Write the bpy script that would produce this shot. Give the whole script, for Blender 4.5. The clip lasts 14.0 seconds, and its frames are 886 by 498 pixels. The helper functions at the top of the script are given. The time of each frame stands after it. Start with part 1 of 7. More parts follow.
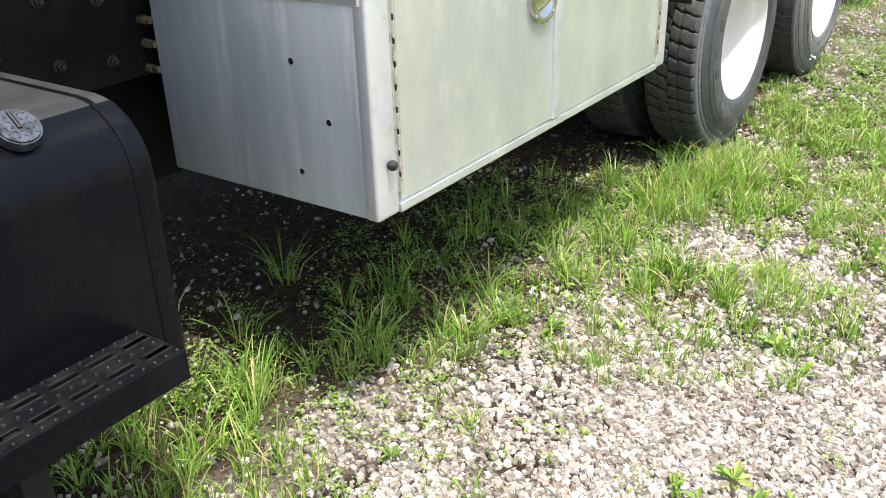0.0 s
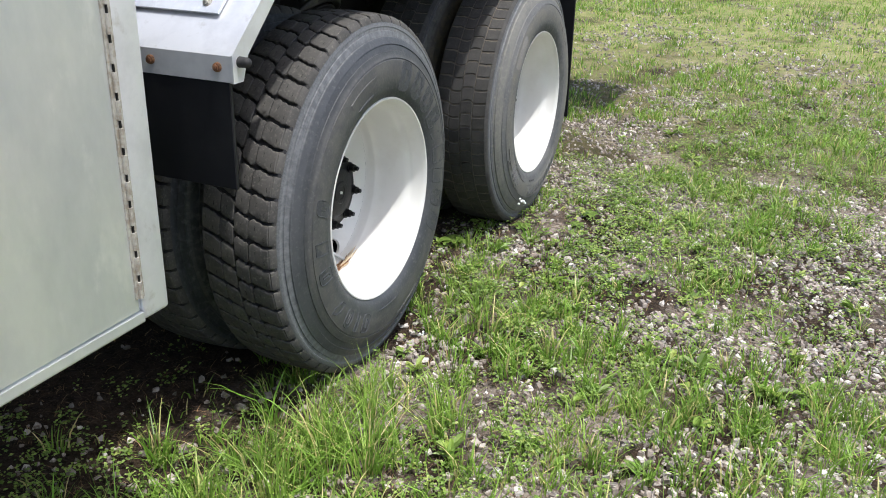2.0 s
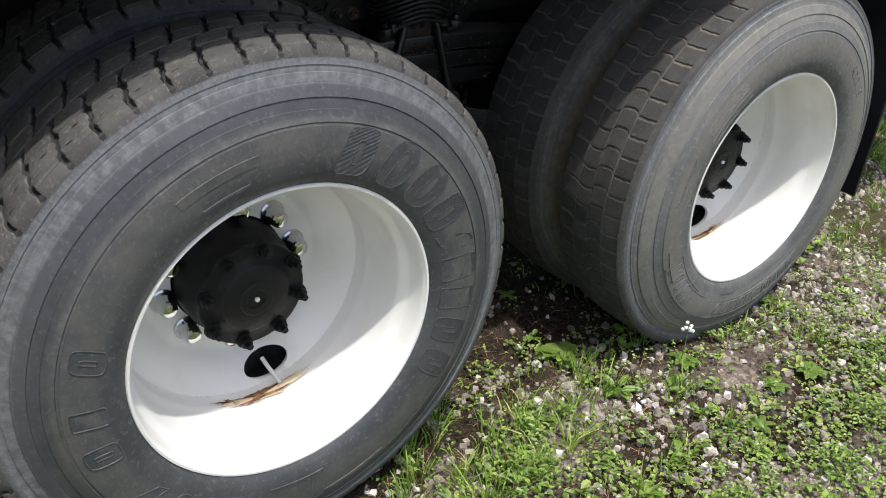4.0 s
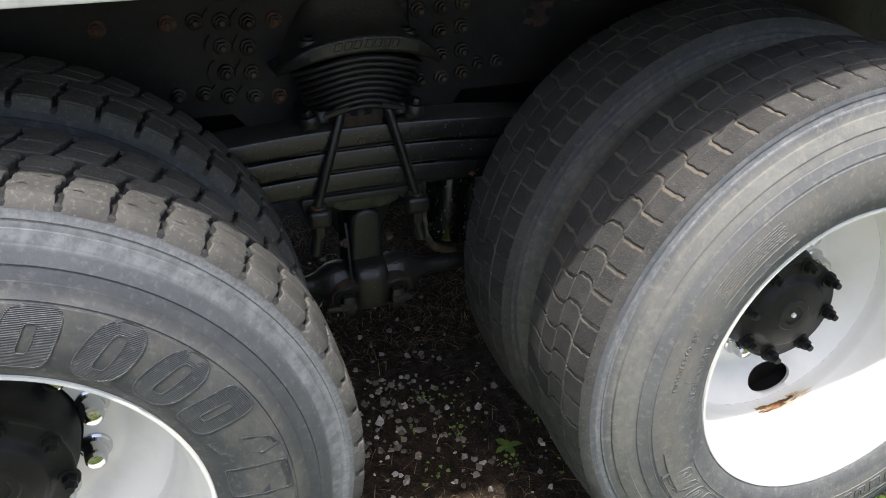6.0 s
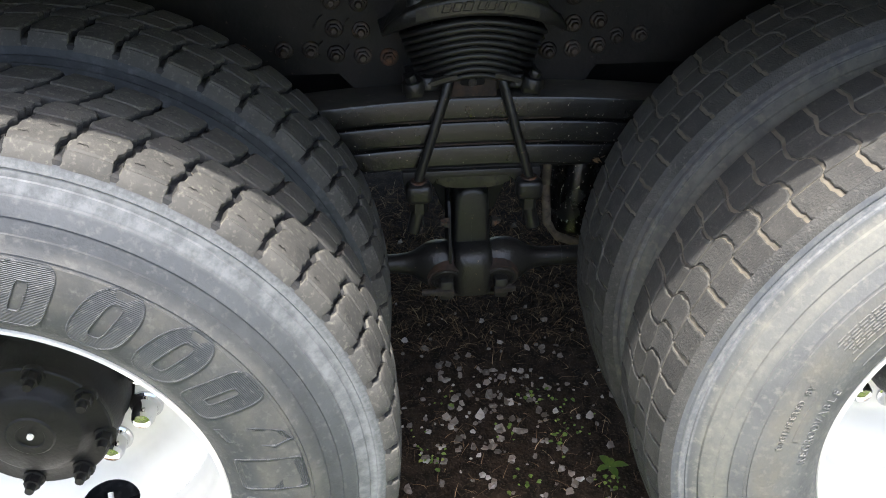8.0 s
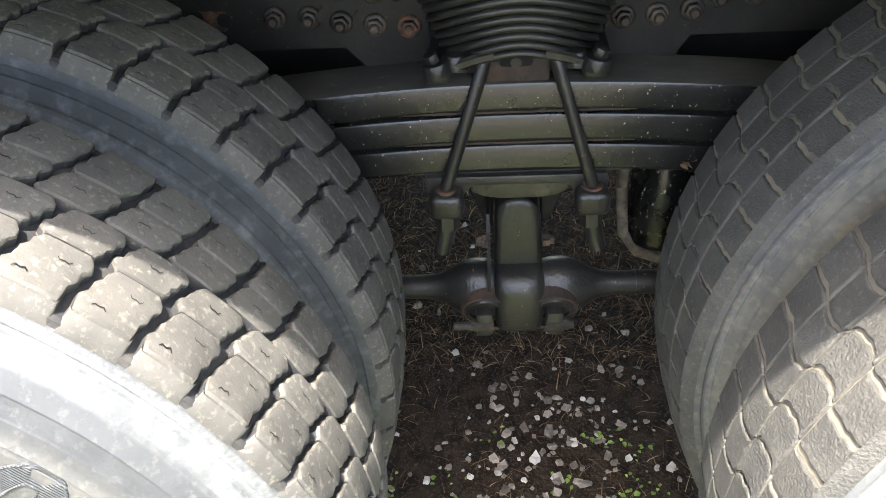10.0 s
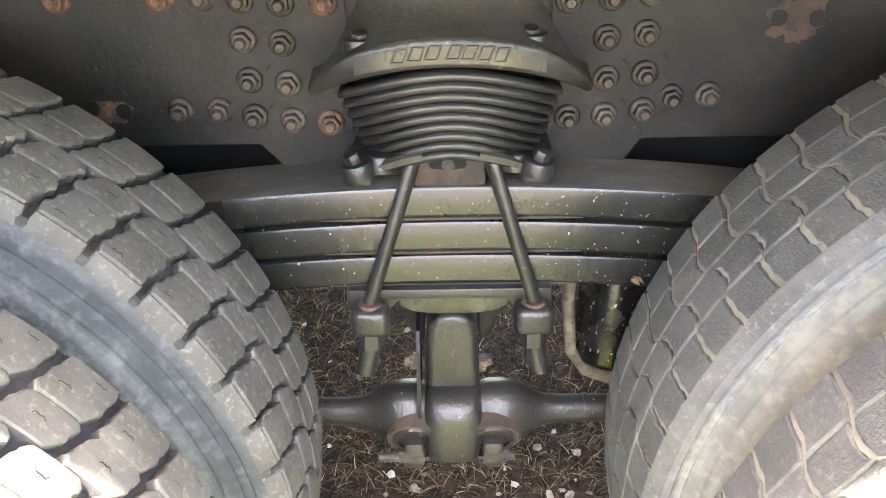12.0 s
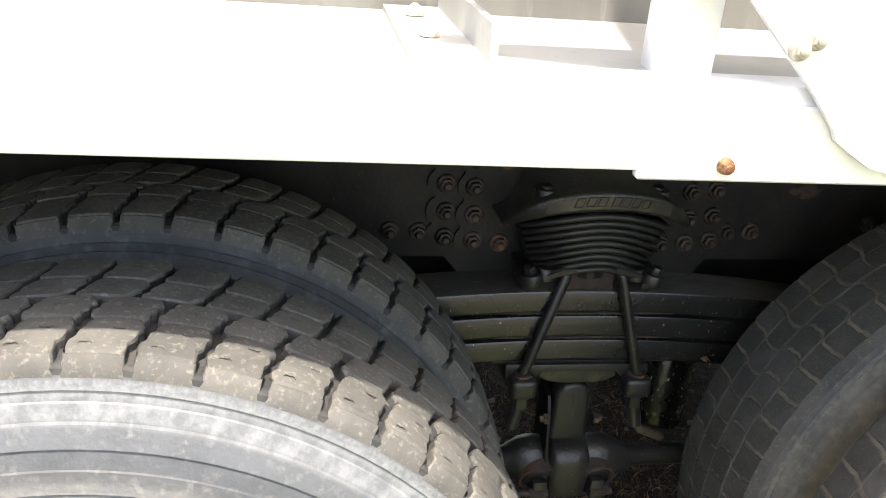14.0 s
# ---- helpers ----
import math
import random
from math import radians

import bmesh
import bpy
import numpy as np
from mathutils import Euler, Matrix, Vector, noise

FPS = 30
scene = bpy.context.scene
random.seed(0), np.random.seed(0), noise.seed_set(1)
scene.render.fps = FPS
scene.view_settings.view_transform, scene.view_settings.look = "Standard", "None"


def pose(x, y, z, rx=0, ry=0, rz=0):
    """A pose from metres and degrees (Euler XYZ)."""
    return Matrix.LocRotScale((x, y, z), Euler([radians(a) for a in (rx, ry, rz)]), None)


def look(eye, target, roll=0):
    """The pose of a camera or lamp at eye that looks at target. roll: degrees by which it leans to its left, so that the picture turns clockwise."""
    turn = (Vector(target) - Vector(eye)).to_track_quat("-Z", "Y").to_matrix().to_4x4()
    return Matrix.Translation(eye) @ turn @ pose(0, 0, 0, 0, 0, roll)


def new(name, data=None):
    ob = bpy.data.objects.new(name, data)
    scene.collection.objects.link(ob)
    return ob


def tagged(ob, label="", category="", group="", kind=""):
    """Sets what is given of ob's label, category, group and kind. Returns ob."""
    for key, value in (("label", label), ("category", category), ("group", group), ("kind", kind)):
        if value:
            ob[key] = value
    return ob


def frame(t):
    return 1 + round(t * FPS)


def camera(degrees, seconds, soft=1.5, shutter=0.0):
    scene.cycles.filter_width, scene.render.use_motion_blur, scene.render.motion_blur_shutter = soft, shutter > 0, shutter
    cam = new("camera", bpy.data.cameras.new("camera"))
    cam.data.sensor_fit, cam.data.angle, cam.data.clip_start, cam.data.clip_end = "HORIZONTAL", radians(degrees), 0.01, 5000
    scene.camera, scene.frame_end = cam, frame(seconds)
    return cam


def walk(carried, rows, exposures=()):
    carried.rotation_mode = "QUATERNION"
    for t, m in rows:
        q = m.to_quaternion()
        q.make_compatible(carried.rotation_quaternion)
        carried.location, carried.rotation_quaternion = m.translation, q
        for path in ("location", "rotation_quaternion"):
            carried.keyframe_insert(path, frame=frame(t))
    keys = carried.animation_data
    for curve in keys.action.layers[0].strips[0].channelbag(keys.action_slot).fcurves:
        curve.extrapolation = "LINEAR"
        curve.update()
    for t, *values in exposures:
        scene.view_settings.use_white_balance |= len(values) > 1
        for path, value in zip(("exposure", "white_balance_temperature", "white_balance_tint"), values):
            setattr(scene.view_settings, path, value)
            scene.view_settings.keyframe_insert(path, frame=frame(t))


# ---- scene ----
cam = camera(53.0, 14.0, soft=1.0)
PATH = [
    (0, 1.163, -3.945, 1.393, 64.06, 1.60, 34.99),
    (0.5, 1.107, -3.529, 1.387, 65.52, -0.61, 23.31),
    (1, 1.128, -3.121, 1.380, 67.90, 0.51, 20.76),
    (1.5, 1.196, -2.667, 1.396, 68.75, -0.06, 24.86),
    (2, 1.139, -2.180, 1.380, 67.54, -1.13, 24.24),
    (2.5, 1.129, -1.758, 1.401, 66.33, -1.15, 27.65),
    (2.7, 1.138, -1.579, 1.409, 65.40, -1.35, 31.02),
    (4.8, 1.148, -0.222, 1.473, 59.80, -4.22, 60.29),
    (5, 1.136, -0.138, 1.461, 60.17, -3.57, 60.59),
    (5.5, 1.012, 0.106, 1.459, 60.58, -2.28, 61.50),
    (6, 0.951, 0.269, 1.453, 60.78, -0.76, 69.90),
    (6.5, 0.940, 0.440, 1.448, 61.15, -0.22, 80.12),
    (7, 0.945, 0.500, 1.431, 60.69, 0.18, 84.01),
    (7.2, 0.939, 0.500, 1.426, 60.12, 0.29, 84.50),
    (9.3, 0.563, 0.578, 1.349, 56.01, 0.86, 84.86),
    (9.5, 0.524, 0.609, 1.339, 55.86, 1.69, 86.93),
    (10, 0.449, 0.654, 1.318, 54.56, 2.97, 91.70),
    (10.5, 0.416, 0.648, 1.297, 53.97, 2.75, 93.18),
    (11, 0.365, 0.655, 1.272, 55.27, 0.66, 92.44),
    (11.5, 0.316, 0.682, 1.264, 58.20, 0.11, 90.20),
    (12, 0.311, 0.693, 1.267, 60.35, 0.97, 89.91),
    (12.5, 0.305, 0.673, 1.266, 60.60, 0.63, 88.69),
    (13, 0.339, 0.626, 1.291, 60.83, -0.16, 85.35),
    (13.5, 0.480, 0.465, 1.367, 63.91, -2.74, 81.05),
    (14, 0.651, 0.202, 1.447, 66.73, -4.32, 81.59),
]
EXPOSURES = [(0, 1.03, 6350, 7), (0.5, 0.81, 6100, 8), (1.0, 0.75, 5950, 8.5), (1.5, 0.39, 5900, 9.5), (2.0, 0.45, 6100, 10), (2.7, 0.33, 6250, 10.5), (4.8, 0.35, 6200, 10.5), (5.5, 0.5, 6200, 10.5), (6.3, 1.18, 6250, 10.5), (7.2, 1.53, 6250, 10), (9.3, 2.43, 6450, 8.5), (10.0, 3.02, 6700, 9), (11.0, 2.95, 6900, 9), (11.7, 4.23, 7050, 11), (12.3, 5.05, 7450, 15), (13.0, 4.88, 7600, 15.5), (13.5, 3.76, 7200, 12), (14.0, 2.2, 6900, 9)]
walk(cam, [(t, pose(*p)) for t, *p in PATH], EXPOSURES)

# ---- light: high hazy sun in front of the truck's side ----
SUN = Vector((0.3125, -0.07, 1.0)).normalized()
world = bpy.data.worlds.new("sky")
scene.world = world
world.use_nodes = True
wn = world.node_tree.nodes
sky = wn.new("ShaderNodeTexSky")
sky.sky_type, sky.sun_disc = "NISHITA", False
sky.sun_elevation = math.asin(SUN.z)
sky.sun_rotation = math.atan2(SUN.x, SUN.y)
sky.dust_density = 4.0
wn["Background"].inputs[1].default_value = 0.15
world.node_tree.links.new(sky.outputs[0], wn["Background"].inputs[0])
sun = new("sun", bpy.data.lights.new("sun", "SUN"))
sun.data.energy, sun.data.angle, sun.data.color = 3.1, radians(1.3), (1.0, 0.95, 0.87)
sun.matrix_world = look((0, 0, 0), -SUN)


# ---- materials ----
def material(name, base, rough=0.6, metal=0.0, second=None, mix=(0.45, 0.6), scale=6.0, third=None, mix3=(0.6, 0.68), scale3=40.0,
             bump=0.1, bump_scale=60.0, rough2=None, island=0.0, objrand=0.0, coat=0.0, stretch=(1, 1, 1), detail=6.0, bump_dist=0.004, spec=0.5, thin=0.0, rings=None, some=None):
    """A surface with two scales of colour variation and a fine relief."""
    m = bpy.data.materials.new(name)
    m.use_nodes = True
    n, l = m.node_tree.nodes, m.node_tree.links
    b = n["Principled BSDF"]
    b.inputs["Metallic"].default_value, b.inputs["Roughness"].default_value = metal, rough
    b.inputs["Coat Weight"].default_value, b.inputs["Specular IOR Level"].default_value = coat, spec
    co = n.new("ShaderNodeTexCoord")
    mp = n.new("ShaderNodeMapping")
    mp.inputs["Scale"].default_value = stretch
    l.new(co.outputs["Object"], mp.inputs[0])

    def fac(sc, lo, hi):
        t = n.new("ShaderNodeTexNoise")
        t.inputs["Scale"].default_value, t.inputs["Detail"].default_value, t.inputs["Roughness"].default_value = sc, detail, 0.62
        l.new(mp.outputs[0], t.inputs["Vector"])
        r = n.new("ShaderNodeMapRange")
        r.inputs["From Min"].default_value, r.inputs["From Max"].default_value = lo, hi
        l.new(t.outputs["Fac"], r.inputs["Value"])
        return r.outputs["Result"]

    def blend(f, a, c):
        x = n.new("ShaderNodeMix")
        x.data_type = "RGBA"
        l.new(f, x.inputs["Factor"])
        if isinstance(a, tuple):
            x.inputs["A"].default_value = (*a, 1)
        else:
            l.new(a, x.inputs["A"])
        x.inputs["B"].default_value = (*c, 1)
        return x.outputs["Result"]

    col = None
    f = fac(scale, *mix)
    if second:
        col = blend(f, base, second)
    if third:
        col = blend(fac(scale3, *mix3), col or base, third)
    if rings:
        # concentric scuffs and dust round the x axis: (colour, lowest and highest radius, amount, grain along the radius and along the turn)
        sp = n.new("ShaderNodeSeparateXYZ")
        l.new(co.outputs["Object"], sp.inputs[0])

        def calc(op, a, c=None):
            q = n.new("ShaderNodeMath")
            q.operation = op
            for i, val in enumerate((a, c)):
                if val is not None:
                    if isinstance(val, (int, float)):
                        q.inputs[i].default_value = val
                    else:
                        l.new(val, q.inputs[i])
            return q.outputs[0]

        rad = calc("SQRT", calc("ADD", calc("MULTIPLY", sp.outputs[1], sp.outputs[1]), calc("MULTIPLY", sp.outputs[2], sp.outputs[2])))
        ang = calc("ARCTAN2", sp.outputs[1], sp.outputs[2])
        for k, (c, lo, hi, amount, fr, fa) in enumerate(rings):
            cv = n.new("ShaderNodeCombineXYZ")
            l.new(calc("MULTIPLY", rad, fr), cv.inputs[0])
            l.new(calc("MULTIPLY", ang, fa), cv.inputs[1])
            cv.inputs[2].default_value = 3.7 * k
            t = n.new("ShaderNodeTexNoise")
            t.inputs["Scale"].default_value, t.inputs["Detail"].default_value, t.inputs["Roughness"].default_value = 1.0, 11, 0.66
            l.new(cv.outputs[0], t.inputs["Vector"])
            r = n.new("ShaderNodeMapRange")
            r.inputs["From Min"].default_value, r.inputs["From Max"].default_value = 0.42, 0.62
            r.inputs["To Min"].default_value, r.inputs["To Max"].default_value = amount * 0.35, amount
            l.new(t.outputs["Fac"], r.inputs["Value"])
            band = n.new("ShaderNodeMapRange")
            band.interpolation_type = "SMOOTHSTEP"
            mid, wid = (lo + hi) / 2, (hi - lo) / 2
            band.inputs["From Min"].default_value, band.inputs["From Max"].default_value = wid, wid * 0.55
            l.new(calc("ABSOLUTE", calc("SUBTRACT", rad, mid)), band.inputs["Value"])
            col = blend(calc("MULTIPLY", r.outputs["Result"], band.outputs["Result"]), col or base, c)
    if some:
        # a share of the single pieces has another colour: (colour, share)
        g = n.new("ShaderNodeNewGeometry")
        r = n.new("ShaderNodeMapRange")
        r.inputs["From Min"].default_value, r.inputs["From Max"].default_value = 1 - some[1] * 1.5, 1 - some[1] * 0.5
        l.new(g.outputs["Random Per Island"], r.inputs["Value"])
        col = blend(r.outputs["Result"], col or base, some[0])
    if rough2 is not None:
        r = n.new("ShaderNodeMapRange")
        r.inputs["To Min"].default_value, r.inputs["To Max"].default_value = rough, rough2
        l.new(f, r.inputs["Value"])
        l.new(r.outputs["Result"], b.inputs["Roughness"])
    if island or objrand:
        g = n.new("ShaderNodeNewGeometry") if island else n.new("ShaderNodeObjectInfo")
        h = n.new("ShaderNodeHueSaturation")
        r = n.new("ShaderNodeMapRange")
        k = island or objrand
        r.inputs["To Min"].default_value, r.inputs["To Max"].default_value = 1 - k, 1 + k
        l.new(g.outputs["Random Per Island" if island else "Random"], r.inputs["Value"])
        l.new(r.outputs["Result"], h.inputs["Value"])
        if col:
            l.new(col, h.inputs["Color"])
        else:
            h.inputs["Color"].default_value = (*base, 1)
        col = h.outputs["Color"]
    if col:
        l.new(col, b.inputs["Base Color"])
    else:
        b.inputs["Base Color"].default_value = (*base, 1)
    if bump:
        t = n.new("ShaderNodeTexNoise")
        t.inputs["Scale"].default_value, t.inputs["Detail"].default_value = bump_scale, 5
        l.new(co.outputs["Object"], t.inputs["Vector"])
        p = n.new("ShaderNodeBump")
        p.inputs["Strength"].default_value, p.inputs["Distance"].default_value = bump, bump_dist
        l.new(t.outputs["Fac"], p.inputs["Height"])
        l.new(p.outputs[0], b.inputs["Normal"])
    if thin:
        tr = n.new("ShaderNodeBsdfTranslucent")
        if col:
            l.new(col, tr.inputs[0])
        ms = n.new("ShaderNodeMixShader")
        ms.inputs[0].default_value = thin
        l.new(b.outputs[0], ms.inputs[1])
        l.new(tr.outputs[0], ms.inputs[2])
        l.new(ms.outputs[0], n["Material Output"].inputs[0])
    return m


M_RUBBER = material("rubber_black", (0.045, 0.048, 0.053), 0.55, second=(0.072, 0.075, 0.079), mix=(0.38, 0.66), scale=7, third=(0.12, 0.12, 0.118), mix3=(0.54, 0.7), scale3=95, bump=0.22, bump_scale=200, rough2=0.45, rings=[((0.08, 0.085, 0.094), 0.42, 0.515, 0.5, 34, 12), ((0.125, 0.118, 0.106), 0.335, 0.435, 0.6, 30, 9), ((0.026, 0.028, 0.032), 0.415, 0.448, 0.45, 60, 14), ((0.25, 0.257, 0.266), 0.462, 0.5, 0.62, 46, 26), ((0.25, 0.256, 0.262), 0.484, 0.506, 0.45, 160, 90)])
M_RUBBER_OLD = material("rubber_weathered", (0.098, 0.1, 0.102), 0.66, second=(0.15, 0.149, 0.144), mix=(0.42, 0.62), scale=5, third=(0.22, 0.212, 0.185), mix3=(0.52, 0.7), scale3=85, bump=0.22, bump_scale=180, rings=[((0.15, 0.15, 0.147), 0.32, 0.47, 0.6, 30, 8), ((0.235, 0.226, 0.19), 0.425, 0.478, 0.7, 38, 10), ((0.06, 0.062, 0.066), 0.3, 0.335, 0.6, 40, 9), ((0.24, 0.205, 0.145), 0.34, 0.41, 0.3, 30, 7), ((0.075, 0.083, 0.096), 0.474, 0.52, 0.85, 50, 12), ((0.4, 0.4, 0.4), 0.478, 0.492, 0.35, 200, 40)])
# inner lug tyre and inner rims: darker base than rubber_black, with paler mottling
M_RUBBER_DARK = material("rubber_dark_mottled", (0.035, 0.0385, 0.043), 0.6, second=(0.062, 0.066, 0.07), mix=(0.42, 0.6), scale=11, third=(0.13, 0.135, 0.14), mix3=(0.5, 0.72), scale3=55, bump=0.35, bump_scale=120, rings=[((0.1, 0.1, 0.098), 0.3, 0.44, 0.5, 30, 9), ((0.03, 0.034, 0.04), 0.466, 0.515, 0.7, 50, 14), ((0.2, 0.2, 0.2), 0.452, 0.464, 0.3, 90, 40)])
M_RUBBER_MUD = material("rubber_muddy", (0.07, 0.07, 0.07), 0.72, second=(0.11, 0.104, 0.092), mix=(0.42, 0.62), scale=9, third=(0.19, 0.17, 0.13), mix3=(0.5, 0.7), scale3=60, bump=0.25, bump_scale=120, rings=[((0.205, 0.16, 0.098), 0.3, 0.472, 0.82, 30, 7), ((0.19, 0.182, 0.155), 0.452, 0.486, 0.65, 42, 14), ((0.065, 0.067, 0.07), 0.482, 0.52, 0.7, 50, 12), ((0.3, 0.3, 0.3), 0.48, 0.49, 0.3, 200, 40)])
M_TREAD = material("tread_rubber", (0.055, 0.0525, 0.0485), 0.82, second=(0.086, 0.081, 0.0735), mix=(0.38, 0.64), scale=14, third=(0.15, 0.142, 0.118), mix3=(0.54, 0.72), scale3=150, bump=0.35, bump_scale=300, bump_dist=0.002, island=0.14, detail=10)
# floor of the lug grooves, its colour darkened for the shade down there
M_TREAD_GROOVE = material("groove_rubber_shaded", (0.022, 0.022, 0.023), 0.85, second=(0.045, 0.0415, 0.038), scale=20, bump=0.3, bump_scale=200)
M_TREAD_OLD = material("tread_worn", (0.043, 0.0415, 0.0395), 0.84, second=(0.072, 0.0685, 0.0625), mix=(0.36, 0.64), scale=18, third=(0.115, 0.108, 0.094), mix3=(0.55, 0.75), scale3=150, bump=0.6, bump_scale=330, bump_dist=0.004, island=0.2, detail=10)
M_EDGE = material("tread_dusty_edge", (0.065, 0.062, 0.055), 0.85, second=(0.155, 0.145, 0.12), mix=(0.42, 0.66), scale=28, bump=0.5, bump_scale=260)
# block sides: shade between blocks put into the colour, with a few dust specks
M_BLOCK_SHADED = material("tread_flank_shaded", (0.024, 0.024, 0.025), 0.8, second=(0.05, 0.047, 0.042), mix=(0.45, 0.65), scale=25, third=(0.14, 0.12, 0.09), mix3=(0.62, 0.74), scale3=120, bump=0.4, bump_scale=250, bump_dist=0.003)
# near-black for places in deep shade: rail sheets and the saddle's bore
M_BLACK = material("shade_black", (0.006, 0.006, 0.0066), 0.6, spec=0.12, second=(0.012, 0.0115, 0.011), scale=8, bump=0.1)
M_DIRT = material("groove_dirt", (0.2, 0.172, 0.132), 0.95, second=(0.1, 0.088, 0.07), mix=(0.42, 0.66), scale=16, third=(0.07, 0.062, 0.052), mix3=(0.6, 0.72), scale3=60, bump=0.4, bump_scale=120)
M_WHEEL = material("white_wheel_paint", (0.8, 0.785, 0.74), 0.3, second=(0.68, 0.655, 0.59), mix=(0.5, 0.75), scale=4, third=(0.3, 0.2, 0.1), mix3=(0.76, 0.8), scale3=50, bump=0.04, bump_scale=40)
M_RUST = material("rust", (0.12, 0.05, 0.022), 0.9, second=(0.3, 0.16, 0.07), scale=40, third=(0.05, 0.025, 0.015), mix3=(0.55, 0.65), scale3=90, bump=0.6, bump_scale=200)
M_STAIN = material("rusty_stain", (0.55, 0.42, 0.26), 0.7, second=(0.66, 0.58, 0.44), scale=30, third=(0.3, 0.17, 0.07), mix3=(0.5, 0.65), scale3=60, bump=0.1)
M_CHROME = material("chrome", (0.6, 0.6, 0.61), 0.05, 1.0, bump=0.0)
M_HUB = material("hub_black", (0.007, 0.007, 0.0078), 0.48, spec=0.25, second=(0.014, 0.0136, 0.013), mix=(0.4, 0.7), scale=12, bump=0.25, bump_scale=140)
M_ALU = material("mill_aluminium", (0.85, 0.868, 0.862), 0.29, 0.72, second=(0.62, 0.648, 0.645), mix=(0.36, 0.66), scale=3.4, third=(0.95, 0.95, 0.935), mix3=(0.56, 0.76), scale3=9, bump=0.05, bump_scale=18, rough2=0.46, stretch=(1, 1, 0.5), detail=9)
M_ALU_DULL = material("dull_aluminium", (0.7, 0.73, 0.77), 0.46, 0.36, second=(0.5, 0.53, 0.575), mix=(0.36, 0.64), scale=6, third=(0.9, 0.9, 0.895), mix3=(0.54, 0.74), scale3=17, bump=0.05, bump_scale=60, stretch=(1, 1, 0.1), detail=9)
M_ALU_BRIGHT = material("bright_aluminium", (0.8, 0.81, 0.82), 0.4, 0.5, second=(0.7, 0.71, 0.72), scale=8, third=(0.58, 0.575, 0.55), mix3=(0.6, 0.75), scale3=20, bump=0.05, bump_scale=40)
M_STEEL = material("hinge_steel", (0.5, 0.48, 0.42), 0.45, 0.3, second=(0.34, 0.3, 0.24), scale=60, bump=0.1)
M_FRAME = material("chassis_black", (0.0105, 0.0101, 0.0098), 0.55, spec=0.24, second=(0.021, 0.0187, 0.017), mix=(0.38, 0.66), scale=9, third=(0.07, 0.052, 0.042), mix3=(0.66, 0.73), scale3=80, bump=0.28, bump_scale=110)
M_SPRING = material("spring_black", (0.012, 0.012, 0.0115), 0.22, second=(0.018, 0.0175, 0.015), mix=(0.3, 0.75), scale=5, third=(0.36, 0.32, 0.27), mix3=(0.665, 0.69), scale3=210, bump=0.12, bump_scale=90, rough2=0.34, spec=0.55)
M_CAST = material("cast_black", (0.0125, 0.0125, 0.0125), 0.34, spec=0.45, second=(0.026, 0.0245, 0.022), mix=(0.35, 0.7), scale=11, third=(0.22, 0.145, 0.095), mix3=(0.66, 0.71), scale3=130, bump=0.3, bump_scale=150)
M_CUSHION = material("cushion_rubber", (0.014, 0.0138, 0.0132), 0.42, second=(0.024, 0.0228, 0.0205), mix=(0.38, 0.68), scale=16, third=(0.09, 0.08, 0.065), mix3=(0.69, 0.74), scale3=150, bump=0.15, bump_scale=120)
M_BOLT = material("grimy_bolt", (0.02, 0.0178, 0.0162), 0.55, 0.0, spec=0.35, second=(0.048, 0.036, 0.0285), mix=(0.42, 0.62), scale=70, third=(0.15, 0.08, 0.045), mix3=(0.61, 0.7), scale3=48, bump=0.4, bump_scale=170, objrand=0.35)
M_BOLT_RUST = material("orange_rusty_bolt", (0.045, 0.03, 0.022), 0.8, 0.1, second=(0.13, 0.062, 0.035), mix=(0.46, 0.6), scale=55, third=(0.05, 0.04, 0.035), scale3=110, bump=0.5, bump_scale=200)
M_RUST_FILM = material("old_rust_film", (0.026, 0.0185, 0.0145), 0.85, second=(0.054, 0.031, 0.021), mix=(0.42, 0.62), scale=34, third=(0.016, 0.0145, 0.0135), mix3=(0.53, 0.66), scale3=50, bump=0.5)
M_DECK = material("deck_aluminium", (0.4, 0.4, 0.385), 0.5, 0.4, second=(0.33, 0.325, 0.305), mix=(0.42, 0.62), scale=6, third=(0.34, 0.33, 0.3), mix3=(0.6, 0.7), scale3=30, bump=0.06, bump_scale=50)
M_TANK = material("tank_black_gloss", (0.004, 0.0045, 0.0065), 0.26, second=(0.008, 0.008, 0.009), mix=(0.5, 0.7), scale=5, bump=0.03, bump_scale=25, rough2=0.38, spec=0.12)
M_CHAMBER = material("chipped_black_gloss", (0.005, 0.005, 0.0055), 0.2, second=(0.012, 0.0115, 0.011), mix=(0.45, 0.65), scale=14, third=(0.4, 0.37, 0.32), mix3=(0.645, 0.66), scale3=130, bump=0.2, bump_scale=90, rough2=0.34)
M_DUSTY_CAST = material("dusty_cast", (0.032, 0.0305, 0.0275), 0.62, second=(0.062, 0.057, 0.049), mix=(0.38, 0.68), scale=14, third=(0.1, 0.09, 0.074), mix3=(0.62, 0.72), scale3=110, bump=0.25, bump_scale=140)
M_STEP = material("step_black", (0.006, 0.0062, 0.0075), 0.2, second=(0.013, 0.013, 0.0125), scale=20, bump=0.06, spec=0.4)
M_DUSTY = material("dusty_black", (0.026, 0.0262, 0.0275), 0.5, second=(0.062, 0.059, 0.055), mix=(0.42, 0.72), scale=14, third=(0.1, 0.093, 0.082), mix3=(0.62, 0.76), scale3=60, bump=0.2)
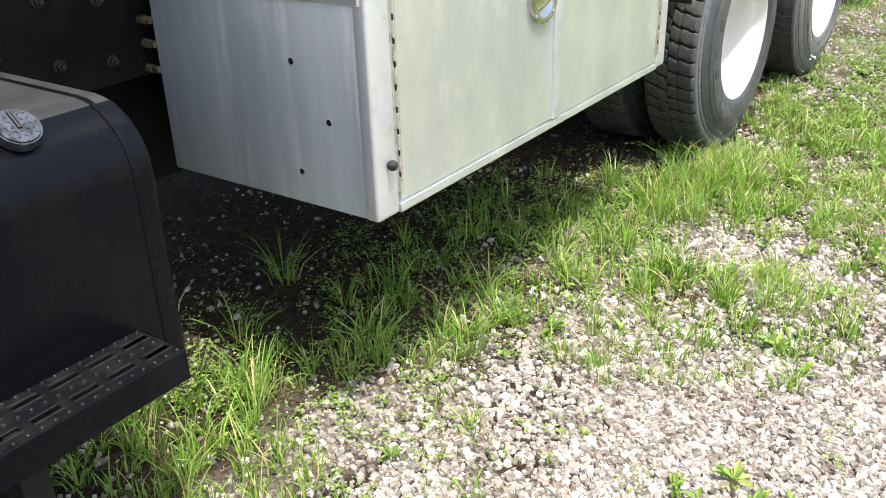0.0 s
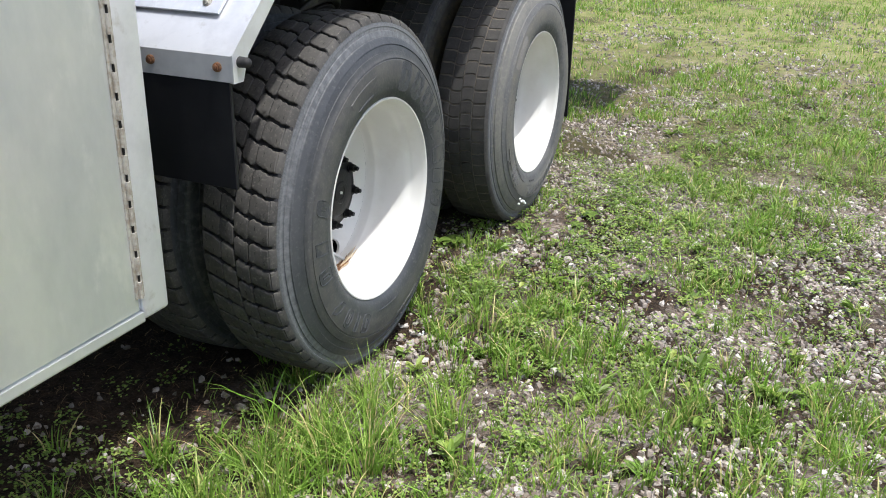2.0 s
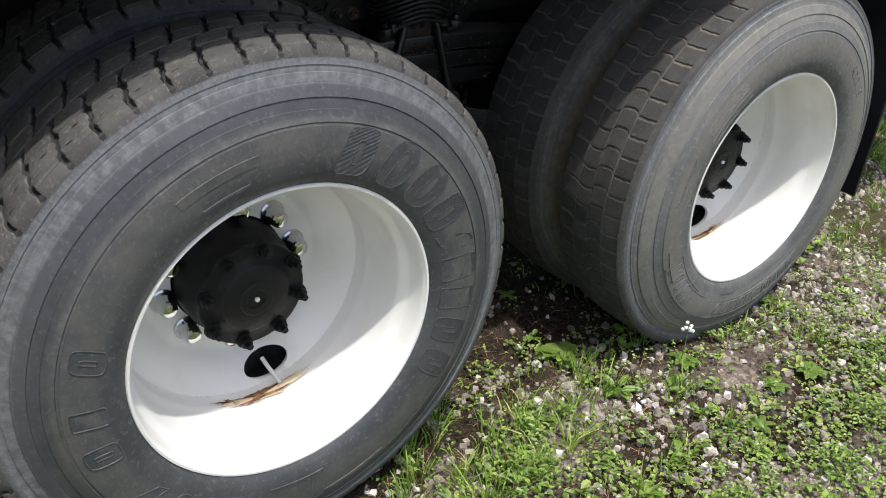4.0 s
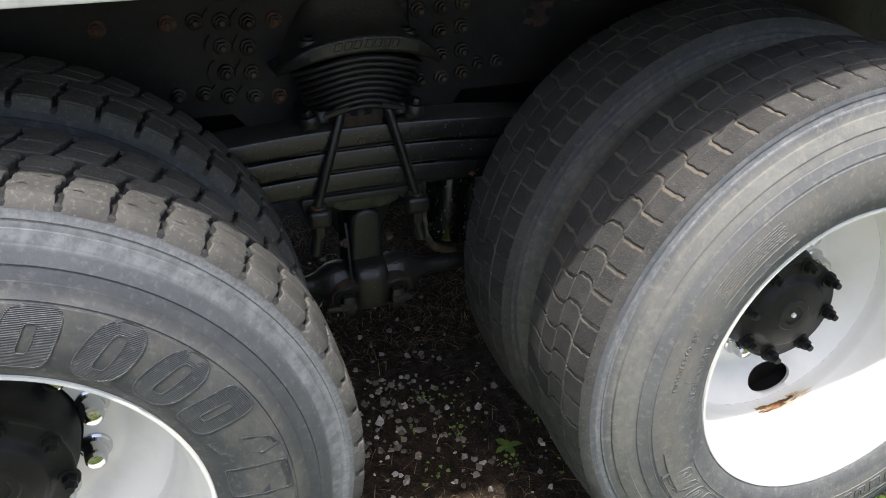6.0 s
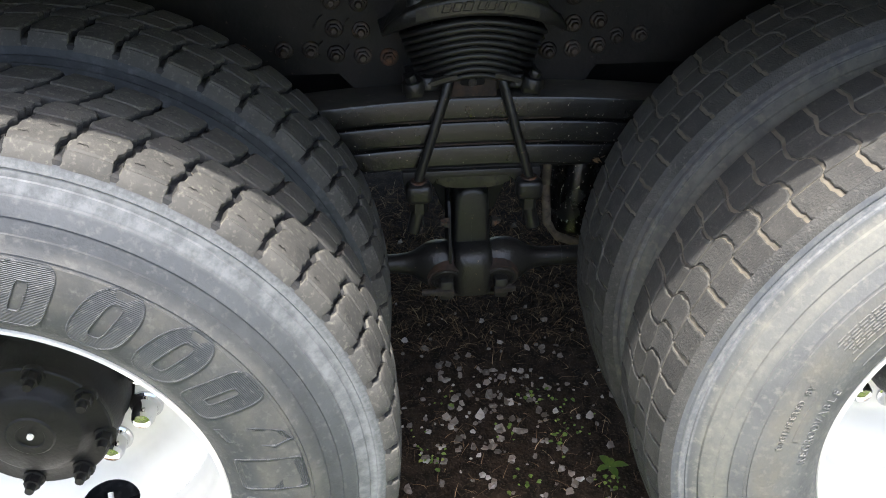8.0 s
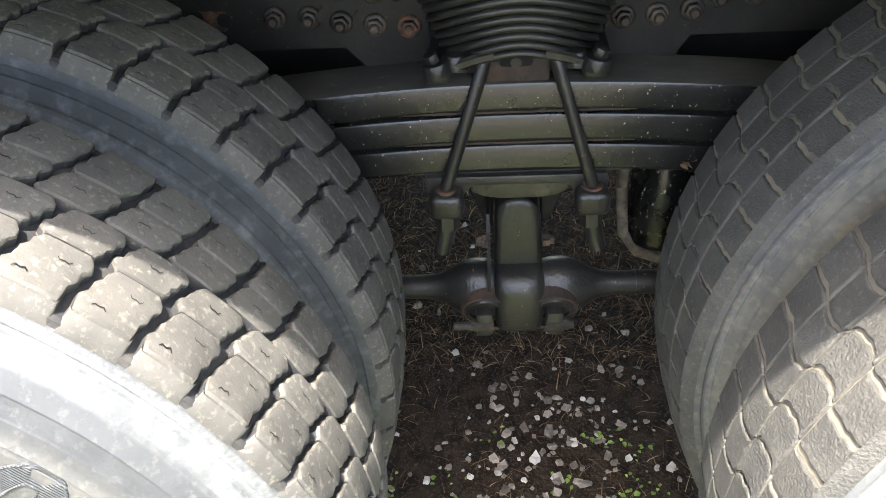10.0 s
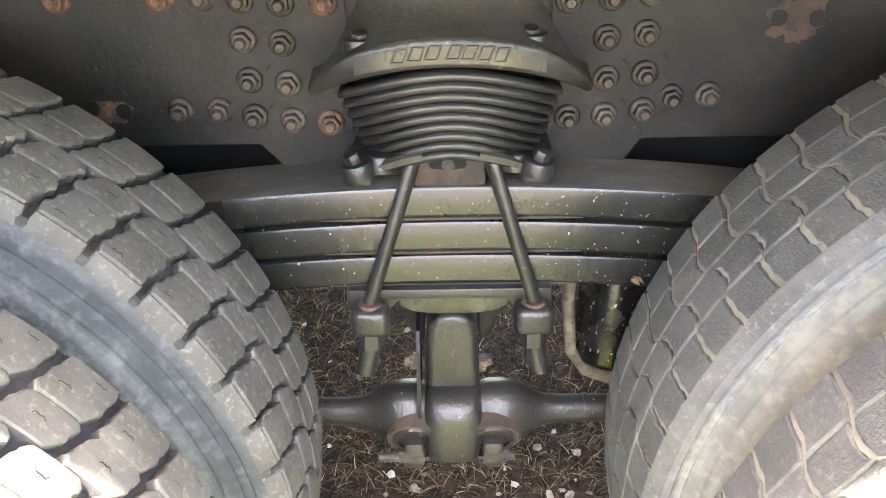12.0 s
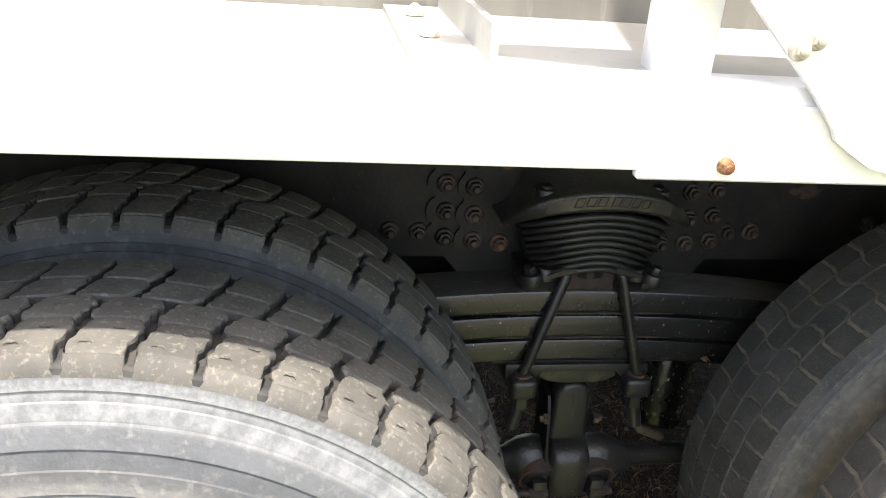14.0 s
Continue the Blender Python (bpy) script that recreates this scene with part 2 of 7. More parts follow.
M_BLADE_DUST = material("dusty_spring_top", (0.04, 0.037, 0.033), 0.6, second=(0.12, 0.105, 0.085), mix=(0.4, 0.72), scale=12, third=(0.2, 0.17, 0.13), mix3=(0.64, 0.74), scale3=70, bump=0.25, stretch=(1, 0.35, 1))
M_CAP = material("cap_metal", (0.085, 0.093, 0.115), 0.38, 0.6, second=(0.035, 0.038, 0.047), scale=50, bump=0.2)
M_BRASS = material("brass", (0.27, 0.225, 0.15), 0.45, 0.6, second=(0.15, 0.125, 0.09), scale=60, bump=0.1)
M_FLAP = material("flap_rubber", (0.009, 0.0095, 0.012), 0.45, spec=0.35, second=(0.016, 0.0165, 0.019), mix=(0.5, 0.7), scale=8, bump=0.15, bump_scale=50)
M_KNOB = material("bumper_rubber", (0.02, 0.02, 0.02), 0.7, bump=0.2)
M_YELLOW = material("sign_yellow", (0.85, 0.55, 0.03), 0.45, second=(0.75, 0.47, 0.03), scale=20, bump=0.0)
M_RED = material("sign_red", (0.55, 0.03, 0.02), 0.45, bump=0.0)
M_OLIVE = material("olive_plate", (0.03, 0.029, 0.02), 0.4, second=(0.065, 0.06, 0.038), scale=30, third=(0.02, 0.019, 0.017), mix3=(0.52, 0.58), scale3=60, bump=0.2)
M_OLIVE_DARK = material("olive_black_paint", (0.0116, 0.0116, 0.0114), 0.4, second=(0.0205, 0.0202, 0.0182), mix=(0.35, 0.68), scale=14, third=(0.16, 0.13, 0.09), mix3=(0.67, 0.71), scale3=140, bump=0.25, bump_scale=120)
M_LEAF = material("weed_leaf", (0.17, 0.28, 0.048), 0.45, second=(0.29, 0.41, 0.08), scale=20, bump=0.0, island=0.4, thin=0.34, some=((0.3, 0.35, 0.09), 0.12))
M_GRASS = material("grass_blade", (0.21, 0.39, 0.045), 0.42, second=(0.32, 0.485, 0.088), mix=(0.38, 0.62), scale=2.2, third=(0.47, 0.46, 0.16), mix3=(0.62, 0.74), scale3=7, bump=0.0, island=0.5, thin=0.4, some=((0.52, 0.44, 0.21), 0.13))
M_DRY = material("dry_grass", (0.25, 0.155, 0.078), 0.8, second=(0.13, 0.08, 0.042), scale=14, bump=0.0, island=0.5, some=((0.4, 0.29, 0.16), 0.08))
M_STONE = material("gravel_stone", (0.325, 0.277, 0.236), 0.85, second=(0.215, 0.174, 0.142), scale=9, third=(0.5, 0.465, 0.42), mix3=(0.5, 0.7), scale3=60, bump=0.3, bump_scale=160, island=0.48, some=((0.44, 0.41, 0.375), 0.13))
M_WALL = material("wall_aluminium", (0.17, 0.165, 0.15), 0.6, 0.2, second=(0.13, 0.126, 0.114), mix=(0.4, 0.62), scale=9, third=(0.22, 0.214, 0.197), mix3=(0.58, 0.7), scale3=30, bump=0.03, stretch=(1, 1, 0.1))
M_TAN = material("dusty_tan_steel", (0.11, 0.09, 0.07), 0.75, second=(0.2, 0.16, 0.115), scale=30, third=(0.05, 0.04, 0.034), mix3=(0.55, 0.68), scale3=70, bump=0.3)
M_FLOWER = material("white_petal", (0.8, 0.8, 0.76), 0.6, bump=0.0)


def hatched_rubber():
    """Sidewall rubber with fine moulded ribs."""
    m = M_RUBBER.copy()
    m.name = "hatched_rubber"
    n, l = m.node_tree.nodes, m.node_tree.links
    b = n["Principled BSDF"]
    co = n.new("ShaderNodeTexCoord")
    w = n.new("ShaderNodeTexWave")
    w.bands_direction = "Y"
    w.inputs["Scale"].default_value = 140
    l.new(co.outputs["Object"], w.inputs["Vector"])
    p = n.new("ShaderNodeBump")
    p.inputs["Strength"].default_value, p.inputs["Distance"].default_value = 0.75, 0.0011
    l.new(w.outputs["Fac"], p.inputs["Height"])
    l.new(p.outputs[0], b.inputs["Normal"])
    return m


M_HATCH = hatched_rubber()


def ground_material():
    m = bpy.data.materials.new("gravel_ground")
    m.use_nodes = True
    n, l = m.node_tree.nodes, m.node_tree.links
    b = n["Principled BSDF"]
    b.inputs["Roughness"].default_value, b.inputs["Specular IOR Level"].default_value = 0.95, 0.2
    co = n.new("ShaderNodeTexCoord")

    def noise_fac(sc, lo, hi, detail=6):
        t = n.new("ShaderNodeTexNoise")
        t.inputs["Scale"].default_value, t.inputs["Detail"].default_value = sc, detail
        l.new(co.outputs["Object"], t.inputs["Vector"])
        r = n.new("ShaderNodeMapRange")
        r.inputs["From Min"].default_value, r.inputs["From Max"].default_value = lo, hi
        l.new(t.outputs["Fac"], r.inputs["Value"])
        return r.outputs["Result"], t.outputs["Fac"]

    v = n.new("ShaderNodeTexVoronoi")
    v.inputs["Scale"].default_value = 75
    l.new(co.outputs["Object"], v.inputs["Vector"])
    ramp = n.new("ShaderNodeValToRGB")
    ramp.color_ramp.elements[0].color, ramp.color_ramp.elements[1].color = (0.1, 0.078, 0.06, 1), (0.33, 0.28, 0.235, 1)
    sep = n.new("ShaderNodeSeparateColor")
    l.new(v.outputs["Color"], sep.inputs[0])
    l.new(sep.outputs[0], ramp.inputs[0])

    def mixc(f, a, c):
        x = n.new("ShaderNodeMix")
        x.data_type = "RGBA"
        l.new(f, x.inputs["Factor"])
        for s, val in (("A", a), ("B", c)):
            if isinstance(val, tuple):
                x.inputs[s].default_value = (*val, 1)
            else:
                l.new(val, x.inputs[s])
        return x.outputs["Result"]

    soil = mixc(noise_fac(30, 0.4, 0.62)[0], (0.0175, 0.0123, 0.0082), (0.0455, 0.0308, 0.0198))
    soil = mixc(noise_fac(170, 0.54, 0.64, 3)[0], soil, (0.066, 0.0475, 0.033))
    f1, raw = noise_fac(2.2, 0.47, 0.62)
    at = n.new("ShaderNodeSeparateXYZ")
    l.new(co.outputs["Object"], at.inputs[0])
    # below the truck gravel colour gives way to bare soil, also deepening the shade
    beside = n.new("ShaderNodeMapRange")
    beside.inputs["From Min"].default_value, beside.inputs["From Max"].default_value = -0.45, 0.05
    l.new(at.outputs["X"], beside.inputs["Value"])
    gravelly = n.new("ShaderNodeMath")
    gravelly.operation = "MULTIPLY"
    l.new(f1, gravelly.inputs[0])
    l.new(beside.outputs["Result"], gravelly.inputs[1])
    # unseen ground beyond the grass strip, made plain gravel to bounce neutral light
    bounce_yard = n.new("ShaderNodeMapRange")
    bounce_yard.inputs["From Min"].default_value, bounce_yard.inputs["From Max"].default_value = 2.2, 3.6
    l.new(at.outputs["X"], bounce_yard.inputs["Value"])
    front = n.new("ShaderNodeMapRange")
    front.inputs["From Min"].default_value, front.inputs["From Max"].default_value = -3.2, -4.6
    l.new(at.outputs["Y"], front.inputs["Value"])
    spread = gravelly.outputs[0]
    for more in (bounce_yard, front):
        top = n.new("ShaderNodeMath")
        top.operation = "MAXIMUM"
        l.new(spread, top.inputs[0])
        l.new(more.outputs["Result"], top.inputs[1])
        spread = top.outputs[0]
    c = mixc(spread, soil, ramp.outputs[0])
    # thatch of old grass between the stones, thicker away from the truck
    far = None
    for axis, lo, hi in (("Y", 1.5, 7.0), ("X", -2.5, -4.0)):
        rise = n.new("ShaderNodeMapRange")
        rise.inputs["From Min"].default_value, rise.inputs["From Max"].default_value, rise.inputs["To Max"].default_value = lo, hi, 0.9
        l.new(at.outputs[axis], rise.inputs["Value"])
        if far is None:
            far = rise.outputs["Result"]
        else:
            most = n.new("ShaderNodeMath")
            most.operation = "MAXIMUM"
            l.new(far, most.inputs[0])
            l.new(rise.outputs["Result"], most.inputs[1])
            far = most.outputs[0]
    patch = n.new("ShaderNodeMath")
    patch.operation = "MULTIPLY"
    l.new(far, patch.inputs[0])
    l.new(noise_fac(1.7, 0.3, 0.48)[0], patch.inputs[1])
    thatch = mixc(noise_fac(14, 0.4, 0.62)[0], (0.2, 0.24, 0.07), (0.33, 0.3, 0.14))
    c = mixc(patch.outputs[0], c, thatch)
    l.new(c, b.inputs["Base Color"])
    bp = n.new("ShaderNodeBump")
    bp.inputs["Strength"].default_value, bp.inputs["Distance"].default_value = 0.7, 0.02
    l.new(noise_fac(85, 0.0, 1.0, 9)[1], bp.inputs["Height"])
    l.new(bp.outputs[0], b.inputs["Normal"])
    return m


M_GROUND = ground_material()


# ---- building helpers ----
TRUCK = tagged(new("utility_truck"), "parked utility truck with white wheels and aluminium boxes", "truck")


def mesh_of(bm, name, smooth=False):
    me = bpy.data.meshes.new(name)
    bm.normal_update()
    bm.to_mesh(me)
    bm.free()
    if smooth:
        for p in me.polygons:
            p.use_smooth = True
        me.set_sharp_from_angle(angle=radians(smooth if smooth is not True else 40))
    return me


def part(name, bm, mat, parent=None, label="", smooth=False, at=None):
    """Links a bmesh as one mesh object, under a thing or a part."""
    ob = new(name, mesh_of(bm, name, smooth) if isinstance(bm, bmesh.types.BMesh) else bm)
    if not ob.data.materials:
        ob.data.materials.append(mat)
    if parent is not None:
        ob.parent = parent
    if at is not None:
        ob.matrix_local = at if parent is not None else at
    if label:
        tagged(ob, label)
    return ob


def assembly(name, label, category="", at=(0, 0, 0), group="", kind=""):
    """A unit of the truck, which holds its own pieces."""
    ob = new(name)
    ob.empty_display_size = 0.05
    ob.parent = TRUCK
    ob.location = at
    return tagged(ob, label)


def thing(name, label, category, at=(0, 0, 0), group="", kind=""):
    ob = new(name)
    ob.empty_display_size = 0.05
    ob.location = at
    return tagged(ob, label, category, group, kind)


def box(bm, x0, x1, y0, y1, z0, z1, bevel=0.0, seg=2):
    r = bmesh.ops.create_cube(bm, size=1.0)
    vs = r["verts"]
    for v in vs:
        v.co = Vector((x0 + (v.co.x + 0.5) * (x1 - x0), y0 + (v.co.y + 0.5) * (y1 - y0), z0 + (v.co.z + 0.5) * (z1 - z0)))
    if bevel:
        es = {e for v in vs for e in v.link_edges}
        bmesh.ops.bevel(bm, geom=list(es), offset=bevel, segments=seg, affect="EDGES", profile=0.5)
    return bm


def cyl(bm, p, q, r, r2=None, seg=20, cap=True):
    """A rod from p to q."""
    p, q = Vector(p), Vector(q)
    d = q - p
    m = Matrix.Translation((p + q) / 2) @ d.to_track_quat("Z", "Y").to_matrix().to_4x4()
    bmesh.ops.create_cone(bm, cap_ends=cap, segments=seg, radius1=r, radius2=r if r2 is None else r2, depth=d.length, matrix=m)
    return bm


def lathe(bm, profile, seg=96, a0=0.0, a1=2 * math.pi):
    """Turns (x, r) pairs round the x axis."""
    full = abs(a1 - a0 - 2 * math.pi) < 1e-6
    n = seg if full else seg + 1
    rings = []
    for x, r in profile:
        rings.append([bm.verts.new((x, r * math.sin(a0 + (a1 - a0) * i / seg), r * math.cos(a0 + (a1 - a0) * i / seg))) for i in range(n)])
    for a, b in zip(rings, rings[1:]):
        for i in range(seg):
            j = (i + 1) % n
            bm.faces.new((a[i], a[j], b[j], b[i]))
    return rings


def prism(bm, outline, axis, lo, hi):
    """Extrudes a plane outline along an axis; outline in the other two axes, in order."""
    def put(a, b, c):
        return {"x": (c, a, b), "y": (a, c, b), "z": (a, b, c)}[axis]
    lo_v = [bm.verts.new(put(a, b, lo)) for a, b in outline]
    hi_v = [bm.verts.new(put(a, b, hi)) for a, b in outline]
    f = [bm.faces.new(lo_v), bm.faces.new(hi_v)]
    k = len(outline)
    for i in range(k):
        f.append(bm.faces.new((lo_v[i], lo_v[(i + 1) % k], hi_v[(i + 1) % k], hi_v[i])))
    bmesh.ops.recalc_face_normals(bm, faces=f)
    return bm


def bevelled(bm, w, seg=2, angle=30):
    es = [e for e in bm.edges if len(e.link_faces) == 2 and e.calc_face_angle(0) > radians(angle)]
    bmesh.ops.bevel(bm, geom=es, offset=w, segments=seg, affect="EDGES", profile=0.5)
    return bm


def tube(name, pts, r, mat, parent, label="", res=3):
    """A bent rod along points, as a mesh."""
    bm = bmesh.new()
    pts = [Vector(p) for p in pts]
    rings = []
    seg = 12
    for i, p in enumerate(pts):
        d = (pts[min(i + 1, len(pts) - 1)] - pts[max(i - 1, 0)]).normalized()
        q = d.to_track_quat("Z", "Y")
        rings.append([bm.verts.new(p + q @ Vector((r * math.cos(2 * math.pi * k / seg), r * math.sin(2 * math.pi * k / seg), 0))) for k in range(seg)])
    for a, b in zip(rings, rings[1:]):
        for k in range(seg):
            bm.faces.new((a[k], a[(k + 1) % seg], b[(k + 1) % seg], b[k]))
    bm.faces.new(rings[0][::-1])
    bm.faces.new(rings[-1])
    return part(name, bm, mat, parent, label, smooth=True)


def bolt_mesh(r=0.013, h=0.011, washer=0.018, stud=0.006):
    """A chamfered hexagon nut on a dished washer with its rounded stud end, pointing along +x."""
    bm = bmesh.new()
    lathe(bm, [(0.0, washer), (0.0018, washer), (0.0042, washer * 0.96), (0.006, washer * 0.88), (0.0066, washer * 0.76), (0.0066, r * 0.5)], 20)
    base, tip = 0.0055, 0.0055 + h
    rings = []
    for x, k, corner in ((base, 1.0, 1.0), (tip - r * 0.22, 1.0, 1.0), (tip - r * 0.06, 0.93, 0.6), (tip, 0.8, 0.0)):
        ring = []
        for i in range(24):
            t = 2 * math.pi * i / 24
            flat = math.cos(math.pi / 6) / math.cos((t % (math.pi / 3)) - math.pi / 6)
            rad = r * k * (flat * corner + (1 - corner))
            ring.append(bm.verts.new((x, rad * math.sin(t), rad * math.cos(t))))
        rings.append(ring)
    for a, b in zip(rings, rings[1:]):
        for i in range(24):
            bm.faces.new((a[i], a[(i + 1) % 24], b[(i + 1) % 24], b[i]))
    bm.faces.new(rings[-1])
    lathe(bm, [(tip - 0.001, r * 0.6), (tip + stud * 0.7, r * 0.57), (tip + stud, r * 0.42), (tip + stud * 1.05, 0.0004)], 14)
    bmesh.ops.recalc_face_normals(bm, faces=bm.faces)
    return mesh_of(bm, "bolt", 38)


def text_mesh(body, size, depth):
    cu = bpy.data.curves.new("lettering", "FONT")
    cu.body, cu.size, cu.extrude, cu.align_x, cu.align_y, cu.resolution_u = body, size, depth, "CENTER", "CENTER", 2
    ob = bpy.data.objects.new("lettering", cu)
    scene.collection.objects.link(ob)
    me = bpy.data.meshes.new_from_object(ob.evaluated_get(bpy.context.evaluated_depsgraph_get()))
    bpy.data.objects.remove(ob)
    bpy.data.curves.remove(cu)
    return me

# ---- numbers of the plan: x out of the truck's side, y to its rear, z up ----
AXLE_Z, AXLE_GAP = 0.5145, 1.408
DUAL = 0.325          # between the middles of twin tyres
RAIL_X = -0.745


def value_noise(x, y, scale, seed):
    """Smooth noise in 0..1 on a plane."""
    rng = np.random.RandomState(seed)
    tab = rng.rand(64, 64)
    u, v = np.asarray(x) * scale + 1000, np.asarray(y) * scale + 1000
    i, j = np.floor(u).astype(int), np.floor(v).astype(int)
    a, b = u - i, v - j
    a, b = a * a * (3 - 2 * a), b * b * (3 - 2 * b)
    t = lambda p, q: tab[p % 64, q % 64]
    return (t(i, j) * (1 - a) + t(i + 1, j) * a) * (1 - b) + (t(i, j + 1) * (1 - a) + t(i + 1, j + 1) * a) * b


def height(x, y):
    """The ground's gentle unevenness."""
    return 0.03 * (value_noise(x, y, 1.1, 3) - 0.5) + 0.012 * (value_noise(x, y, 4.0, 4) - 0.5)


def greenness(x, y):
    """How grassy a spot is, 0..1: bare gravel patches, lush strip beside the box, bare soil under the truck."""
    g = 0.62 * value_noise(x, y, 1.3, 5) + 0.38 * value_noise(x, y, 4.2, 6)
    g = 0.055 + 0.95 * g
    for px, py, rx, ry, k in BARE:
        g = g - k * np.exp(-(((x - px) / rx) ** 2 + ((y - py) / ry) ** 2))
    for px, py, rx, ry, k in LUSH:
        g = g + k * np.exp(-(((x - px) / rx) ** 2 + ((y - py) / ry) ** 2))
    g = g * (1 - 0.12 * np.clip((x - 0.35) / 0.3, 0, 1) * (y < 3)) + 0.12 * np.clip((y - 2.5) / 3, 0, 1)
    return np.clip(g, 0, 1)


BARE = [(-0.11, -2.53, 0.13, 0.1, 0.55), (-0.16, -2.38, 0.08, 0.07, 0.45), (-0.29, -2.54, 0.07, 0.06, 0.4), (-0.56, -2.29, 0.1, 0.12, 0.5), (0.1, -2.2, 0.1, 0.12, 0.4), (0.05, -2.75, 0.14, 0.12, 0.4), (0.25, 1.25, 0.22, 0.35, 0.3), (0.0, 0.85, 0.25, 0.3, 0.4), (0.47, -2.3, 0.36, 0.34, 0.55), (-0.07, -2.6, 0.16, 0.2, 0.35), (0.4, -1.1, 0.26, 0.14, 0.34), (0.2, -1.78, 0.16, 0.16, 0.35), (0.85, -2.1, 0.3, 0.5, 0.4), (1.27, -1.46, 0.3, 0.3, 0.45), (1.26, 1.19, 0.22, 0.22, 0.5), (0.47, 1.1, 0.22, 0.25, 0.35), (1.34, 0.7, 0.2, 0.15, 0.35),
        (0.08, 1.95, 0.2, 0.3, 0.35), (0.43, -0.18, 0.14, 0.12, 0.35), (0.1, -0.03, 0.1, 0.1, 0.3), (0.08, 5.4, 0.22, 0.3, 0.4), (0.86, 5.6, 0.3, 0.3, 0.45), (0.4, 4.2, 0.3, 0.22, 0.4), (0.3, 6.6, 0.5, 0.4, 0.3), (1.1, 4.4, 0.5, 0.3, 0.3), (0.7, 0.56, 0.18, 0.16, 0.3), (1.2, -1.2, 0.4, 0.4, 0.3)]
LUSH = [(-0.3, -2.85, 0.3, 0.3, 0.6), (-0.3, -2.25, 0.2, 0.3, 0.5), (0.05, -1.9, 0.2, 0.5, 0.2), (-0.05, -0.75, 0.26, 0.36, 0.6), (0.2, -0.4, 0.25, 0.3, 0.3), (0.14, 0.45, 0.16, 0.2, 0.3), (0.53, -0.85, 0.2, 0.14, 0.3), (0.77, -0.6, 0.25, 0.2, 0.3), (0.94, 0.16, 0.22, 0.2, 0.3), (0.83, 3.57, 0.35, 0.3, 0.35), (1.26, 2.99, 0.4, 0.3, 0.35), (-0.24, 3.85, 0.25, 0.3, 0.4), (0.65, 2.4, 0.4, 0.3, 0.2), (0.85, 1.5, 0.45, 0.4, 0.2), (0.75, 0.95, 0.3, 0.25, 0.2), (1.5, 0.3, 0.5, 0.5, 0.2), (0.45, 0.35, 0.25, 0.2, 0.2)]
SOIL = [(0.55, -1.1, 0.13, 0.07), (0.26, -1.27, 0.1, 0.06), (0.71, -1.14, 0.1, 0.06), (1.06, -1.17, 0.14, 0.08), (0.37, -1.0, 0.07, 0.05), (0.34, 2.53, 0.2, 0.2), (-0.17, -2.42, 0.07, 0.05), (-0.56, -2.29, 0.12, 0.12), (0.23, -1.05, 0.08, 0.06), (0.23, 3.1, 0.3, 0.28), (0.42, 3.45, 0.25, 0.22), (0.16, 1.36, 0.12, 0.16), (0.29, -1.25, 0.12, 0.1), (-0.2, 2.6, 0.22, 0.35), (0.6, -1.0, 0.12, 0.1), (0.66, 0.75, 0.14, 0.14), (1.5, 2.2, 0.2, 0.2)]


def bare_soil(x, y):
    """0..1: patches of dark soil with neither grass nor stones."""
    g = np.zeros(len(x))
    for px, py, rx, ry in SOIL:
        g = np.maximum(g, np.exp(-(((x - px) / rx) ** 2 + ((y - py) / ry) ** 2)))
    return g * (0.55 + 0.6 * value_noise(x, y, 9.0, 12))


# ---- ground ----
def ground():
    bm = bmesh.new()
    xs = [-3000, -600, -120, -40, -15, -6, -4] + [(-2.4 + 0.08 * i) for i in range(90)] + [5.2, 6, 8, 12, 20, 40, 120, 600, 3000]
    ys = [-3000, -600, -120, -40, -15, -8, -6] + [(-5 + 0.08 * i) for i in range(140)] + [6.6, 8, 10, 14, 20, 40, 120, 600, 3000]
    vs = [[bm.verts.new((x, y, float(height(x, y)) if abs(x) < 50 and abs(y) < 50 else 0.0)) for y in ys] for x in xs]
    for i in range(len(xs) - 1):
        for j in range(len(ys) - 1):
            bm.faces.new((vs[i][j], vs[i + 1][j], vs[i + 1][j + 1], vs[i][j + 1]))
    ob = part("ground", bm, M_GROUND, smooth=180)
    tagged(ob, "brown soil and pale gravel ground with patchy grass", "ground", kind="structure")


ground()


# ---- tyres and wheels, built round the x axis, the outer face near x = 0 ----
TYRE_MID = -0.155
TYRE_PROFILE = [(-0.026, 0.292), (-0.018, 0.2995), (-0.012, 0.306), (-0.006, 0.318), (-0.002, 0.335), (0.0, 0.36), (-0.001, 0.385), (-0.005, 0.405),
                (-0.0068, 0.4053), (-0.0085, 0.409), (-0.0065, 0.4105), (-0.0075, 0.412), (-0.0135, 0.429), (-0.0158, 0.4297), (-0.0225, 0.446), (-0.0205, 0.4475), (-0.0215, 0.4495),
                (-0.0305, 0.466), (-0.0345, 0.4668), (-0.0395, 0.482), (-0.0425, 0.4825), (-0.044, 0.492), (-0.0425, 0.4935), (-0.044, 0.501), (-0.047, 0.506)]


def tyre_body(top, floor=0.013):
    if floor > 0.01:
        prof = TYRE_PROFILE + [(-0.0485, 0.5115), (-0.052, 0.514), (-0.06, 0.5135), (-0.075, top - floor - 0.0025), (-0.105, top - floor - 0.0005), (TYRE_MID, top - floor)]
    else:
        prof = TYRE_PROFILE + [(-0.0495, top - 0.0125), (-0.055, top - floor - 0.0055), (-0.075, top - floor - 0.003), (-0.105, top - floor - 0.0009), (TYRE_MID, top - floor)]
    prof = prof + [(2 * TYRE_MID - x, r) for x, r in prof[-2::-1]]
    bm = bmesh.new()
    lathe(bm, prof, 120)
    bmesh.ops.recalc_face_normals(bm, faces=bm.faces)
    return mesh_of(bm, "tyre_body", 24)


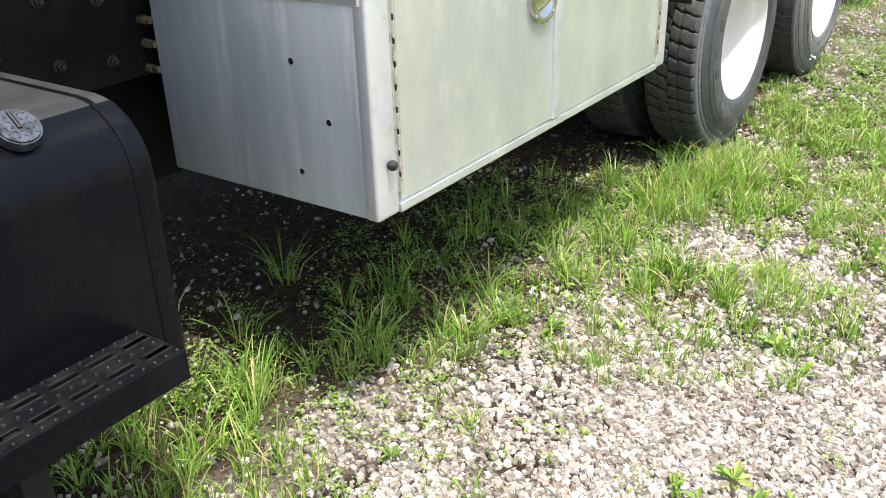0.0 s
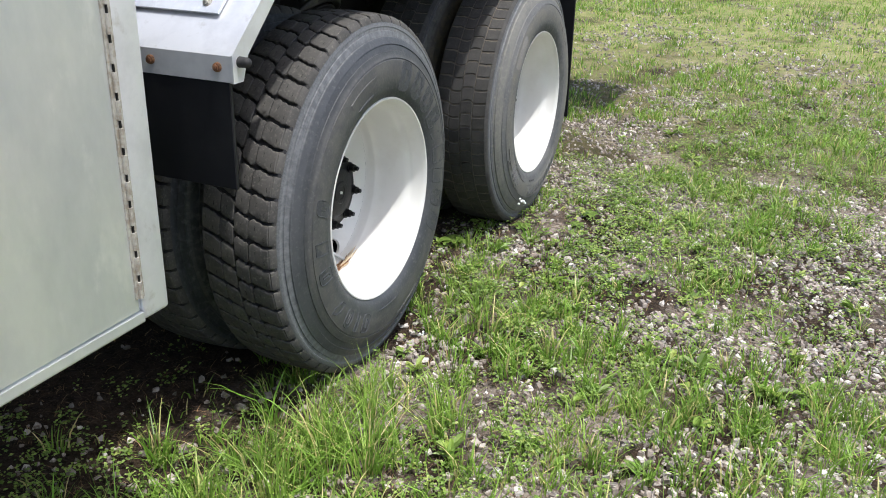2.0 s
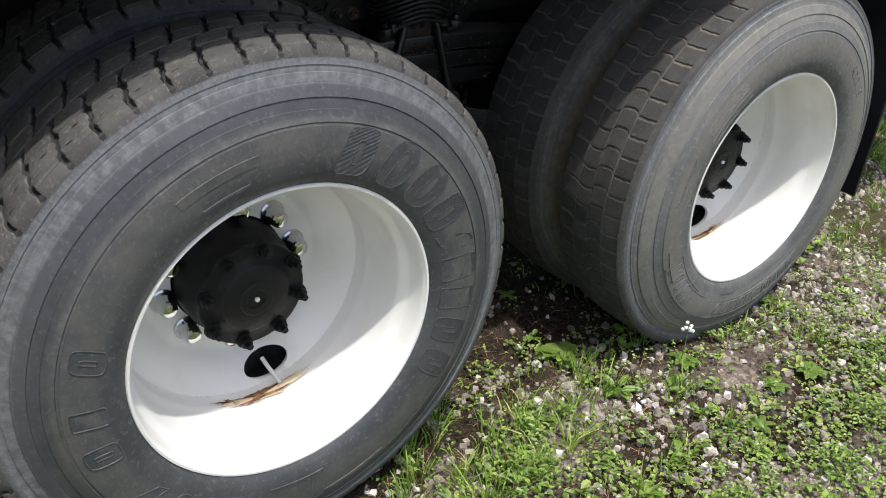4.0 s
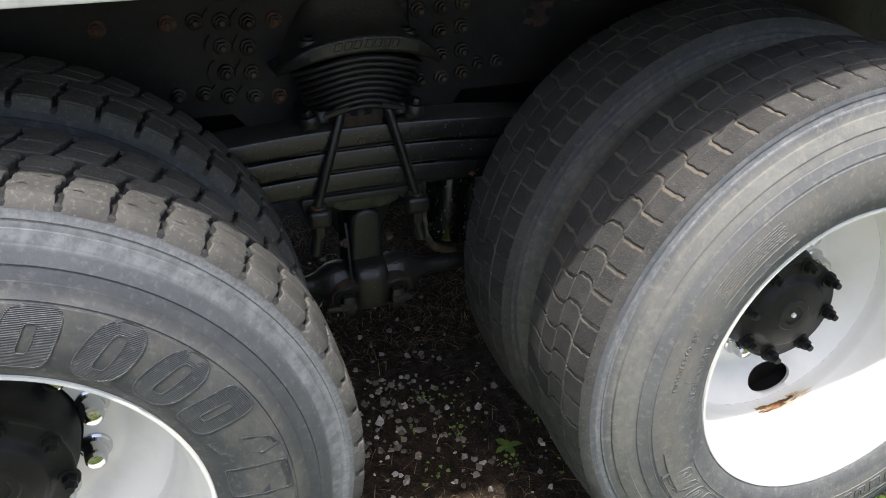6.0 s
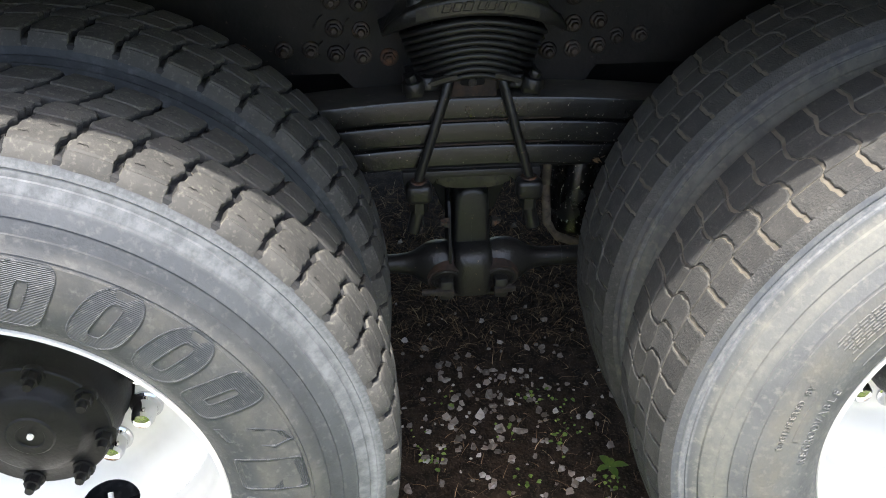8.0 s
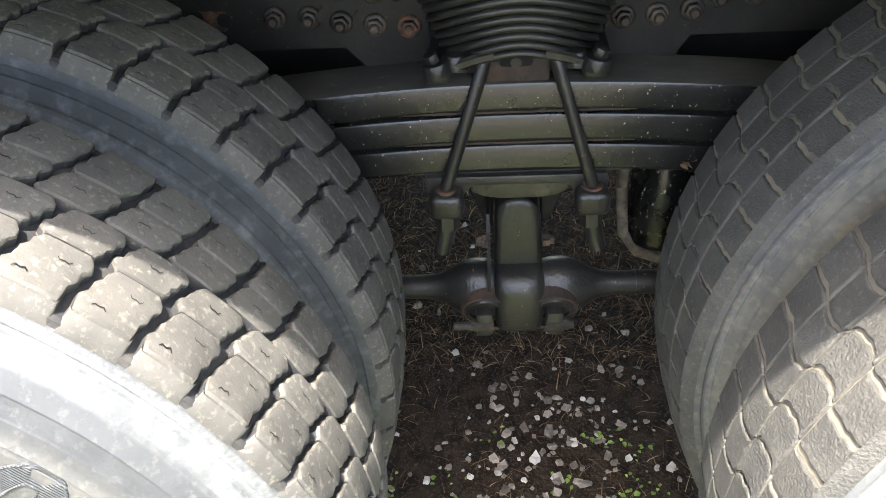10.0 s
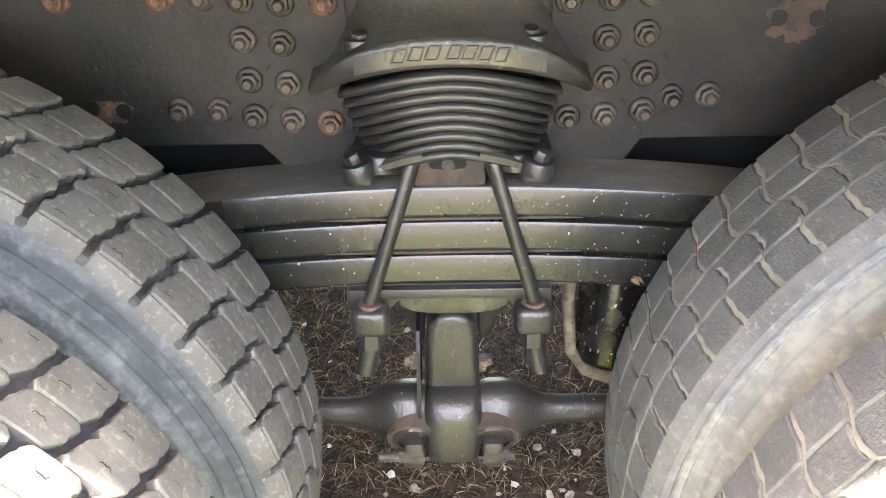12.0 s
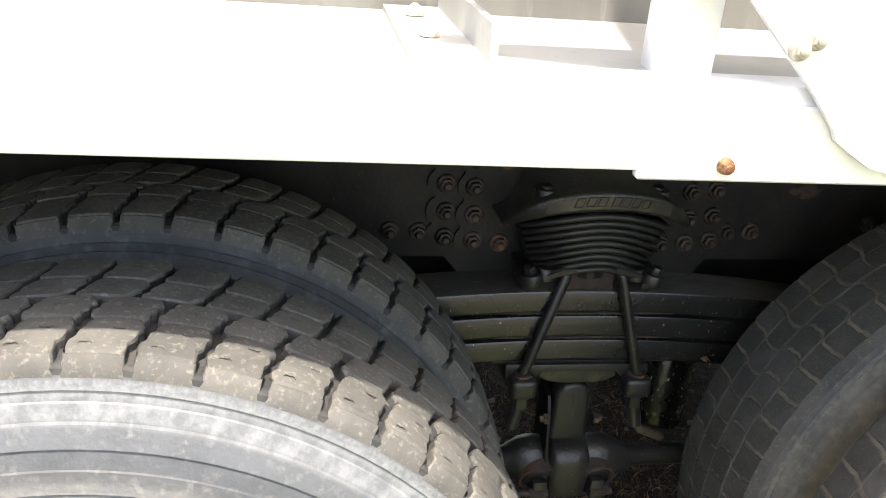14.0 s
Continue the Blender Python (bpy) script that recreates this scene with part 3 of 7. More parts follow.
def crown(x, top):
    """The tread's radius across its width."""
    u = (x - TYRE_MID) / 0.104
    return top - 0.006 * u * u


def tread_block(bm, pts, a_mid, top, depth, chamfer=0.003):
    """One raised block; pts are (arc metres, x) of its outline. The top is drawn in a little, so that the edges are worn."""
    cx = sum(p[1] for p in pts) / len(pts)
    cu = sum(p[0] for p in pts) / len(pts)
    rings = []
    for inset, drop in ((-0.0012 if depth > 0.01 else 0.0, depth), (0.0, chamfer * 1.5), (chamfer * 0.3, chamfer * 0.45), (chamfer, 0.0)):
        ring = []
        for u, x in pts:
            k2 = 1 - inset / max(0.004, math.hypot(u - cu, x - cx))
            uu, xx = cu + (u - cu) * k2, cx + (x - cx) * k2
            r = crown(xx, top) - drop
            a = a_mid + uu / top
            ring.append(bm.verts.new((xx, r * math.sin(a), r * math.cos(a))))
        rings.append(ring)
    k = len(pts)
    for q, (a, b) in enumerate(zip(rings, rings[1:])):
        for i in range(k):
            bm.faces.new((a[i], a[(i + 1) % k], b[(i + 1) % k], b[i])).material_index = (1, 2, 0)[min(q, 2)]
    bm.faces.new(rings[-1])


def groove_jog(v, turn):
    """How far a cross groove jogs along the turn, v from 0 at a row's outer edge to 1 at its inner edge."""
    steps = ((0.0, -0.0042), (0.3, -0.0046), (0.42, 0.0006), (0.62, 0.002), (0.72, 0.0062), (1.0, 0.0066)) if turn > 0 else ((0.0, 0.0075), (0.26, 0.0066), (0.36, 0.0016), (0.66, 0.0002), (0.78, -0.0062), (1.0, -0.007))
    for (va, ua), (vb, ub) in zip(steps, steps[1:]):
        if va <= v <= vb:
            return ua + (ub - ua) * (v - va) / (vb - va)
    return 0.0


def lug_block(bm, a_mid, top, x0, x1, h, cuts, turn, flank, rng):
    """One lug between two jagged cross grooves, x0 its outer and x1 its inner edge; a flank runs a shoulder lug down onto the sidewall."""
    width = abs(x1 - x0)
    sgn = 1 if x1 > x0 else -1
    stations = []
    for v in (1.0, 0.965, 0.84, 0.72, 0.62, 0.5, 0.42, 0.3, 0.14, 0.035, 0.0):
        x = x0 + sgn * width * v
        edge = 0.0022 if v in (0.0, 1.0) else 0.0
        cut_in, cut_out = cuts
        trim = max(0.0, (v - 0.82) / 0.18) * cut_in + max(0.0, (0.14 - v) / 0.14) * cut_out
        stations.append((x, crown(x, top) - edge, groove_jog(v, turn), h - trim, 0.019, 0.0))
    if flank:
        # (out from x0, below the crown, wider by, groove depth left)
        for dx, dr, wide, deep in ((0.0024, 0.0022, 0.0, 0.0175), (0.006, 0.0068, 0.0002, 0.0135), (0.0092, 0.0125, 0.001, 0.0085), (0.0112, 0.0185, 0.0026, 0.0036), (0.0121, 0.0235, 0.0047, 0.0)):
            x = x0 - sgn * dx
            stations.append((x, crown(x0, top) - dr, groove_jog(0.0, turn), h + wide, deep, 1.0))
    rows = []
    for x, r, jog, half, deep, side in stations:
        ring = []
        for along, drop in ((-half - 0.0008, deep), (-half, 0.0042), (-half + 0.001, 0.0012), (-half + 0.0032, 0.0), (-half * 0.3, -0.0003), (half * 0.35, -0.0003), (half - 0.0032, 0.0), (half - 0.001, 0.0012), (half, 0.0042), (half + 0.0008, deep)):
            if side:
                drop = min(drop, deep) if drop > 0 else 0.0
            u = along + jog + rng.uniform(-0.0005, 0.0005)
            xx, rr = (x + sgn * drop, r) if side else (x, r - drop)
            rr += rng.uniform(-0.0003, 0.0003)
            a = a_mid + u / top
            ring.append(bm.verts.new((xx, rr * math.sin(a), rr * math.cos(a))))
        rows.append(ring)
    for p, q in zip(rows, rows[1:]):
        for i in range(len(p) - 1):
            f = bm.faces.new((p[i], p[i + 1], q[i + 1], q[i]))
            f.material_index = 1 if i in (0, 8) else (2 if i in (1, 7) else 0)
    for end, deep in ((rows[0], 0.019),) + (() if flank else ((rows[-1], 0.019),)):
        low = []
        for v in end:
            rr = math.hypot(v.co.y, v.co.z)
            k = (crown(v.co.x, top) - deep) / rr
            low.append(bm.verts.new((v.co.x, v.co.y * k, v.co.z * k)))
        for i in range(1, len(end) - 2):
            bm.faces.new((end[i], end[i + 1], low[i + 1], low[i])).material_index = 1


def lug_tread(top=0.53, count=54, seed=1):
    """Open-shoulder drive tread: four rows of lugs, in pairs, with jagged cross grooves and thin cuts between the rows."""
    rng = random.Random(seed)
    bm = bmesh.new()
    pitch = 2 * math.pi * top / count
    rows = [(-0.0575, -0.1125, 0.56, 0.0088, (0.006, 0.0015), 1, True), (-0.1142, -0.1538, 0.74, 0.0084, (0.005, 0.005), 1, False),
            (-0.1958, -0.1562, 0.40, 0.0084, (0.005, 0.005), -1, False), (-0.2525, -0.1975, 0.67, 0.0088, (0.006, 0.0015), -1, True)]
    for x0, x1, phase, gap, cuts, turn, flank in rows:
        for i in range(count):
            lug_block(bm, 2 * math.pi * (i + phase) / count, top - rng.uniform(0, 0.0006), x0, x1, pitch / 2 - gap / 2, cuts, turn, flank, rng)
    bmesh.ops.recalc_face_normals(bm, faces=bm.faces)
    return mesh_of(bm, "tread", 32)


def sipe_hooks(top=0.53, count=54, seed=7):
    """Small hooked cuts moulded into the lug blocks."""
    rng = random.Random(seed)
    bm = bmesh.new()
    for x, phase, du in ((-0.069, 0.56, -0.0135), (-0.0925, 0.56, 0.0105), (-0.134, 0.74, 0.001), (-0.176, 0.4, -0.001), (-0.2175, 0.67, -0.0105), (-0.241, 0.67, 0.0135)):
        for i in range(count):
            a0 = 2 * math.pi * (i + phase) / count + (du + rng.uniform(-0.0015, 0.0015)) / top
            line = [(-0.0062, 0.0022), (-0.0042, -0.0004), (0.0, 0.0004), (0.0032, -0.0012), (0.0058, 0.002)]
            s = -1 if du > 0 else 1
            wide = rng.uniform(0.0004, 0.0008)
            pts = []
            for u, v in line:
                xx = x + v * s + rng.uniform(-0.0005, 0.0005)
                for w in (-wide, wide):
                    r = crown(xx + w, top) + 0.0009
                    a = a0 + u / top
                    pts.append(bm.verts.new((xx + w, r * math.sin(a), r * math.cos(a))))
            for k in range(4):
                bm.faces.new((pts[2 * k], pts[2 * k + 1], pts[2 * k + 3], pts[2 * k + 2]))
    bmesh.ops.recalc_face_normals(bm, faces=bm.faces)
    return mesh_of(bm, "sipe_hooks")


WAVE = [(-0.03, 0.001), (-0.043, 0.0), (-0.052, -0.0008), (-0.057, -0.0045), (-0.069, -0.0047), (-0.075, -0.0078), (-0.09, -0.007), (-0.099, -0.0085), (-0.1052, -0.0068), (-0.109, -0.0005), (-0.113, 0.0028), (-0.126, 0.0042), (-0.133, 0.0018), (-0.143, 0.002),
        (-0.15, -0.0015), (-0.1547, -0.0085), (-0.16, -0.0155), (-0.168, -0.0165), (-0.175, -0.0188), (-0.19, -0.018), (-0.1985, -0.0155), (-0.2035, -0.0115), (-0.213, -0.0098), (-0.22, -0.0075), (-0.232, -0.0088), (-0.27, -0.0078)]


def wave_at(x):
    for (xa, ua), (xb, ub) in zip(WAVE, WAVE[1:]):
        if xb <= x <= xa:
            return ua + (ub - ua) * (x - xa) / (xb - xa)
    return 0.0


def wave_tread(top=0.524, count=66, seed=2):
    """Worn highway tread: four rows of stubby blocks between battlement-like cross grooves."""
    rng = random.Random(seed)
    bm = bmesh.new()
    pitch = 2 * math.pi * top / count
    rows = [(-0.053, -0.1042), (-0.1063, -0.1537), (-0.1558, -0.1995), (-0.2016, -0.257)]
    for x0, x1 in rows:
        xs = [x0] + [x for x, _ in WAVE if x1 + 0.002 < x < x0 - 0.002] + [x1]
        for i in range(count):
            a = 2 * math.pi * i / count
            g = 0.0031 if x0 > -0.06 or x1 < -0.22 else 0.0025
            h = pitch / 2 - g
            j = lambda: rng.uniform(-0.0006, 0.0006)
            flare = lambda x: 0.0008 * max(0, (x + 0.062) / 0.01)
            pts = [(-h + wave_at(x) + flare(x) + j(), x) for x in xs] + [(h + wave_at(x) - flare(x) + j(), x) for x in xs[::-1]]
            tread_block(bm, pts, a, top - rng.uniform(0, 0.0014), 0.008, 0.0024)
    lathe(bm, [(-0.0535, top - 0.0068), (-0.0495, top - 0.011), (-0.0455, 0.508), (-0.044, 0.5)], 120)
    bmesh.ops.recalc_face_normals(bm, faces=bm.faces)
    return mesh_of(bm, "tread", 30)


def arc_place(r, deg, x=0.0):
    """The pose of a flat mark on the sidewall at a clock angle from the top towards the rear, its head outwards."""
    a = radians(deg)
    p = Vector((x, r * math.sin(a), r * math.cos(a)))
    up = Vector((0, math.sin(a), math.cos(a)))
    out = Vector((1, 0, 0))
    right = up.cross(out)
    m = Matrix((right, up, out)).transposed().to_4x4()
    m.translation = p
    return m


def sidewall_x(r):
    for (xa, ra), (xb, rb) in zip(TYRE_PROFILE, TYRE_PROFILE[1:]):
        if ra <= r <= rb:
            return xa + (xb - xa) * (r - ra) / (rb - ra)
    return -0.01


# plain hatched shapes round the sidewall: kind, clock degrees, width, height
BRAND = [("bowl", 18.4, 0.061, 0.078), ("oval", 33.4, 0.062, 0.083), ("oval", 47, 0.062, 0.083), ("bowl", 59.6, 0.052, 0.078), ("wing", 71, 0.036, 0.074), ("slab", 82, 0.05, 0.076), ("slab", 93.5, 0.044, 0.076), ("bowl", 105.5, 0.05, 0.076), ("bowl", 118, 0.05, 0.076)]
MODEL = [("bowl", 203, 0.04, 0.056), ("slab", 212, 0.016, 0.056), ("oval", 221, 0.038, 0.056), ("wing", 232, 0.034, 0.056), ("bowl", 254, 0.042, 0.056), ("slab", 267, 0.036, 0.056), ("bowl", 284, 0.042, 0.056)]


def brand_outline(kind, w, h):
    """The outer line and, where there is one, the slot of a plain sidewall shape."""
    def oval(a, b, power, n=36):
        return [(a * math.copysign(abs(math.cos(t)) ** (2 / power), math.cos(t)), b * math.copysign(abs(math.sin(t)) ** (2 / power), math.sin(t))) for t in (2 * math.pi * k / n for k in range(n))]
    if kind == "oval":
        return oval(w / 2, h / 2, 2.6), oval(w * 0.14, h * 0.3, 4)
    if kind == "bowl":
        return oval(w / 2, h / 2, 4.5), oval(w * 0.11, h * 0.25, 5)
    if kind == "wing":
        return [(-w * 0.5, -h * 0.5), (w * 0.1, -h * 0.42), (w * 0.62, h * 0.2), (w * 0.5, h * 0.5), (w * 0.05, h * 0.42), (-w * 0.3, h * 0.1)], None
    return oval(w / 2, h / 2, 12, 40), None


def brand_plate(kind, w, h, radius, proud=0.0011):
    """A hatched shape with a thin raised border, in place of one sign of the maker's name; flat in xy, facing +z."""
    bm = bmesh.new()
    outer, slot = brand_outline(kind, w, h)

    def border(line, grow):
        rings = []
        for d, z in ((grow * 0.0016, -0.0035), (grow * 0.001, proud * 0.8), (0.0, proud), (-grow * 0.0011, proud * 0.7), (-grow * 0.0016, proud * 0.25)):
            rings.append([bm.verts.new((a * (1 + d / max(0.004, math.hypot(a, b))), b * (1 + d / max(0.004, math.hypot(a, b))), z)) for a, b in line])
        k = len(line)
        for p, q in zip(rings, rings[1:]):
            for i in range(k):
                bm.faces.new((p[i], p[(i + 1) % k], q[(i + 1) % k], q[i]))
        return rings[-1]

    rim = border(outer, 1)
    if slot:
        hole = border(slot, -1)
        for i in range(len(rim)):
            j = (i + 1) % len(rim)
            bm.faces.new((rim[i], rim[j], hole[j], hole[i]))
    else:
        bm.faces.new(rim)
    # lean forwards and lie on the sidewall's curve
    for v in bm.verts:
        v.co.x += 0.16 * v.co.y
        v.co.z += sidewall_x(math.hypot(v.co.x, radius + v.co.y))
    bmesh.ops.recalc_face_normals(bm, faces=bm.faces)
    return bm


def sidewall_text(items):
    """Raised lettering along arcs: (text, radius, mid degrees, size)."""
    bm = bmesh.new()
    for body, r, mid, size, flip in items:
        step = size * 0.72 / r
        n = len(body)
        for i, ch in enumerate(body):
            if ch == " ":
                continue
            d = mid + math.degrees((i - (n - 1) / 2) * step) * (-1 if flip else 1)
            me = text_mesh(ch, size, 0.0008)
            me.transform(arc_place(r, d, sidewall_x(r) + 0.0006) @ pose(0, 0, 0, 0, 0, 180 if flip else 0))
            bm.from_mesh(me)
            bpy.data.meshes.remove(me)
    return mesh_of(bm, "sidewall_lettering")


def fine_print(r0, r1, lines, d0, d1, seed):
    """Rows of short bars in place of small moulded words."""
    rng = random.Random(seed)
    rows = []
    for k in range(lines):
        r = r0 + (r1 - r0) * k / (lines - 1)
        d = d0 + rng.uniform(0, 1.5)
        while d < d1:
            w = rng.uniform(0.6, 2.6)
            rows.append((r, d, min(d + w, d1 + 0.4), 0.0024))
            d += w + 0.45
    return rows


def sidewall_bars(rows):
    bm = bmesh.new()
    for r, d0, d1, h in rows:
        rings = lathe(bm, [(sidewall_x(r - h / 2) - 0.001, r - h / 2), (sidewall_x(r) + 0.0014, r - h / 2 + 0.0008), (sidewall_x(r) + 0.0014, r + h / 2 - 0.0008), (sidewall_x(r + h / 2) - 0.001, r + h / 2)],
                      max(3, int(abs(d1 - d0) / 2)), radians(d0), radians(d1))
    bmesh.ops.recalc_face_normals(bm, faces=bm.faces)
    return mesh_of(bm, "sidewall_marking")


# the disc wheel: (x, r)
RIM_PROFILE = [(-0.022, 0.2975), (-0.0185, 0.3), (-0.0145, 0.2985), (-0.0145, 0.294), (-0.02, 0.2905), (-0.03, 0.2885), (-0.055, 0.2855), (-0.066, 0.281), (-0.075, 0.274), (-0.088, 0.27),
               (-0.12, 0.268), (-0.15, 0.266), (-0.172, 0.264), (-0.18, 0.2595), (-0.186, 0.258), (-0.2, 0.2572), (-0.208, 0.2562), (-0.214, 0.2535)]
DISC_PROFILE = [(-0.214, 0.2535), (-0.221, 0.2475), (-0.2295, 0.2385), (-0.24, 0.2265), (-0.25, 0.215), (-0.26, 0.2035), (-0.269, 0.194), (-0.276, 0.187), (-0.2805, 0.18), (-0.2825, 0.173), (-0.283, 0.165), (-0.283, 0.12)]
VENT_R, VENT_DEG, VENT_SIZE = 0.2255, 166.3, (0.0225, 0.05)


def disc_x(r):
    for (xa, ra), (xb, rb) in zip(DISC_PROFILE, DISC_PROFILE[1:]):
        if rb <= r <= ra:
            return xa + (xb - xa) * (r - ra) / (rb - ra)
    return -0.24


def wheel_disc():
    """The dished disc with two oval hand holes cut through it."""
    bm = bmesh.new()
    seg, rad = 200, 26
    r_out, r_in = 0.2535, 0.12
    grid = []
    for k in range(rad + 1):
        r = r_out + (r_in - r_out) * k / rad
        grid.append([bm.verts.new((disc_x(r), r * math.sin(2 * math.pi * i / seg), r * math.cos(2 * math.pi * i / seg))) for i in range(seg)])
    for a, b in zip(grid, grid[1:]):
        for i in range(seg):
            bm.faces.new((a[i], a[(i + 1) % seg], b[(i + 1) % seg], b[i]))
    for deg in (VENT_DEG, VENT_DEG - 180):
        a = radians(deg)
        c = Vector((0, VENT_R * math.sin(a), VENT_R * math.cos(a)))
        up, side = Vector((0, math.sin(a), math.cos(a))), Vector((0, math.cos(a), -math.sin(a)))

        def where(p):
            d = Vector((0, p.y, p.z)) - c
            return d.dot(up) / VENT_SIZE[0], d.dot(side) / VENT_SIZE[1]

        dead = [f for f in bm.faces if math.hypot(*where(f.calc_center_median())) < 1]
        bmesh.ops.delete(bm, geom=dead, context="FACES")
        for v in bm.verts:
            if v.is_boundary and 0.13 < math.hypot(v.co.y, v.co.z) < 0.2525:
                u, w = where(v.co)
                d = math.hypot(u, w)
                if 0.5 < d < 1.6:
                    p = c + up * (u / d * VENT_SIZE[0]) + side * (w / d * VENT_SIZE[1])
                    v.co.y, v.co.z = p.y, p.z
                    v.co.x = disc_x(min(0.2534, math.hypot(p.y, p.z)))
        edge = [e for e in bm.edges if e.is_boundary and 0.9 < math.hypot(*where((e.verts[0].co + e.verts[1].co) / 2)) < 1.1]
        ret = bmesh.ops.extrude_edge_only(bm, edges=edge)
        for g in ret["geom"]:
            if isinstance(g, bmesh.types.BMVert):
                g.co.x -= 0.009
                g.co.y, g.co.z = g.co.y * 1.012, g.co.z * 1.012
    bmesh.ops.recalc_face_normals(bm, faces=bm.faces)
    return mesh_of(bm, "disc", 60)


def rim_mesh():
    bm = bmesh.new()
    prof = RIM_PROFILE + [(-0.262, 0.2525), (-0.262, 0.2875), (-0.275, 0.2975), (-0.262, 0.2975), (-0.05, 0.2915), (-0.022, 0.2975)]
    lathe(bm, prof[:len(RIM_PROFILE)], 128)
    inner = [f for f in bm.faces]
    lathe(bm, prof[len(RIM_PROFILE) - 1:], 64)
    for f in bm.faces:
        f.material_index = 1
    for f in inner:
        f.material_index = 0
    return mesh_of(bm, "rim", 35)


def hub_mesh():
    bm = bmesh.new()
    lathe(bm, [(-0.286, 0.115), (-0.281, 0.1165), (-0.236, 0.115), (-0.225, 0.11), (-0.21, 0.1), (-0.192, 0.099), (-0.187, 0.109), (-0.178, 0.109), (-0.1755, 0.1065), (-0.1755, 0.085), (-0.172, 0.077), (-0.164, 0.072), (-0.16, 0.066), (-0.159, 0.035), (-0.1565, 0.032), (-0.1565, 0.021), (-0.159, 0.019), (-0.159, 0.0005)], 64)
    bmesh.ops.recalc_face_normals(bm, faces=bm.faces)
    return mesh_of(bm, "hub", 35)


def stud_nut_mesh():
    bm = bmesh.new()
    cyl(bm, (-0.18, 0, 0), (-0.172, 0, 0), 0.0165, 0.016, 16)
    cyl(bm, (-0.172, 0, 0), (-0.158, 0, 0), 0.0125, 0.012, 6)
    cyl(bm, (-0.158, 0, 0), (-0.146, 0, 0), 0.0075, 0.0065, 12)
    return mesh_of(bm, "hub_nut", 35)


def chrome_cover_mesh():
    """A chromed nut cover: flared skirt and rounded head."""
    bm = bmesh.new()
    lathe(bm, [(-0.2835, 0.0265), (-0.279, 0.0262), (-0.2765, 0.0225), (-0.271, 0.0195), (-0.252, 0.0185), (-0.245, 0.017), (-0.24, 0.013), (-0.238, 0.006), (-0.2375, 0.0003)], 24)
    bmesh.ops.recalc_face_normals(bm, faces=bm.faces)
    return mesh_of(bm, "nut_cover", 25)


TYRE_NEW, TYRE_WORN, TYRE_CAKED = tyre_body(0.53), tyre_body(0.524, 0.0048), tyre_body(0.524, 0.0055)
TYRE_INNER_DARK = tyre_body(0.53)
TREAD_LUG, TREAD_WAVE, HOOKS = lug_tread(), wave_tread(), sipe_hooks()
RIM, DISC, HUB, HUB_NUT, NUT_COVER = rim_mesh(), wheel_disc(), hub_mesh(), stud_nut_mesh(), chrome_cover_mesh()
for me, mt in ((TYRE_NEW, M_RUBBER), (TYRE_WORN, M_RUBBER_OLD), (TYRE_CAKED, M_RUBBER_MUD), (TYRE_INNER_DARK, M_RUBBER_DARK), (TREAD_LUG, M_TREAD), (TREAD_WAVE, M_TREAD_OLD), (HOOKS, M_HUB), (RIM, M_WHEEL), (DISC, M_WHEEL), (HUB, M_HUB), (HUB_NUT, M_HUB), (NUT_COVER, M_CHROME)):
    me.materials.append(mt)
RIM.materials.append(M_HUB)
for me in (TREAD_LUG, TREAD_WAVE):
    me.materials.append(M_BLOCK_SHADED)
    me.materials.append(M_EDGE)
# crown faces of the carcass: shade-dark groove floors on lug tyres, dirt on worn ones
for me, mt in ((TYRE_NEW, M_TREAD_GROOVE), (TYRE_INNER_DARK, M_TREAD_GROOVE), (TYRE_WORN, M_DIRT), (TYRE_CAKED, M_DIRT)):
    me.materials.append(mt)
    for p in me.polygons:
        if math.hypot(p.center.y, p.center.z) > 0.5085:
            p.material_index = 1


def rust_patch(parent, deg, r, w, h, seed, mat, lift, x0=-0.205):
    """A ragged film on the rim's barrel."""
    rng = random.Random(seed)
    bm = bmesh.new()
    n = 40
    rr = r - lift
    mid = bm.verts.new((x0, rr * math.sin(radians(deg)), rr * math.cos(radians(deg))))
    ring = []
    for i in range(n):
        t = 2 * math.pi * i / n
        k = rng.uniform(0.45, 1.15)
        a = radians(deg) + math.cos(t) * w * k / r
        ring.append(bm.verts.new((x0 + math.sin(t) * h * k, rr * math.sin(a), rr * math.cos(a))))
    for i in range(n):
        bm.faces.new((mid, ring[i], ring[(i + 1) % n]))
    return part("rust_patch", bm, mat, parent, "brown rust and dirt film")


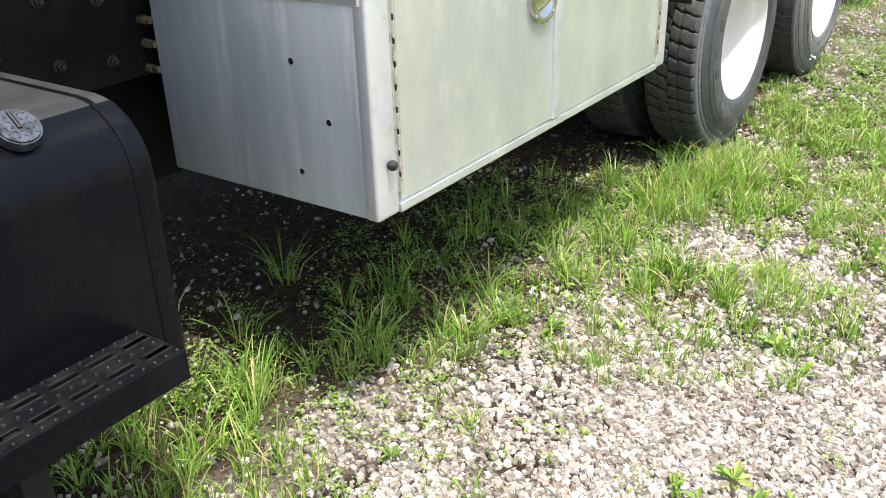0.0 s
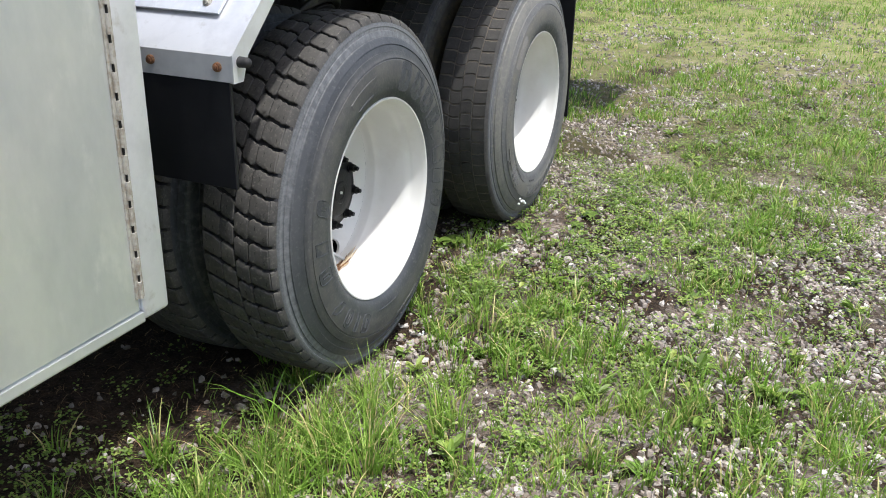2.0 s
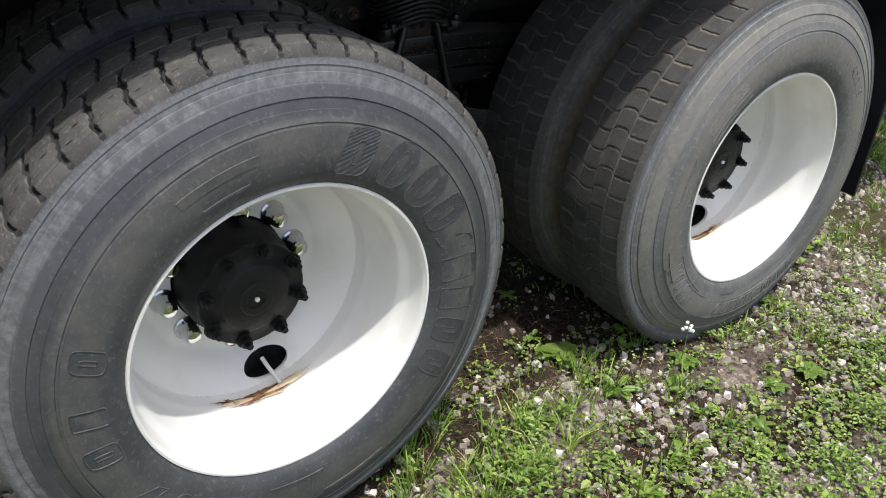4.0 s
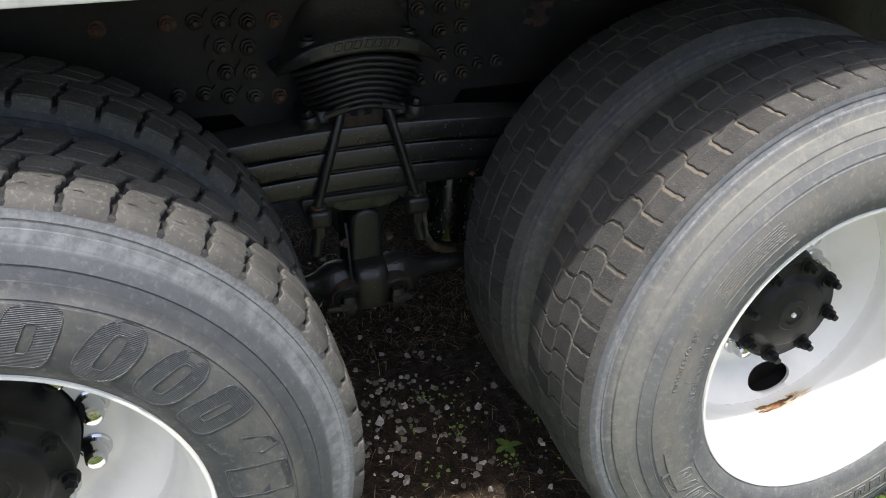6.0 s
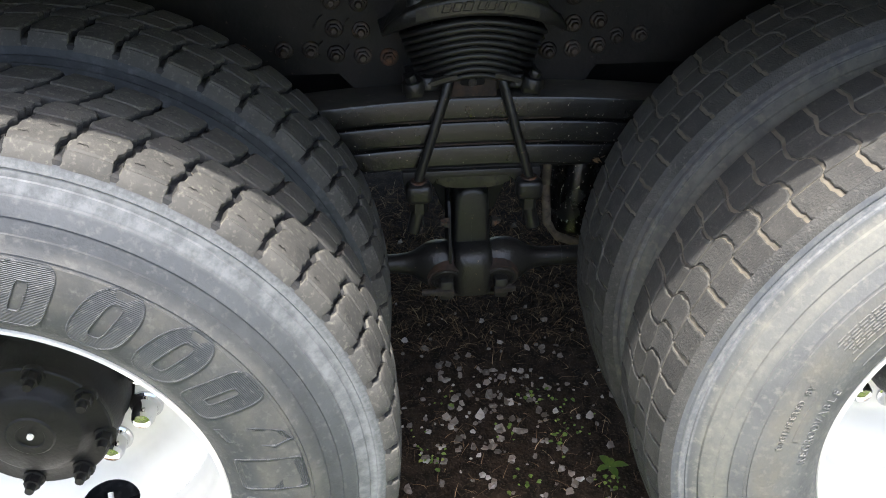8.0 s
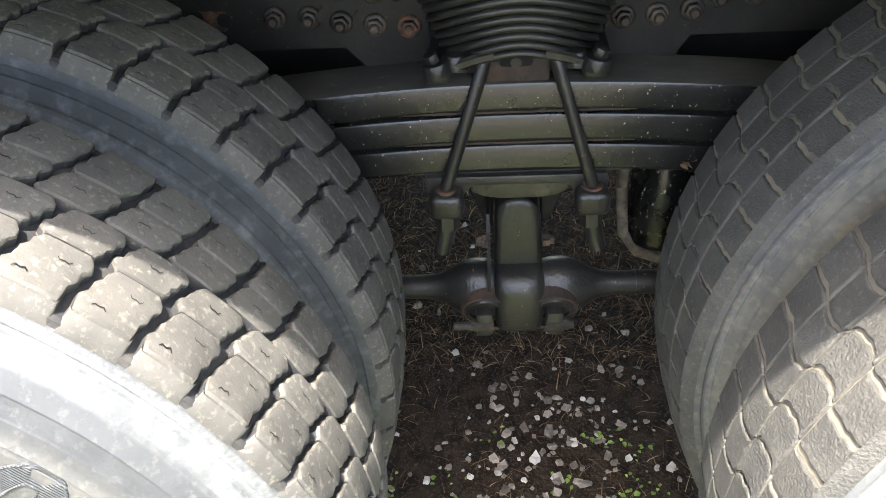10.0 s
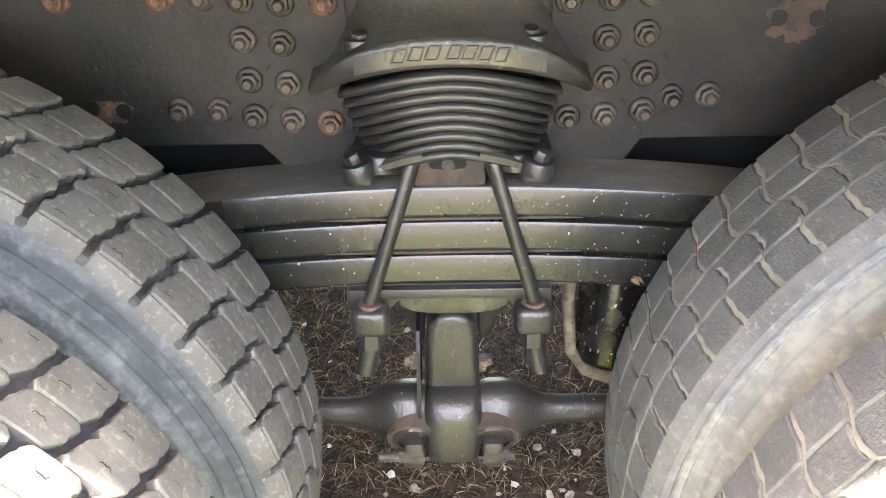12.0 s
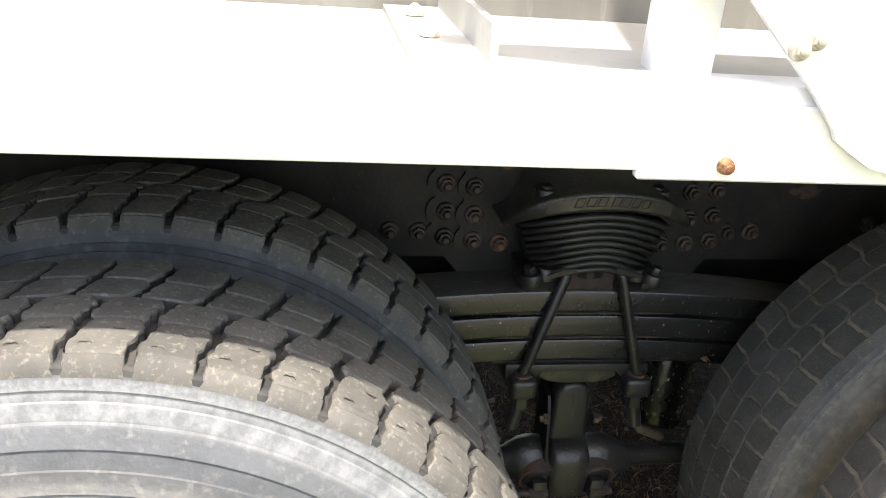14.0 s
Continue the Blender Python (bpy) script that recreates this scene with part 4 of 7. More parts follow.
def outer_wheel(y, worn):
    if worn:
        w = assembly("wheel", "white steel truck wheel with a grey worn tyre, standing on gravel", "wheel", (0, y, AXLE_Z), "tandem wheels")
    else:
        w = assembly("wheel", "white steel truck wheel with a black lug-tread tyre, standing in grass", "wheel", (0, y, AXLE_Z), "tandem wheels")
    t = part("tyre", TYRE_WORN if worn else TYRE_NEW, None, w, "weathered grey rubber tyre" if worn else "black rubber tyre with raised sidewall marks")
    part("tread", TREAD_WAVE if worn else TREAD_LUG, None, w, "worn tread with dirt-filled wavy grooves" if worn else "deep lug tread dusted with dry dirt")
    if not worn:
        tagged(part("sipe_pattern", HOOKS, None, w, "small dark hooked cuts"), kind="stuff")
    if worn:
        tagged(part("sidewall_lettering", sidewall_text([("REGROOVABLE", 0.336, 281, 0.017, False), ("11R22.5", 0.372, 45, 0.034, False), ("ENGINEERED BY", 0.375, 283, 0.0125, False), ("LOAD RANGE", 0.332, 318, 0.011, False), ("TUBELESS", 0.333, 190, 0.013, False)]), M_RUBBER_OLD, w), kind="stuff")
        tagged(part("sidewall_marking", sidewall_bars([(0.3575, 277, 289, 0.009), (0.352, 300, 326, 0.0022), (0.333, 300, 326, 0.0022), (0.375, 238, 254, 0.028), (0.345, 208, 232, 0.003), (0.402, 218, 246, 0.0026), (0.338, 218, 246, 0.0026), (0.37, 217.2, 218, 0.066), (0.37, 246, 246.8, 0.066), (0.405, 138, 203, 0.0022), (0.352, 138, 203, 0.0022), (0.378, 203, 203.6, 0.05)] + fine_print(0.39, 0.362, 7, 301, 324, 5)), M_RUBBER_OLD, w), kind="stuff")
        for k, kind in enumerate(("bowl", "oval", "slab", "bowl", "wing", "slab", "bowl", "slab", "bowl", "oval")):
            part("raised_plate", brand_plate(kind, 0.024, 0.034, 0.378, 0.0014), M_RUBBER_OLD, w, at=arc_place(0.378, 144 + 5.6 * k, 0.0004))
        for k, kind in enumerate(("slab", "bowl", "oval", "wing", "bowl")):
            part("raised_plate", brand_plate(kind, 0.022, 0.046, 0.37, 0.0014), M_RUBBER_OLD, w, at=arc_place(0.37, 222 + 5.2 * k, 0.0004))
    else:
        for kind, deg, pw, ph in BRAND:
            part("raised_plate", brand_plate(kind, pw * 1.06, ph * 1.1, 0.3625), M_HATCH, w, at=arc_place(0.3625, deg, 0.0004))
        for kind, deg, pw, ph in MODEL:
            part("raised_plate", brand_plate(kind, pw, ph, 0.3655, 0.0015), M_RUBBER, w, at=arc_place(0.3655, deg, 0.0004))
        tagged(part("sidewall_marking", sidewall_bars([(0.372, 328, 350, 0.018), (0.336, 332, 346, 0.006), (0.345, 170, 190, 0.02), (0.4, 150, 171, 0.006)]), M_RUBBER, w), kind="stuff")
    rim = part("rim", RIM, None, w, "white painted steel rim")
    part("disc", DISC, None, w)
    hub = part("hub", HUB, None, w, "black axle hub")
    for i in range(8):
        a = 2 * math.pi * (i + 0.28) / 8
        part("hub_nut", HUB_NUT, None, w, at=pose(0, 0.0995 * math.sin(a), 0.0995 * math.cos(a)))
    bm = bmesh.new()
    cyl(bm, (-0.16, 0, 0), (-0.155, 0, 0), 0.0052, 0.0045, seg=12)
    part("centre_plug", bm, M_FLOWER, w, "small pale centre plug")
    for i in range(10):
        a = 2 * math.pi * (i + 0.17) / 10
        part("nut_cover", NUT_COVER, None, w, at=pose(0, 0.1425 * math.sin(a), 0.1425 * math.cos(a)))
    big = 0.75 if worn else 1.15
    d0 = 167 if worn else 176
    rust_patch(w, d0 + 1, 0.2595, 0.1 * big, 0.017 * big, 7, M_STAIN, 0.0022, -0.184)
    rust_patch(w, d0 - 6, 0.2595, 0.045 * big, 0.016 * big, 8, M_STAIN, 0.0024, -0.188)
    for k in range(16):
        rng = random.Random(k + (20 if worn else 0))
        rust_patch(w, d0 + 2 + rng.uniform(-12, 13) * big, 0.2595, rng.uniform(0.01, 0.034) * big, rng.uniform(0.002, 0.008) * big, k, M_RUST, 0.003 + 0.0001 * k, -0.186 + rng.uniform(-0.008, 0.008) * big)
    if not worn:
        tube("valve_stem", [(-0.25, 0.05, -0.215), (-0.235, 0.054, -0.226), (-0.19, 0.063, -0.2475)], 0.0045, M_FLOWER, w, "cream valve stem")
    return w


def inner_wheel(y, worn):
    w = assembly("inner_wheel", "dark inner twin wheel with a %s tyre" % ("worn dirt-grey" if worn else "black lug-tread"), "wheel", (-DUAL, y, AXLE_Z), "inner twin wheels")
    t = part("tyre", TYRE_CAKED if worn else TYRE_INNER_DARK, None, w)
    part("tread", TREAD_WAVE if worn else TREAD_LUG, None, w)
    if not worn:
        tagged(part("sipe_pattern", HOOKS, None, w), kind="stuff")
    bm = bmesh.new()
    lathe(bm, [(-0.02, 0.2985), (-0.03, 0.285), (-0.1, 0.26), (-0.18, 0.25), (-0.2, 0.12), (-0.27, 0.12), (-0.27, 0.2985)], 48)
    part("rim", bm, M_RUBBER_DARK, w, "dark grey steel rim", smooth=40)
    return w


w1, w2 = outer_wheel(0.0, False), outer_wheel(AXLE_GAP, True)
i1, i2 = inner_wheel(0.0, False), inner_wheel(AXLE_GAP, True)
for w, turn in ((i1, 1.0), (i2, 0.25)):
    w.rotation_euler = (radians(turn), 0, 0)


# ---- aluminium tool box beside the frame ----
BOX_X0, BOX_X1, BOX_Y0, BOX_Y1, BOX_Z0, BOX_Z1 = -0.702, -0.013, -2.552, -0.928, 0.578, 1.75


def tool_box():
    t = assembly("tool_box", "mill-finish aluminium underbody tool box with two hinged doors", "tool box")
    bm = bmesh.new()
    box(bm, BOX_X0, BOX_X1 - 0.012, BOX_Y0, BOX_Y1, BOX_Z0, BOX_Z1, 0.006)
    part("body", bm, M_ALU_DULL, t, "dull streaked aluminium body", smooth=30)
    # rolled corner strip at the front, narrow strip at the rear, bottom lip
    for name, y0, y1 in (("corner_strip", BOX_Y0 - 0.002, BOX_Y0 + 0.078), ("corner_strip", BOX_Y1 - 0.07, BOX_Y1 + 0.002)):
        bm = bmesh.new()
        box(bm, BOX_X1 - 0.04, BOX_X1, y0, y1, BOX_Z0 - 0.002, BOX_Z1, 0.009, 3)
        part(name, bm, M_ALU_BRIGHT, t, "pale rolled corner strip", smooth=30)
    bm = bmesh.new()
    prism(bm, [(BOX_X1 - 0.035, BOX_Z0 - 0.003), (BOX_X1 + 0.0005, BOX_Z0 - 0.003), (BOX_X1 + 0.002, BOX_Z0), (BOX_X1 + 0.001, BOX_Z0 + 0.018), (BOX_X1 - 0.035, BOX_Z0 + 0.019)], "y", BOX_Y0 + 0.08, BOX_Y1 - 0.072)
    part("bottom_lip", bm, M_ALU, t)
    for y0, y1, lab in ((BOX_Y0 + 0.085, -1.75, "front"), (-1.728, BOX_Y1 - 0.08, "rear")):
        bm = bmesh.new()
        n = 26
        # door skin with a faint buckle
        rows = []
        zs = [BOX_Z0 + 0.024 + (BOX_Z1 - BOX_Z0 - 0.03) * k / 24 for k in range(25)]
        for k, z in enumerate(zs):
            rows.append([bm.verts.new((BOX_X1 - 0.003 + 0.0016 * (noise.noise((y0 + (y1 - y0) * i / n, z * 1.6, 3)) if 0 < i < n else 0), y0 + (y1 - y0) * i / n, z)) for i in range(n + 1)])
        for a, b in zip(rows, rows[1:]):
            for i in range(n):
                bm.faces.new((a[i], a[i + 1], b[i + 1], b[i]))
        geo = bmesh.ops.extrude_face_region(bm, geom=bm.faces[:])
        for v in geo["geom"]:
            if isinstance(v, bmesh.types.BMVert):
                v.co.x = BOX_X1 - 0.012
        bmesh.ops.recalc_face_normals(bm, faces=bm.faces)
        d = part("door", bm, M_ALU, t, "flat aluminium door with cloudy weathering", smooth=40)
        hy = y0 - 0.004 if lab == "front" else y1 + 0.004
        bm = bmesh.new()
        z = BOX_Z0 + 0.05
        while z < BOX_Z1 - 0.05:
            cyl(bm, (BOX_X1 + 0.002, hy, z), (BOX_X1 + 0.002, hy, z + 0.035), 0.005, seg=8)
            z += 0.05
        box(bm, BOX_X1 - 0.004, BOX_X1 + 0.0005, hy - 0.011, hy + 0.011, BOX_Z0 + 0.05, BOX_Z1 - 0.05)
        part("hinge", bm, M_STEEL, t, "rusty steel piano hinge", smooth=40)
        bm = bmesh.new()
        box(bm, BOX_X1 + 0.0006, BOX_X1 + 0.0035, hy - 0.0018, hy + 0.0018, BOX_Z0 + 0.052, BOX_Z1 - 0.052)
        part("hinge_pin", bm, M_HUB, t, "dark hinge pin")
        if lab == "front":
            latch(t, -1.829, 0.961)
    bm = bmesh.new()
    box(bm, BOX_X1 - 0.004, BOX_X1 + 0.0055, -1.758, -1.714, BOX_Z0 + 0.022, BOX_Z1 - 0.02, 0.004, 2)
    part("meeting_strip", bm, M_ALU_BRIGHT, t, "overlapping aluminium seam strip", smooth=40)
    bm = bmesh.new()
    cyl(bm, (BOX_X1 - 0.002, -2.507, 0.703), (BOX_X1 + 0.004, -2.507, 0.703), 0.009, seg=12)
    bmesh.ops.create_uvsphere(bm, u_segments=14, v_segments=10, radius=0.0125, matrix=pose(BOX_X1 + 0.01, -2.507, 0.703))
    part("rubber_bumper", bm, M_KNOB, t, "black rubber door bumper", smooth=50)
    # rivet holes in the front end
    for x, z in ((-0.139, 0.792), (-0.237, 0.918), (-0.237, 0.659), (-0.055, 1.06)):
        bm = bmesh.new()
        cyl(bm, (x, BOX_Y0 - 0.0018, z), (x, BOX_Y0 + 0.003, z), 0.0075, seg=14)
        part("rivet_rim", bm, M_CHROME, t, "shiny rivet rim")
        bm = bmesh.new()
        cyl(bm, (x, BOX_Y0 - 0.0028, z), (x, BOX_Y0 + 0.003, z), 0.0045, seg=10)
        part("rivet_hole", bm, M_HUB, t)
    bm = bmesh.new()
    box(bm, -0.6, -0.03, BOX_Y0 - 0.006, BOX_Y0 + 0.002, 1.052, 1.12, 0.002, 1)
    part("end_plate", bm, M_ALU, t, "bolted aluminium end plate")
    for y in (-2.3, -1.2):
        bm = bmesh.new()
        box(bm, RAIL_X, BOX_X0 + 0.004, y - 0.04, y + 0.04, 0.85, 1.1)
        part("hanger", bm, M_FRAME, t, "black steel hanger")
    # spill kit sign on the rear door
    bm = bmesh.new()
    box(bm, BOX_X1 - 0.001, BOX_X1 + 0.0015, -1.432, -1.272, 1.206, 1.29)
    s = part("sign", bm, M_YELLOW, t, "yellow sign with red lettering")
    me = text_mesh("SPILL KIT", 0.034, 0.0006)
    me.transform(Matrix.Translation((BOX_X1 + 0.0022, -1.352, 1.226)) @ pose(0, 0, 0, 90, 0, 90))
    part("lettering", me, M_RED, t, "red capital letters")
    return t


def latch(parent, y, z):
    """Round recessed T-handle latch."""
    bm = bmesh.new()
    lathe(bm, [(-0.004, 0.074), (0.009, 0.0735), (0.011, 0.071), (0.0105, 0.062), (0.0095, 0.056), (0.006, 0.05), (0.002, 0.04), (-0.0005, 0.024), (-0.001, 0.0005)], 48)
    bmesh.ops.transform(bm, matrix=pose(BOX_X1 + 0.0, y, z), verts=bm.verts)
    lt = part("latch", bm, M_CHROME, parent, "chromed round paddle latch", smooth=35)
    bm = bmesh.new()
    box(bm, BOX_X1 - 0.002, BOX_X1 + 0.011, y - 0.048, y + 0.048, z - 0.007, z + 0.007, 0.003)
    bmesh.ops.rotate(bm, cent=(0, y, z), matrix=Matrix.Rotation(radians(-8), 3, "X"), verts=bm.verts)
    part("handle", bm, M_CHROME, parent, "polished folding handle", smooth=40)
    for a in (45, 135, 225, 315):
        bm = bmesh.new()
        cyl(bm, (BOX_X1 + 0.003, y + 0.0665 * math.cos(radians(a)), z + 0.0665 * math.sin(radians(a))), (BOX_X1 + 0.0125, y + 0.0665 * math.cos(radians(a)), z + 0.0665 * math.sin(radians(a))), 0.004, seg=8)
        part("screw", bm, M_STEEL, parent)


tool_box()


def cab_and_far_side():
    """Plain closing forms of the truck that no view shows: the cab over the tank, the far box and the far wheels."""
    c = assembly("cab", "plain dark cab body over the fuel tank")
    bm = bmesh.new()
    box(bm, -2.45, -0.6, -6.6, -2.98, 1.22, 3.0, 0.05)
    part("shell", bm, M_TANK, c)
    bm = bmesh.new()
    box(bm, -1.6, -0.84, -6.4, -3.0, 0.75, 1.22, 0.02)
    part("engine_floor", bm, M_FRAME, c)
    f = assembly("far_tool_box", "aluminium tool box along the far side")
    bm = bmesh.new()
    box(bm, -2.42, -1.75, BOX_Y0, BOX_Y1, BOX_Z0, BOX_Z1, 0.006)
    part("body", bm, M_ALU_DULL, f)
    for y in (0.0, AXLE_GAP):
        w = assembly("far_wheel", "dark twin wheel on the far side", at=(-1.77, y, AXLE_Z))
        part("tyre", TYRE_NEW, None, w)
        part("tyre", TYRE_NEW, None, w, at=pose(-DUAL, 0, 0))
        bm = bmesh.new()
        cyl(bm, (-0.27, 0, 0), (-0.05, 0, 0), 0.297, seg=40)
        part("rim", bm, M_HUB, w, smooth=40)


cab_and_far_side()


# ---- fuel tank with its step ----
def fuel_tank():
    t = assembly("fuel_tank", "glossy black steel fuel tank with a chrome cap and dusty top", "fuel tank")
    y0, y1 = -4.6, -3.02
    prof = []
    for (cx, cz, s) in ((-0.26, 0.835, 0), (-0.6, 0.835, 90), (-0.6, 0.48, 180), (-0.26, 0.48, 270)):
        prof += [(cx + 0.13 * math.cos(radians(s + 10 * k)), cz + 0.13 * math.sin(radians(s + 10 * k))) for k in range(10)]
    bm = bmesh.new()
    prism(bm, prof, "y", y0, y1)
    es = [e for e in bm.edges if abs(e.verts[0].co.y - e.verts[1].co.y) < 1e-6]
    bmesh.ops.bevel(bm, geom=es, offset=0.02, segments=4, affect="EDGES", profile=0.5)
    tb = part("body", bm, M_TANK, t, smooth=35)
    tb.data.materials.append(M_DUSTY)
    for p in tb.data.polygons:
        if p.normal.z > 0.93 and p.center.z > 0.9:
            p.material_index = 1
    bm = bmesh.new()
    prism(bm, prof, "y", y1 - 0.052, y1 - 0.042)
    c = Vector((-0.43, 0, 0.6475))
    for v in bm.verts:
        v.co.x, v.co.z = c.x + (v.co.x - c.x) * 1.005, c.z + (v.co.z - c.z) * 1.005
    part("end_seam", bm, M_TANK, t, smooth=35)
    bm = bmesh.new()
    cyl(bm, (-0.25, -3.225, 0.87), (-0.195, -3.225, 0.955), 0.03, seg=28)
    f = part("filler_neck", bm, M_TANK, t, smooth=35)
    bm = bmesh.new()
    d = Vector((0.075, 0, 0.095)).normalized()
    p = Vector((-0.197, -3.225, 0.952))
    cyl(bm, p, p + d * 0.022, 0.039, 0.037, seg=28)
    bmesh.ops.bevel(bm, geom=[e for e in bm.edges if e.calc_face_angle(0) > 1], offset=0.003, segments=2, affect="EDGES")
    side = d.cross(Vector((0, 1, 0))).normalized()
    for k in range(7):
        for j in range(7):
            u, v = (k - 3) * 0.0105, (j - 3) * 0.0105
            if math.hypot(u, v) < 0.033:
                q = p + d * 0.022 + side * u + Vector((0, 1, 0)) * v
                e1 = (side * (1 if (k + j) % 2 else -1) + Vector((0, 1, 0))).normalized() * 0.0032
                cyl(bm, q - e1, q + e1, 0.0016, seg=6)
    part("cap", bm, M_CAP, t, "silver tread-patterned filler cap", smooth=30)
    bm = bmesh.new()
    cyl(bm, p + d * 0.022 - side * 0.006, p + d * 0.022 + side * 0.028, 0.0042, seg=8)
    part("cap_latch", bm, M_HUB, t, "dark cap latch", smooth=40)
    # weld scratch, strap
    bm = bmesh.new()
    box(bm, -0.133, -0.128, -3.62, -3.57, 0.4, 0.93)
    part("strap", bm, M_HUB, t, "black tank strap")
    # step: tread plate with slots and buttons, front lip, brackets
    st = assembly("tank_step", "black stamped steel step with raised buttons and slots", "step")
    x0, x1, y0, y1, z = -0.128, 0.0, -4.2, -3.122, 0.556
    bm = bmesh.new()
    # plate made of strips round slots
    count = 15
    ys = [y1 - (y1 - y0) * k / count for k in range(count + 1)]
    xs = [x0, x0 + 0.014, x0 + 0.05, x0 + 0.074, x0 + 0.11, x1]
    slots = []
    for a, b in zip(ys, ys[1:]):
        for i in range(5):
            if i not in (1, 3):
                box(bm, xs[i], xs[i + 1], b, a, z - 0.004, z)
                continue
            m = (a - b) * 0.12
            box(bm, xs[i], xs[i + 1], a - m, a, z - 0.004, z)
            box(bm, xs[i], xs[i + 1], b, b + m, z - 0.004, z)
            box(bm, xs[i], xs[i] + 0.009, b + m, a - m, z - 0.004, z)
            box(bm, xs[i + 1] - 0.009, xs[i + 1], b + m, a - m, z - 0.004, z)
            slots.append((xs[i] + 0.009, xs[i + 1] - 0.009, b + m, a - m))
    bmesh.ops.remove_doubles(bm, verts=bm.verts, dist=1e-5)
    part("tread_plate", bm, M_STEP, st, "slotted black tread plate")
    bm = bmesh.new()
    for xa, xb, ya, yb in slots:
        rim = [(xa, ya), (xb, ya), (xb, yb), (xa, yb)]
        for (px, py), (qx, qy) in zip(rim, rim[1:] + rim[:1]):
            cyl(bm, (px, py, z), (qx, qy, z), 0.0023, seg=8)
    tagged(part("slot_rims", bm, M_STEP, st, "raised rims of the slots", smooth=60), kind="stuff")
    bm = bmesh.new()
    for k in range(44):
        yy = y1 - 0.012 - (y1 - y0 - 0.02) * k / 44
        for j, xx in enumerate((x0 + 0.007, x0 + 0.062, x1 - 0.009)):
            off = 0.012 if (j == 1) else 0.0
            bmesh.ops.create_uvsphere(bm, u_segments=8, v_segments=5, radius=0.0048, matrix=pose(xx, yy - off * 0.5, z))
    tagged(part("buttons", bm, M_STEP, st, "rows of raised buttons", smooth=60), kind="stuff")
    bm = bmesh.new()
    box(bm, x1 - 0.003, x1 + 0.002, y0, y1, z - 0.06, z + 0.001, 0.001, 1)
    part("front_lip", bm, M_TANK, st)
    bm = bmesh.new()
    box(bm, x0, x1, y1 - 0.003, y1 + 0.001, z - 0.06, z, 0.001, 1)
    part("end_lip", bm, M_TANK, st)
    for yy in (-3.42, -3.9):
        bm = bmesh.new()
        box(bm, -0.3, -0.03, yy - 0.025, yy + 0.025, 0.3, z - 0.005, 0.004)
        part("bracket", bm, M_FRAME, st)


fuel_tank()


# ---- fender and flap between the box and the first wheel ----
def fender():
    t = assembly("fender", "bent bright aluminium quarter fender with rusty bolts", "fender")
    xi, xo = -0.72, -0.02
    # cross profile (y, z): lip, slope, upper fold; with thickness
    lo = [(-0.662, 0.98), (-0.662, 1.035), (-0.645, 1.05), (-0.46, 1.215)]
    th = [(y + 0.006, z - 0.004) for y, z in lo[::-1]]
    bm = bmesh.new()
    prism(bm, lo + th, "x", xi, xo - 0.001)
    part("panel", bm, M_ALU_BRIGHT, t)
    bm = bmesh.new()
    side = [(-0.664, 0.978), (-0.63, 0.978), (-0.61, 1.03), (-0.43, 1.2), (-0.46, 1.219), (-0.647, 1.054), (-0.664, 1.037)]
    prism(bm, side, "x", xo - 0.001, xo + 0.004)
    part("side_flange", bm, M_ALU_BRIGHT, t, "bright side edge")
    bm = bmesh.new()
    prism(bm, [(-0.588, 1.106), (-0.594, 1.11), (-0.44, 1.249), (-0.434, 1.244)], "x", xi, xo - 0.08)
    part("upper_panel", bm, M_ALU_DULL, t, "overlapping dull upper sheet")
    me = bolt_mesh(0.007, 0.005, 0.0105, 0.002)
    me.materials.append(M_RUST)
    for x in (-0.037 - 0.02, -0.235, -0.46):
        part("bolt", me, None, t, "rusty bolt", at=pose(x, -0.662, 1.01, 0, 0, -90))
    me = bolt_mesh(0.008, 0.006, 0.012, 0.003)
    me.materials.append(M_STEEL)
    for x in (-0.14, -0.36):
        part("bolt", me, None, t, "plain steel bolt", at=pose(x, -0.572, 1.126, 0, 0, -90) @ pose(0, 0, 0, 0, -40, 0))
    bm = bmesh.new()
    cyl(bm, (0.0, -0.64, 1.021), (-0.03, -0.64, 1.021), 0.011, 0.013, 16)
    bmesh.ops.create_uvsphere(bm, u_segments=14, v_segments=8, radius=0.0115, matrix=pose(0.001, -0.64, 1.021))
    part("rubber_bumper", bm, M_KNOB, t, "black rubber bumper", smooth=50)
    f = assembly("mud_flap", "hanging black rubber mud flap in front of the wheel", "mud flap", group="mud flaps")
    bm = bmesh.new()
    box(bm, -0.66, -0.03, -0.66, -0.65, 0.74, 1.03, 0.002, 1)
    for v in bm.verts:
        v.co.y += 0.012 * math.sin(v.co.x * 6) * (1.0 - v.co.z)
    part("sheet", bm, M_FLAP, f)
    f = assembly("mud_flap", "long black rubber mud flap behind the rear wheel", "mud flap", group="mud flaps")
    bm = bmesh.new()
    box(bm, -0.66, -0.05, 2.0, 2.012, 0.32, 1.2, 0.002, 1)
    part("sheet", bm, M_FLAP, f)


fender()


